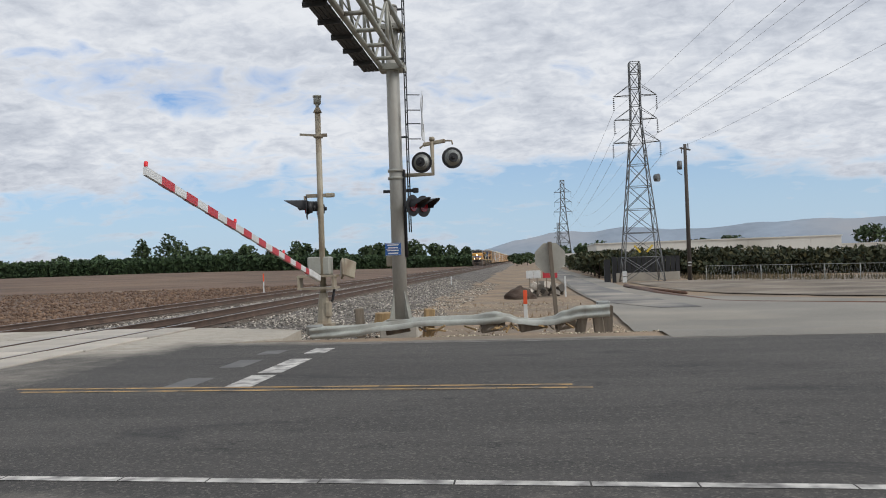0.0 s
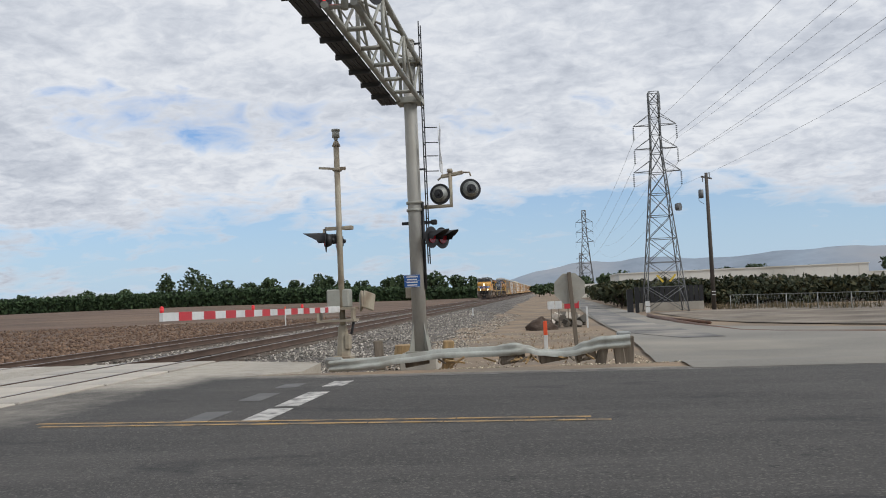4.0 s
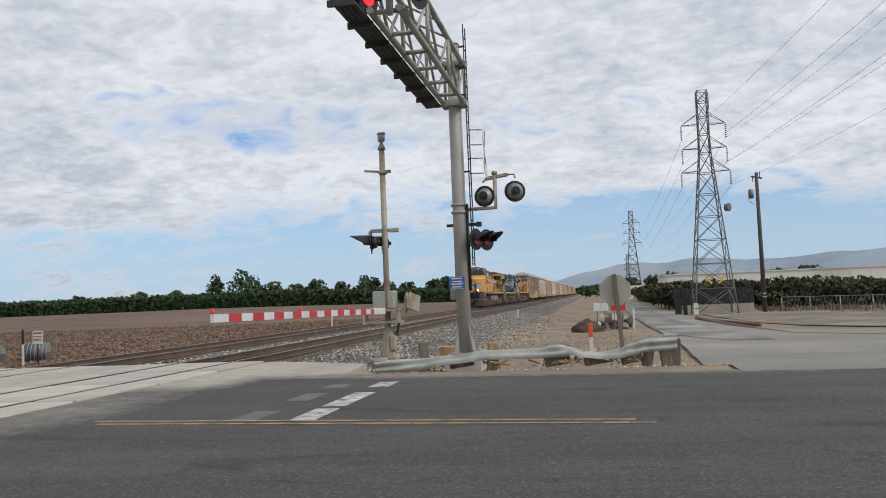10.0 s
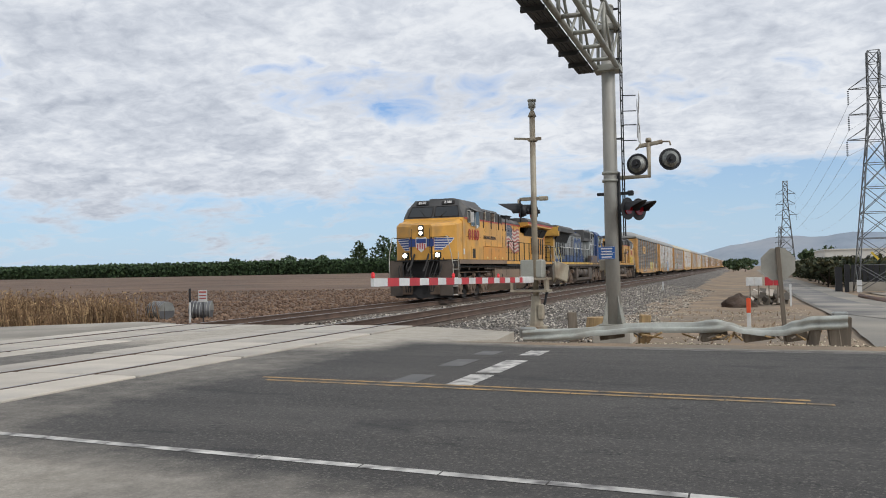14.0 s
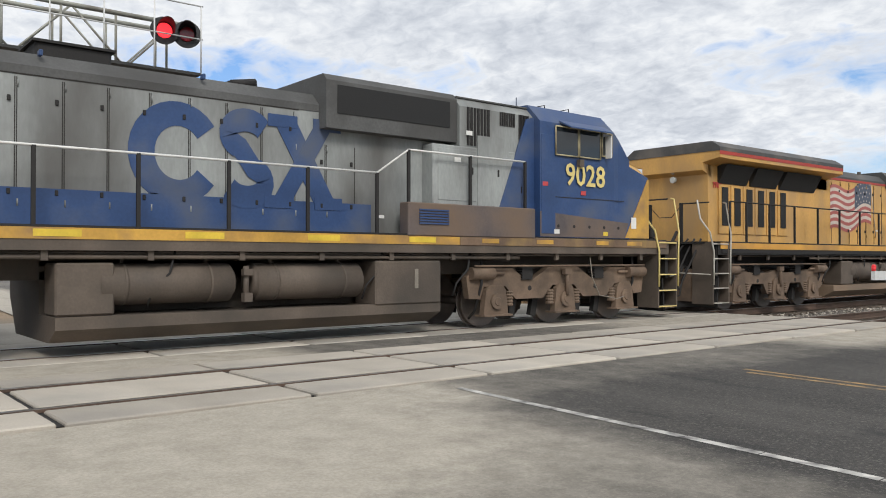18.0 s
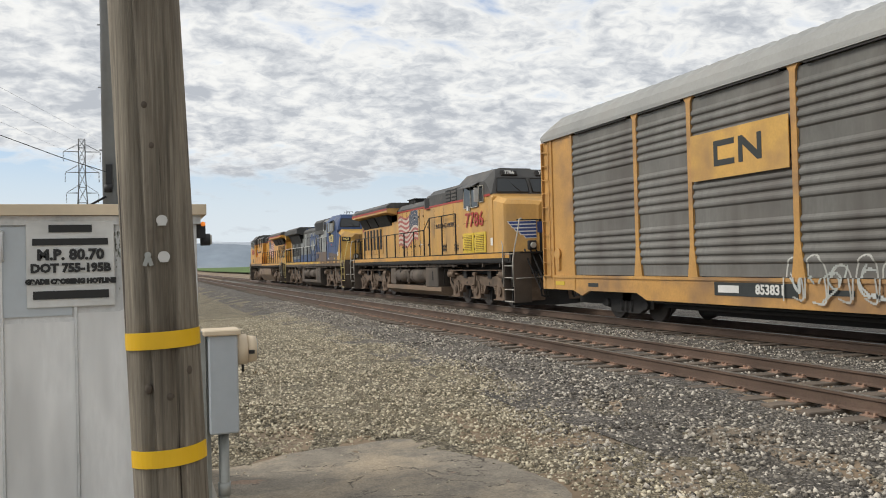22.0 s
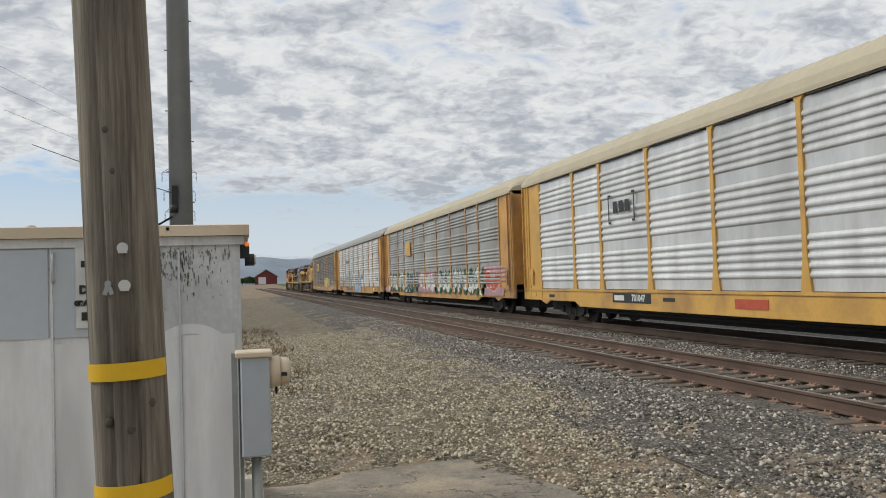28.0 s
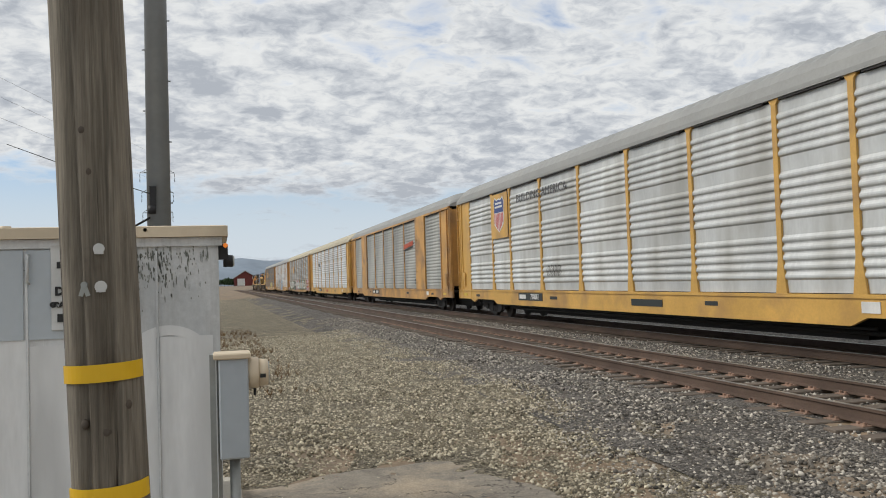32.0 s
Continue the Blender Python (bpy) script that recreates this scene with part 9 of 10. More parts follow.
fe = thing("yard_fence", "dark slatted screen fence round a utility yard", "fence", pose(0, 0, 0))
for k in range(14):
    part("fence_slat", Mesh().box((7.6 + k * 0.42, 76, 0.15), (0.36, 0.05, 2.2)), SIGNBLACK, fe)
part("kerb_wall", Mesh().box((10.3, 75.4, -0.6), (5.6, 0.2, 0.9)), CONCRETE, fe)
part("gate_box", Mesh().box((6.6, 73, 0.1), (0.5, 0.4, 2.0)).box((7.2, 73.2, 0.2), (0.3, 0.3, 2.2)), SIGNBLACK, fe)
cf = thing("wire_fence", "low galvanised wire mesh fence along a dirt verge", "fence")
for k in range(17):
    x, y = 14.2 + k * 1.55, 70 - k * 2.15
    if y < 36:
        break
    part("fence_post", Mesh().cyl((x, y, -1.35), (x, y, 0.35), 0.03, 0.03, 8), GALVP, cf)
    if k:
        part("top_wire", Mesh().cyl((x - 1.55, y + 2.15, 0.32), (x, y, 0.32), 0.02, 0.02, 6), GALVP, cf)
        mesh_ = Mesh()
        for j in range(8):
            u = j / 8
            mesh_.cyl((x - 1.55 + 1.55 * u, y + 2.15 - 2.15 * u, -1.2), (x - 1.55 + 1.55 * (u + 0.125), y + 2.15 - 2.15 * (u + 0.125), 0.3), 0.006, 0.006, 3).cyl((x - 1.55 + 1.55 * u, y + 2.15 - 2.15 * u, 0.3), (x - 1.55 + 1.55 * (u + 0.125), y + 2.15 - 2.15 * (u + 0.125), -1.2), 0.006, 0.006, 3)
        part("wire_mesh", mesh_, GALVP, cf)
single("pipeline", Mesh().tube([(6.5, 60, -0.72), (6.6, 47.3, -0.70), (6.9, 40, -0.68), (7.2, 35.6, -0.66), (8.1, 33.9, -0.64), (9.6, 32.4, -0.62), (11.5, 30.2, -0.58), (16, 27.2, -0.45), (26, 23, -0.35)], 0.14, 10), PIPE, "rusty brown pipe lying along the lane", "pipe")
single("short_pipe", Mesh().tube([(6.3, 58, -0.68), (7.6, 44.2, -0.62)], 0.08, 10), PIPE, "short rusty pipe lying on dirt", "pipe")
single("pipe_block", Mesh().box((10.9, 30.3, -0.72), (0.6, 0.3, 0.35), pose(0, 0, 0, 0, 0, 40), 0.03), CONCRETE, "small concrete block under a pipe", "block")

# dirt heap, barriers and boards by the track
hm = Mesh()
rr_ = []
for i in range(9):
    ring = []
    for k in range(25):
        a = 2 * math.pi * k / 24
        r = (1 - (i / 8) ** 1.6) * (1 + 0.45 * noise.noise((math.cos(a) * 2.5, math.sin(a) * 2.5, i * 0.5)))
        ring.append((-0.75 + 0.8 * r * math.cos(a), 45 + 0.8 * r * math.sin(a), -0.75 + 0.72 * (i / 8) ** 0.7 + 0.12 * noise.noise((a * 3, i * 0.8, 7))))
    rr_.append(ring)
hm.sheet(rr_, True)
single("dirt_heap", hm, mat("dark_spoil_dirt", (0.085, 0.058, 0.042), 0.95, 0, 0.3, 1.5, 10, 0.8, bump_dist=0.08), "heap of dark brown dirt on a verge", "dirt heap")
bd = thing("barrier_board", "low red and white barrier boards on a dirt verge", "barrier", pose(0.35, 46.5, -0.6))
for k, (x, ma) in enumerate(((-0.55, REFL_WHITE), (-0.15, REFL_WHITE), (0.35, REFL_RED), (0.75, REFL_RED))):
    part("board", Mesh().box((x, 0, 1.12), (0.38, 0.04, 0.42), None, 0.01), ma, bd)
    part("leg", Mesh().box((x, 0, 0.45), (0.05, 0.05, 0.95)), WOOD, bd)
for x in (1.65,):
    delineator(x, 45.5, -0.7, 1.1, "plain white marker post on a verge", REFL_WHITE)
rk = thing("rubble", "pile of dark rubble on a verge", "rubble", pose(0.6, 48, -0.7), kind="stuff")
rbm = Mesh()
for k in range(40):
    rbm.box((rt.uniform(-0.8, 1.0), rt.uniform(-0.6, 0.6), rt.uniform(0.0, 0.6)), (rt.uniform(0.15, 0.4),) * 3, pose(0, 0, 0, rt.uniform(0, 90), rt.uniform(0, 90), 0))
part("rubble_stone", rbm, STONES, rk)

# dry weeds by the far road edge and along the verges
pts = []
m = Mesh()
for k in range(4200):
    u = rt.random()
    x, y = -34 + u * 13.5, 24.8 + rt.gauss(0, 0.9) + 0.15 * (x if k else 0) * 0
    if x > -20.8:
        continue
    z = ground_z(x, y) + 0.02
    h = rt.uniform(0.5, 1.9) * (0.75 + 0.5 * noise.noise((x * 0.5, 0, 1)))
    dx, dy = rt.uniform(-0.25, 0.25) * h, rt.uniform(-0.25, 0.25) * h
    w = rt.uniform(0.008, 0.022)
    m.add([(x - w, y, z), (x + w, y, z), (x + dx + w * 0.4, y + dy, z + h), (x + dx * 0.5, y + dy * 0.5 + w, z + h * 0.6)], [(0, 1, 2), (1, 3, 2), (3, 0, 2)])
    for j in range(2):
        u2 = rt.uniform(0.5, 1.0)
        p = Vector((x + dx * u2, y + dy * u2, z + h * u2))
        q = p + Vector((rt.uniform(-0.14, 0.14), rt.uniform(-0.1, 0.1), rt.uniform(0.02, 0.14)))
        m.add([p, q, (q.x + 0.03, q.y, q.z - 0.05)], [(0, 1, 2)])
single("dry_weeds", m, STRAW, "tall dry brown weeds along the field edge", "weeds", kind="stuff")
m = Mesh()
for k in range(900):
    side = rt.random()
    if side < 0.5:
        x, y = rt.uniform(-3.6, -1.2), rt.uniform(-40, -13)
    else:
        x, y = rt.uniform(-3.2, 1.8), rt.uniform(19.2, 40)
        if rt.random() < 0.8:
            continue
    z = ground_z(x, y)
    for j in range(5):
        h = rt.uniform(0.06, 0.22)
        m.add([(x, y, z), (x + 0.012, y, z), (x + rt.uniform(-0.12, 0.12), y + rt.uniform(-0.12, 0.12), z + h)], [(0, 1, 2)])
single("dry_grass", m, STRAW, "short dry grass tufts on gravel", "grass", kind="stuff")

# weeds and low brush behind the wire fence
m = Mesh()
for k in range(5200):
    u, v = rt.random(), rt.random()
    x = 13.5 + 34 * u
    y = 70.5 - 1.39 * (x - 14.2) + 1.0 + 16 * v
    z = ground_z(x, y) - 0.25
    h = rt.uniform(0.25, 0.9) * (0.8 + 0.5 * noise.noise((x * 0.3, y * 0.3, 1)))
    dx, w = rt.uniform(-0.3, 0.3) * h, rt.uniform(0.03, 0.10)
    m.add([(x - w, y, z), (x + w, y, z), (x + dx, y + rt.uniform(-0.1, 0.1), z + h)], [(0, 1, 2)])
single("roadside_weeds", m, island("dull_brown_weeds", (0.05, 0.042, 0.022), (0.20, 0.15, 0.085), 0.9, (0.10, 0.08, 0.042)), "dull brown weeds behind the wire fence", "weeds", kind="stuff")

# red barn far down the line
barn = thing("barn", "red barn with a grey gable roof and white door", "barn", pose(-27, -760, 1.3))
RED_BARN = mat("barn_red_boards", (0.16, 0.035, 0.03), 0.8, 0, 0.2, 0.3, 4, 0.1)
part("wall", Mesh().box((0, 0, 3.6), (19, 26, 7.2)), RED_BARN, barn)
part("gable", Mesh().prism([(-9.5, 7.2), (0, 13.0), (9.5, 7.2)], "y", -13, 13), RED_BARN, barn)
for s in (-1, 1):
    part("roof", Mesh().prism([(s * 10.8, 6.3), (s * 10.8, 6.9), (0, 13.7), (0, 13.1)][::s], "y", -14, 14), ROOF_GREY, barn)
part("door", Mesh().box((3.6, 13.05, 3.4), (6.5, 0.12, 6.2)), WHITEP, barn)
for k in range(5):
    tree(-6 - 3 * k, -720 - 14 * k, 1.0, rt.uniform(5, 8), 8, rt.randrange(9999), LEAF_DARK, 300, 0.8, 0.2)
bp = thing("utility_pole", "tall dark utility pole with one crossarm behind the train", "utility pole", pose(-45, -3.8, -0.5), "utility poles")
part("pole", Mesh().cyl((0, 0, 0), (0, 0, 17.4), 0.16, 0.12, 10), POLEWOOD, bp)
part("crossarm", Mesh().box((0, 0, 16.0), (0.14, 3.9, 0.16)), POLEWOOD, bp)
for y in (-1.85, 0.0, 1.85):
    part("insulator", Mesh().cyl((0, y, 16.0 if y else 17.4), (0, y, 16.4 if y else 17.8), 0.09, 0.14, 8), POLEWOOD, bp)


# ---- signal house, poles and meter on the south side ----
def split_wood():
    """Weathered round timber: long grain, dark drying cracks, knots and pale worn streaks."""
    n = Nodes("grey_split_pole_wood", 0.9)
    grain, fibre = n.noise(26, 6, 0.65, (1, 1, 0.045), 0.35), n.noise(110, 4, 0.7, (1, 1, 0.03))
    tone, swirl = n.noise(5, 5, 0.6, (1, 1, 0.22)), n.noise(9, 4, 0.6, (1, 1, 0.35), 2.2)
    col = n.mix(n.band(tone, 0.32, 0.68), (0.145, 0.124, 0.096), (0.335, 0.295, 0.235))
    col = n.mix(n.band(grain, 0.46, 0.66, 0.0, 0.7), col, (0.085, 0.068, 0.050))
    col = n.mix(n.band(swirl, 0.60, 0.72, 0.0, 0.5), col, (0.085, 0.065, 0.048))
    col = n.mix(1.0, col, n.grey(n.band(fibre, 0.3, 0.7, 0.60, 1.30)), "MULTIPLY")
    crack = n.band(n.noise(34, 3, 0.5, (1, 1, 0.02), 0.3), 0.655, 0.68)
    col = n.mix(crack, col, (0.035, 0.027, 0.02))
    return n.done(col, n.sum(grain, fibre, n.op("MULTIPLY", crack, -1.5)), 0.8, 0.006)


OLDWOOD = split_wood()
def chalky_sheet():
    """Oxidised sheet metal: vertical streaks, chalky patches, fine grime."""
    n = Nodes("chalky_grey_aluminium", 0.6)
    streak, patch, fine = n.noise(7, 6, 0.7, (1, 1, 0.07)), n.noise(1.7, 5, 0.6, (1, 1, 0.7), 0.8), n.noise(30, 4, 0.7)
    col = n.mix(n.band(patch, 0.38, 0.60), (0.54, 0.55, 0.55), (0.72, 0.725, 0.72))
    col = n.mix(n.band(streak, 0.52, 0.72, 0.0, 0.55), col, (0.37, 0.365, 0.35))
    col = n.mix(1.0, col, n.grey(n.band(fine, 0.3, 0.7, 0.90, 1.06)), "MULTIPLY")
    return n.done(col, fine, 0.08, 0.004)


HOUSE = chalky_sheet()
HOUSE_PANEL = mat("clean_blue_grey_paint", (0.52, 0.56, 0.59), 0.5, 0.1, 0.06, 1.5, 18, 0.03)
CREAM = mat("cream_roof_paint", (0.70, 0.58, 0.42), 0.6, 0, 0.10, 1.5, 18, 0.05, (0.42, 0.34, 0.24), 0.25, 1.2)
MOULD = mat("black_mould_stain", (0.235, 0.245, 0.215), 0.8, 0, 0.35, 5, 30, 0.1)
BAND = mat("yellow_plastic_band", (0.78, 0.47, 0.015), 0.4, 0, 0.06, 3, 20, 0.03)
BOXGREY = mat("grey_meter_box_paint", (0.44, 0.48, 0.515), 0.45, 0.1, 0.07, 2, 20, 0.03)
MONO = mat("dark_galvanised_pole", (0.27, 0.29, 0.305), 0.5, 0.4, 0.12, 1.2, 16, 0.05)
KNOT = mat("dark_knot_wood", (0.10, 0.08, 0.062), 0.9, 0, 0.2, 8, 30, 0.4)
SIGN_INK = mat("sign_black", (0.02, 0.02, 0.02), 0.6, 0, 0.1, 3, 20, 0.02)

# split wooden pole, leaning
pole = thing("wooden_pole", "grey split wooden pole with two yellow bands", "utility pole", pose(-1.758, -1.682, 0))
LEAN = Vector((0.034, 0.0, 1.0))
wp = Mesh()
rings = []
N_P = 40
for i in range(61):
    z = -0.4 + 0.12 * i
    r = 0.092 - 0.0020 * max(0, z)
    ring = []
    for k in range(N_P + 1):
        a = 2 * math.pi * (k % N_P) / N_P
        crack = 0.020 * math.exp(-((math.degrees(a) - 62 - 5 * noise.noise((z * 0.7, 1, 1))) / 4.5) ** 2) + 0.012 * math.exp(-((math.degrees(a) - 108 - 6 * noise.noise((z * 0.5, 5, 1))) / 3.5) ** 2)
        rr = r * (1 + 0.02 * noise.noise((math.cos(a) * 3, math.sin(a) * 3, z * 0.6)) + 0.012 * noise.noise((a * 9, 2, z * 0.4))) - crack
        ring.append((rr * math.cos(a) + LEAN.x * (z - 1.2), rr * math.sin(a), z))
    rings.append(ring)
wp.sheet(rings, True)
part("shaft", wp, OLDWOOD, pole)


def on_pole(deg, z, dr=0.0):
    r = 0.092 - 0.0020 * z + dr
    return (r * math.cos(radians(deg)) + LEAN.x * (z - 1.2), r * math.sin(radians(deg)), z)


for z, sl in ((1.440, 0.010), (1.150, 0.014)):
    bnd = Mesh()
    rows_ = []
    for d in (0.0, 0.0035):
        for dz in ((-0.021, 0.021) if d == 0 else (0.021, -0.021)):
            rows_.append([on_pole(dg, z + dz + sl * (dg - 90) / 100 * 0.6, 0.002 + d) for dg in range(18, 171, 9)])
    rows_.append(rows_[0])
    bnd.sheet(rows_)
    part("yellow_band", bnd, BAND, pole, "bright yellow plastic band")
for dg, z, r in ((97, 1.735, 0.013), (97, 1.645, 0.014)):
    a, b = Vector(on_pole(dg, z, 0.0)), Vector(on_pole(dg, z, 0.008))
    part("tag", Mesh().cyl(a, b, r, r, 14).box((a + b) / 2 - Vector((0, 0, 0.008)), (0.020, 0.008, 0.010)), REFL_WHITE, pole, "small round white tag")
part("tag", Mesh().cyl(on_pole(74, 1.65), on_pole(74, 1.65, 0.006), 0.008, 0.008, 10).box(on_pole(76, 1.638, 0.002), (0.010, 0.006, 0.03), pose(0, 0, 0, 0, 18)).box(on_pole(71, 1.638, 0.002), (0.010, 0.006, 0.03), pose(0, 0, 0, 0, -18)), GALVP, pole)
for dg, z, r in ((95, 1.30, 0.012), (80, 2.02, 0.010), (130, 1.36, 0.014), (60, 1.32, 0.010), (88, 1.92, 0.009)):
    part("knot", Mesh().ball(on_pole(dg, z, -r * 0.75), r, 12, 1.25), KNOT, pole)

# signal house
HX0, HX1, HY0, HY1 = -2.035, 0.75, -4.92, -6.9
hz = -0.05
house = thing("signal_house", "weathered grey metal signal cabinet with a cream roof", "signal cabinet")
part("wall", Mesh().box(((HX0 + HX1) / 2, (HY0 + HY1) / 2, (hz + 1.90) / 2), (HX1 - HX0, HY0 - HY1, 1.90 - hz)), HOUSE, house)
part("drip_edge", Mesh().box(((HX0 + HX1) / 2, (HY0 + HY1) / 2, 1.925), (HX1 - HX0 + 0.05, HY0 - HY1 + 0.05, 0.055)), HOUSE, house)
rfm = Mesh()
loft(rfm, [(HY1 - 0.06, [(HX0 - 0.06, 1.955), (HX0 - 0.06, 2.02), (HX1 + 0.06, 2.02), (HX1 + 0.06, 1.955)]), ((HY0 + HY1) / 2, [(HX0 - 0.06, 1.955), (HX0 - 0.06, 2.10), (HX1 + 0.06, 2.10), (HX1 + 0.06, 1.955)]), (HY0 + 0.06, [(HX0 - 0.06, 1.955), (HX0 - 0.06, 2.02), (HX1 + 0.06, 2.02), (HX1 + 0.06, 1.955)])])
part("roof", rfm, CREAM, house)
for x in (-1.66, -1.32, -0.92, -0.42, 0.1):
    part("panel_seam", Mesh().box((x, HY0 + 0.012, 0.93), (0.012, 0.025, 1.88)), HOUSE, house)
for a, b in ((-0.91, -1.31), (-0.43, -0.91)):
    part("door_panel", Mesh().box(((a + b) / 2, HY0 + 0.006, 1.62), (abs(b - a) - 0.02, 0.012, 0.54)), HOUSE_PANEL, house)
part("handle", Mesh().tube([(-0.93, HY0 + 0.01, 1.86), (-0.93, HY0 + 0.05, 1.85), (-0.93, HY0 + 0.05, 1.70), (-0.93, HY0 + 0.01, 1.69)], 0.010, 6), HOUSE, house)
part("bolt", Mesh().cyl((-0.75, HY0 - 0.25, 2.03), (-0.75, HY0 - 0.25, 2.055), 0.04, 0.03, 10).cyl((-1.6, HY0 + 0.04, 2.0), (-1.6, HY0 + 0.06, 2.0), 0.012, 0.012, 8), CREAM, house)
rs = random.Random(8)
md = Mesh()
for k in range(420):
    x = rs.choice((rs.uniform(-1.98, -1.2), rs.uniform(-1.75, -1.5), rs.uniform(-1.5, -1.36), rs.uniform(-1.98, -0.9)))
    z = 1.895 - abs(rs.gauss(0, 0.035)) if k < 70 else 1.86 - abs(rs.gauss(0.05, 0.12))
    w, h = rs.uniform(0.0012, 0.005), rs.choice((rs.uniform(0.003, 0.012), rs.uniform(0.01, 0.04)))
    md.prism([(x - w, z - h), (x + w * 0.4, z - h * 0.8), (x + w, z), (x + w * 0.2, z + h * 0.6), (x - w * 0.8, z + h * 0.3)], "y", HY0 + 0.002, HY0 + 0.0045)
tagged(part("mould_stain", md, MOULD, house, "black mould specks under the roof"), kind="stuff")
plate = part("sign_plate", Mesh().box((-1.30, HY0 + 0.02, 1.66), (0.49, 0.012, 0.52), None, 0.004), REFL_WHITE, house, "white notice with black lines")
YS = HY0 + 0.030


def sign_text(txt, z, size):
    letters("lettering", txt, size, SIGN_INK, plate, pose(-1.30, YS, z, 0, 0, 180), 0.004, 1.0)


part("sign_bar", Mesh().box((-1.30, YS, 1.875), (0.24, 0.004, 0.045)), SIGN_INK, plate)
part("sign_bar", Mesh().box((-1.30, YS, 1.795), (0.42, 0.004, 0.04)), SIGN_INK, plate)
sign_text("M.P. 80.70", 1.715, 0.088)
sign_text("DOT 755-195B", 1.635, 0.070)
sign_text("GRADE CROSSING HOTLINE", 1.555, 0.039)
part("sign_bar", Mesh().box((-1.30, YS, 1.475), (0.42, 0.004, 0.05)), SIGN_INK, plate)
CHALK = mat("chalky_overpaint", (0.80, 0.80, 0.79), 0.7, 0, 0.10, 3, 20, 0.05, (0.62, 0.62, 0.61), 0.35, 2.5, stretch=(2, 2, 0.4))
for a, b, z in ((-1.99, -1.67, 1.28), (-1.65, -1.33, 1.31), (-1.31, -0.93, 1.26), (-0.91, -0.43, 1.30)):
    part("overpainted_patch", Mesh().box(((a + b) / 2, HY0 + 0.0015, z / 2 + 0.05), (b - a, 0.003, z)), CHALK, house, "chalky white overpainted lower sheet")
arc = Mesh()
arc_rows = [[(-1.72 + r * math.cos(radians(20 + k * 9)), HY0 + 0.0055, 1.16 + r * 0.9 * math.sin(radians(20 + k * 9))) for k in range(17)] for r in (0.20, 0.27)]
arc.sheet(arc_rows)
part("faded_paint_arc", arc, CHALK, house, "faded white paint arc")
part("corner_lamp", Mesh().cyl((HX0 - 0.03, HY0 - 0.1, 1.80), (HX0 - 0.09, HY0 - 0.1, 1.80), 0.04, 0.04, 12).box((HX0 - 0.03, HY0 - 0.1, 1.86), (0.06, 0.1, 0.1)), SIGNBLACK, house)
part("lamp_lens", Mesh().cyl((HX0 - 0.10, HY0 - 0.1, 1.80), (HX0 - 0.085, HY0 - 0.1, 1.80), 0.032, 0.036, 12), LAMP_OFF, house)
part("amber_lamp", Mesh().ball((HX0 - 0.045, HY0 - 0.05, 1.90), 0.016, 8), glow("amber_lamp_glow", (0.9, 0.25, 0.04), 0.5), house)
single("house_slab", Mesh().box(((HX0 + HX1) / 2, (HY0 + HY1) / 2, -0.13), (HX1 - HX0 + 0.3, HY0 - HY1 + 0.3, 0.16)), CONCRETE, "concrete slab under the signal cabinet", "slab", kind="structure")

# meter pedestal
mp = thing("meter_pedestal", "grey electric meter box with a round glass meter on posts", "meter box", pose(-2.075, -3.98, 0))
part("box", Mesh().box((-0.02, 0.0, 1.0), (0.15, 0.16, 0.52), None, 0.008), BOXGREY, mp)
part("box_lid", Mesh().box((-0.015, 0.0, 1.272), (0.19, 0.20, 0.03), None, 0.006), CREAM, mp)
part("channel_post", Mesh().box((0.085, 0.01, 0.55), (0.03, 0.05, 1.46)).box((0.055, -0.03, 0.55), (0.02, 0.06, 1.4)), GALVP, mp)
part("conduit", Mesh().cyl((-0.02, -0.01, -0.15), (-0.02, -0.01, 0.74), 0.028, 0.028, 12).cyl((-0.02, -0.01, 0.40), (-0.02, -0.01, 0.47), 0.034, 0.034, 12), GALVP, mp)
part("cross_bar", Mesh().box((0.03, 0.02, 0.35), (0.16, 0.03, 0.04)), GALVP, mp)
part("meter", Mesh().cyl((-0.09, -0.02, 1.17), (-0.15, -0.02, 1.17), 0.082, 0.082, 22).cyl((-0.15, -0.02, 1.17), (-0.20, -0.02, 1.17), 0.074, 0.068, 22), CREAM, mp)
part("meter_face", Mesh().cyl((-0.20, -0.02, 1.17), (-0.206, -0.02, 1.17), 0.06, 0.058, 20), LAMP_OFF, mp)
part("meter_seal", Mesh().cyl((-0.13, -0.02, 1.09), (-0.13, -0.02, 1.05), 0.008, 0.006, 6).box((-0.17, 0.055, 1.16), (0.03, 0.004, 0.02)), SIGN_INK, mp)

# steel monopole behind the house
mono = thing("steel_pole", "tall dark grey tapered steel pole with step bolts", "utility pole", pose(-1.46, -8.45, 0))
part("shaft", Mesh().cyl((0, 0, -0.2), (0, 0, 16), 0.125, 0.085, 24), MONO, mono)
sbm = Mesh()
for k in range(22):
    s = 1 if k % 2 else -1
    sbm.cyl((0.09 * s * -1, 0.02, 2.2 + k * 0.32), (0.14 * s * -1, 0.02, 2.2 + k * 0.32), 0.008, 0.008, 6)
part("step_bolt", sbm, MONO, mono)
part("bracket", Mesh().box((0.05, 0.12, 2.55), (0.06, 0.05, 0.26)).cyl((0.06, 0.14, 2.40), (0.06, 0.14, 2.48), 0.04, 0.04, 8), SIGNBLACK, mono)
part("service_wire", Mesh().tube([(0.08, 0.13, 2.36), (0.22, 0.12, 2.28), (0.5, 0.1, 2.22), (0.9, 0.1, 2.10)], 0.012, 5).tube([(0.06, 0.14, 2.6), (0.5, 0.12, 2.75), (1.4, 0.1, 3.1)], 0.005, 4), SIGNBLACK, mono)
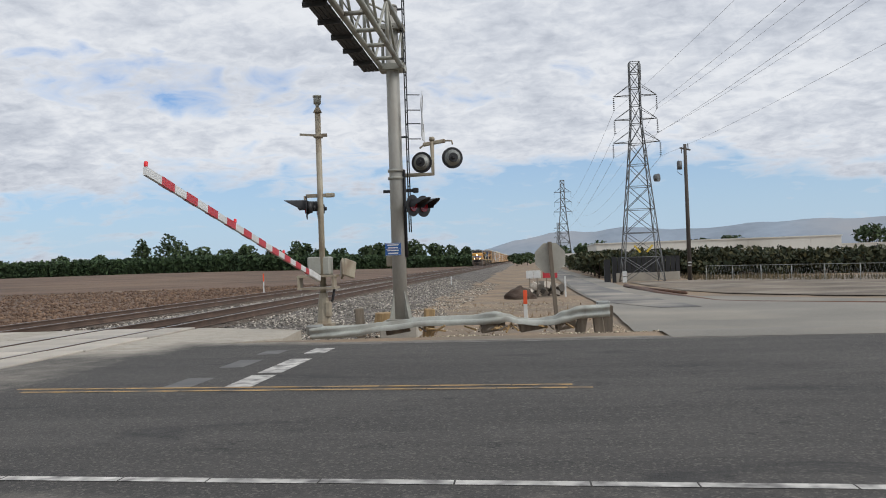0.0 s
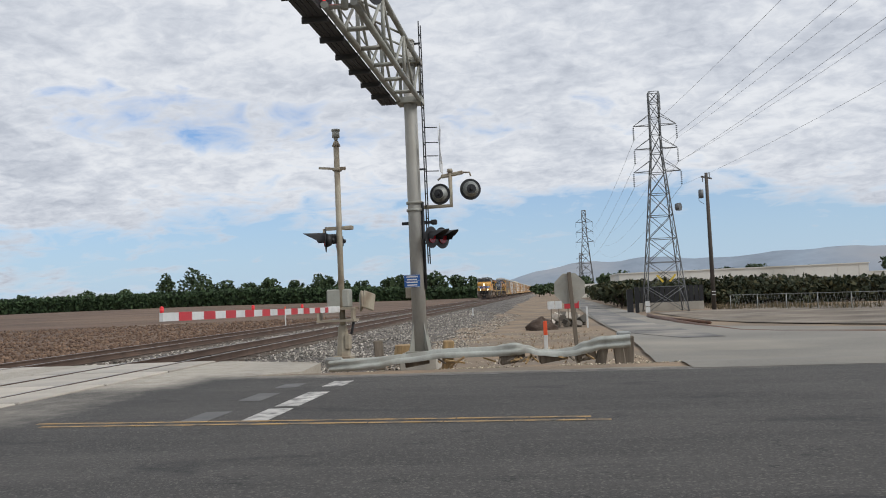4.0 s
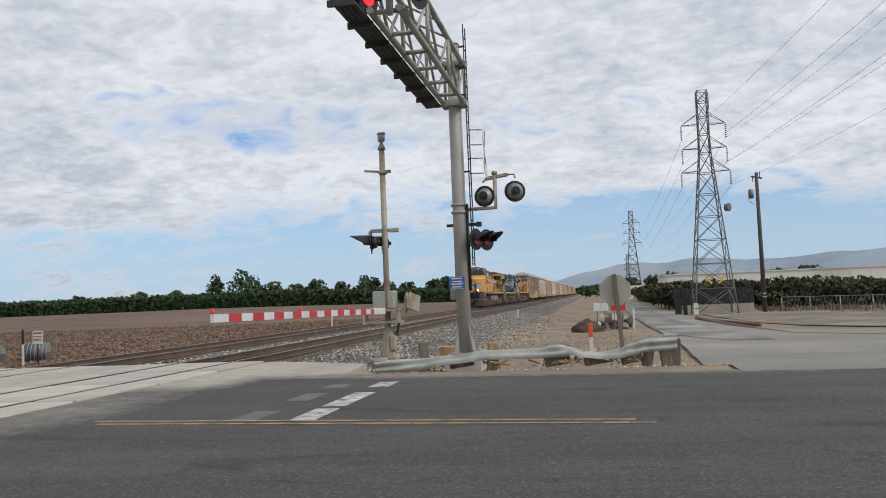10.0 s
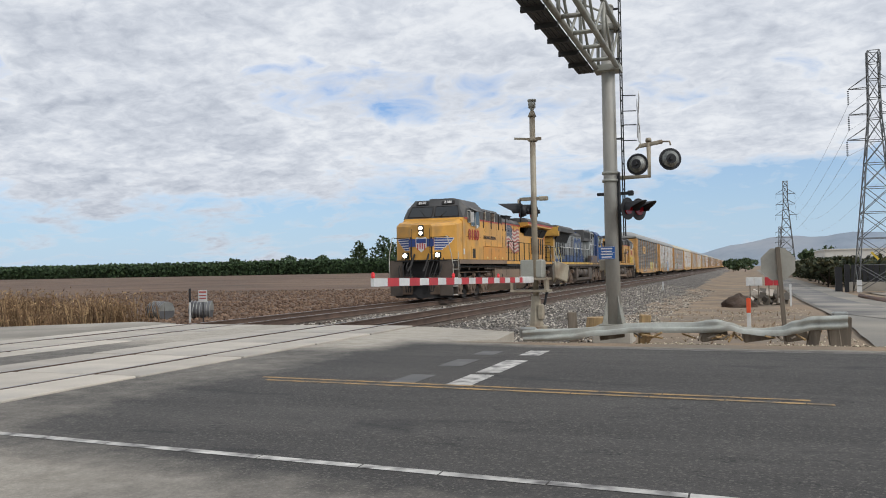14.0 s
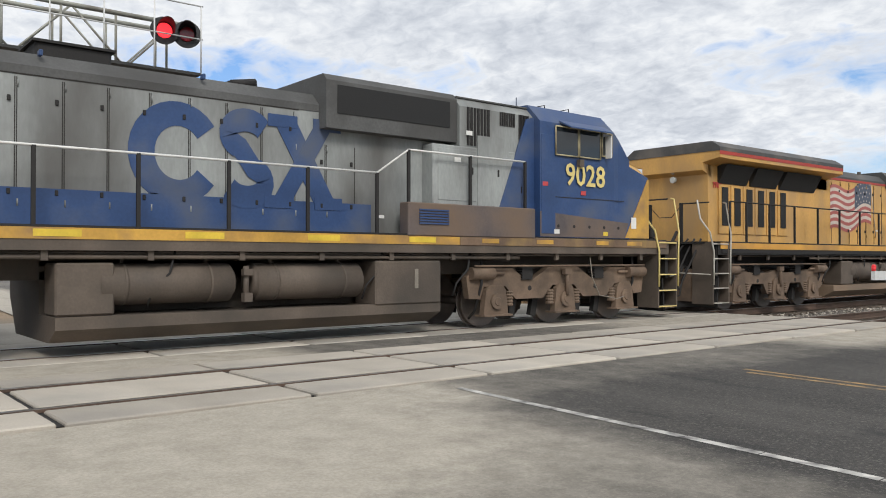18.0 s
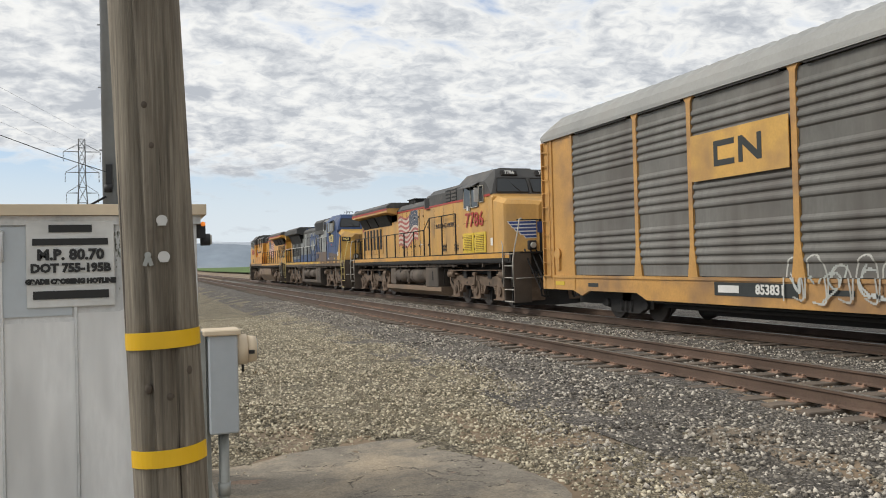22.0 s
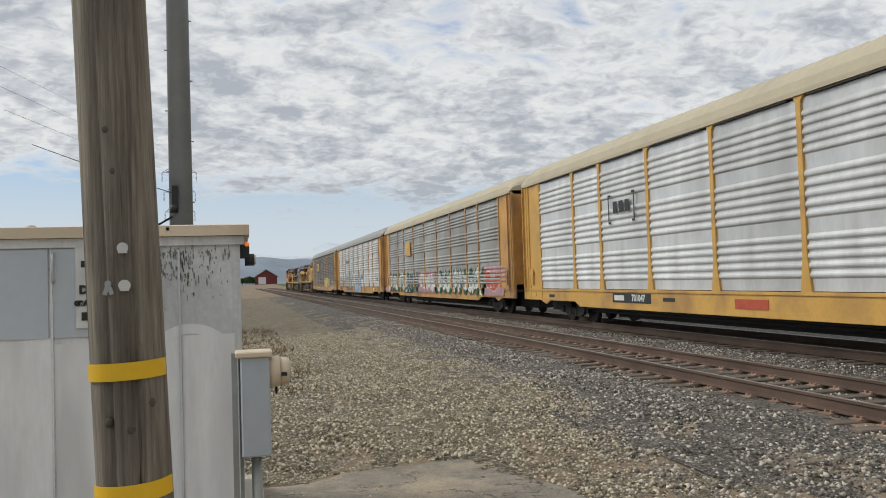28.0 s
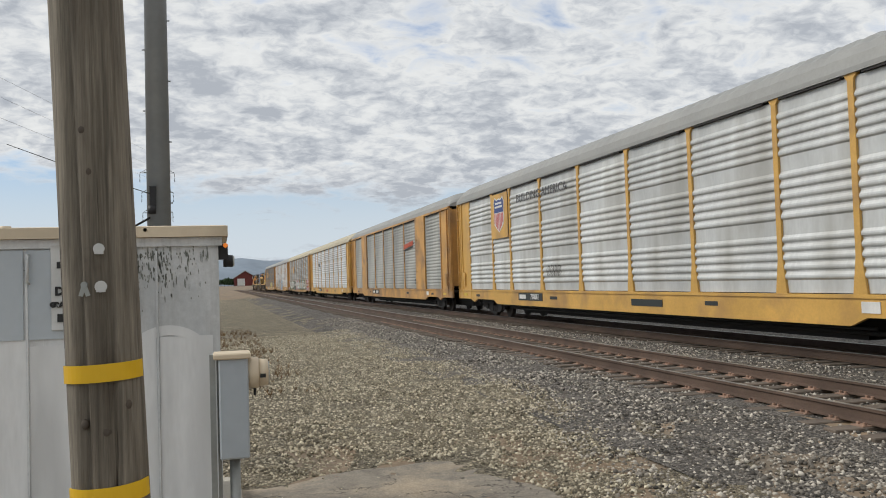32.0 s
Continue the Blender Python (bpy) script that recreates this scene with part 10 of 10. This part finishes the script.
for k in range(3):
    single("overhead_wire", Mesh().tube([(1.6 + 0.3 * k, -14, 4.6 + 0.5 * k), (0.2, -40, 6.5 + 0.6 * k), (5.6, -120, 12 + 2.8 * k)], 0.003, 4), CABLE, "thin overhead wire behind the cabinet", "cable", group="power cables")


# ---- loose stone ----
def stone_field(n, where, s0, s1, material, name, label, seed, sink=0.25):
    """Many small broken stones in one joined mesh; where gives a place from two random numbers."""
    rng = np.random.RandomState(seed)
    uv = rng.rand(n, 2)
    pos = np.array([where(u, v) for u, v in uv])
    keep = ~np.isnan(pos[:, 0])
    pos = pos[keep]
    n = len(pos)
    size = (s0 + (s1 - s0) * rng.rand(n) ** 2)[:, None, None]
    base = np.array([(1, 0, 0), (0, 1, 0), (-1, 0, 0), (0, -1, 0), (0, 0, 0.8), (0, 0, -0.7)], float)[None]
    v = base * (0.65 + 0.7 * rng.rand(n, 6, 1)) + 0.25 * (rng.rand(n, 6, 3) - 0.5)
    ang = rng.rand(n) * 6.283
    ca, sa = np.cos(ang)[:, None], np.sin(ang)[:, None]
    tilt = rng.uniform(-0.8, 0.8, n)
    ct, st = np.cos(tilt)[:, None], np.sin(tilt)[:, None]
    x, y, z = v[:, :, 0], v[:, :, 1], v[:, :, 2]
    y, z = y * ct - z * st, y * st + z * ct
    x, y = x * ca - y * sa, x * sa + y * ca
    v = np.stack([x, y, z], 2) * size + pos[:, None, :]
    f = np.array([(0, 1, 4), (1, 2, 4), (2, 3, 4), (3, 0, 4), (1, 0, 5), (2, 1, 5), (3, 2, 5), (0, 3, 5)])
    idx = (f[None] + 6 * np.arange(n)[:, None, None]).reshape(-1)
    me = bpy.data.meshes.new(name)
    me.vertices.add(6 * n)
    me.vertices.foreach_set("co", v.ravel())
    me.loops.add(len(idx))
    me.loops.foreach_set("vertex_index", idx)
    me.polygons.add(8 * n)
    me.polygons.foreach_set("loop_start", np.arange(0, 24 * n, 3))
    me.update()
    me.materials.append(material)
    return tagged(new(name, me), label, "stones", kind="stuff")


NAN = (float("nan"),) * 3


def clear_of_rails(x):
    return min(abs(x - r) for r in (RAIL_N, RAIL_F, TRACK_2 + 0.7525, TRACK_2 - 0.7525)) > 0.10


def toe_s(y):
    """Where the grey ballast gives way to tan gravel."""
    return float(np.interp(-y, [-1, 5, 8, 12, 40], [-4.9, -5.1, -5.7, -6.8, -6.9])) + 0.35 * noise.noise((y * 0.7, 1, 0))


def ballast_s(u, v):
    x = -16.8 + 12.2 * u
    y = 1.0 - 44 * v ** 1.7
    if x > toe_s(y) + 0.5 * (u * 977 % 1 - 0.5) or (y > -2.6 and x > -6.0) or not clear_of_rails(x):
        return NAN
    z = ground_z(x, y)
    if abs(x - TRACK_1) < 1.3 or abs(x - TRACK_2) < 1.3:
        z = BED + 0.0
    return (x, y, z + 0.006)


def gravel_s(u, v):
    x = -7.2 + 6.2 * u
    y = 0.6 - 34 * v ** 1.6
    rim = min(x + 4.75 - 0.10 * abs(y + 5), y + 7.6 - 0.35 * max(0.0, x + 3.4))
    if rim > 0.05 or (y > -1.0 and x > -5.5) or x < toe_s(y) - 0.8 * (u * 733 % 1):
        return NAN
    if -2.2 < x and -7.1 < y < -4.7:
        return NAN
    return (x, y, ground_z(x, y) + 0.004)


def scatter_pad(u, v):
    x, y = -5.0 + 4 * u, -8.0 + 8.5 * v
    return (x, y, ground_z(x, y) + 0.012)


def ballast_n(u, v):
    x = -16.8 + 14.4 * u
    y = 20.8 + 60 * v ** 1.8
    edge = -3.6 + 0.012 * (y - 20) + 0.5 * noise.noise((y * 0.4, 2, 0)) - (1.0 if y < 22 else 0)
    if x > edge or not clear_of_rails(x):
        return NAN
    z = ground_z(x, y)
    if abs(x - TRACK_1) < 1.3 or abs(x - TRACK_2) < 1.3:
        z = BED
    return (x, y, z + 0.008)


def verge_n(u, v):
    x, y = -4.6 + 6.6 * u, 17.3 + 26 * v ** 1.6
    if noise.noise((x * 0.6, y * 0.6, 4)) < -0.05:
        return NAN
    return (x, y, ground_z(x, y) + 0.004)


stone_field(125000, ballast_s, 0.013, 0.037, STONES, "ballast_stones", "loose grey crushed stone ballast beside the rails", 1)
stone_field(120000, gravel_s, 0.009, 0.030, PALE_STONES, "gravel_stones", "loose pale tan gravel round the signal cabinet", 2)
stone_field(700, scatter_pad, 0.004, 0.014, PALE_STONES, "pad_pebbles", "scattered pebbles on old asphalt", 3)
def field_clods(u, v):
    x, y = -19.9 - 45 * u ** 1.5, 23.4 + 60 * v ** 1.5
    return (x, y, ground_z(x, y) + 0.05)


stone_field(16000, field_clods, 0.04, 0.16, island("soil_clods", (0.085, 0.05, 0.032), (0.24, 0.155, 0.10), 0.95, (0.14, 0.088, 0.057)), "soil_clods", "dry brown clods on ploughed soil", 8)
stone_field(42000, ballast_n, 0.020, 0.055, STONES, "ballast_stones", "loose grey crushed stone ballast on the bank", 4)
stone_field(9000, verge_n, 0.008, 0.03, PALE_STONES, "verge_stones", "scattered small stones on the dirt verge", 5)
# carried west to -27.6, past the tracks, to darken ground seen under the cars
bed_s = draped(axis_steps([(-27.6, -19.5, 0.9), (-19.5, -6.0, 0.45)]), steps(-120, 0.6, 1.5), 0.004)
single("ballast_bed", bed_s, GRAVELBED, "dark grey ballast bed under and beside the tracks", "ballast", kind="structure")
bed_n = draped(steps(-18.4, -4.6, 0.45), axis_steps([(20.8, 60, 1.2), (60, 400, 10)]), 0.004)
single("ballast_bed", bed_n, GRAVELBED, "dark grey ballast bed under and beside the tracks", "ballast", kind="structure")
gb_ = draped(steps(-7.2, 2.8, 0.4), axis_steps([(-132, -60, 4), (-60, 0.8, 0.8)]), 0.002)
single("gravel_bed", gb_, TAN_GRAVEL, "tan gravel ground round the cabinet", "gravel", kind="structure")


motions()
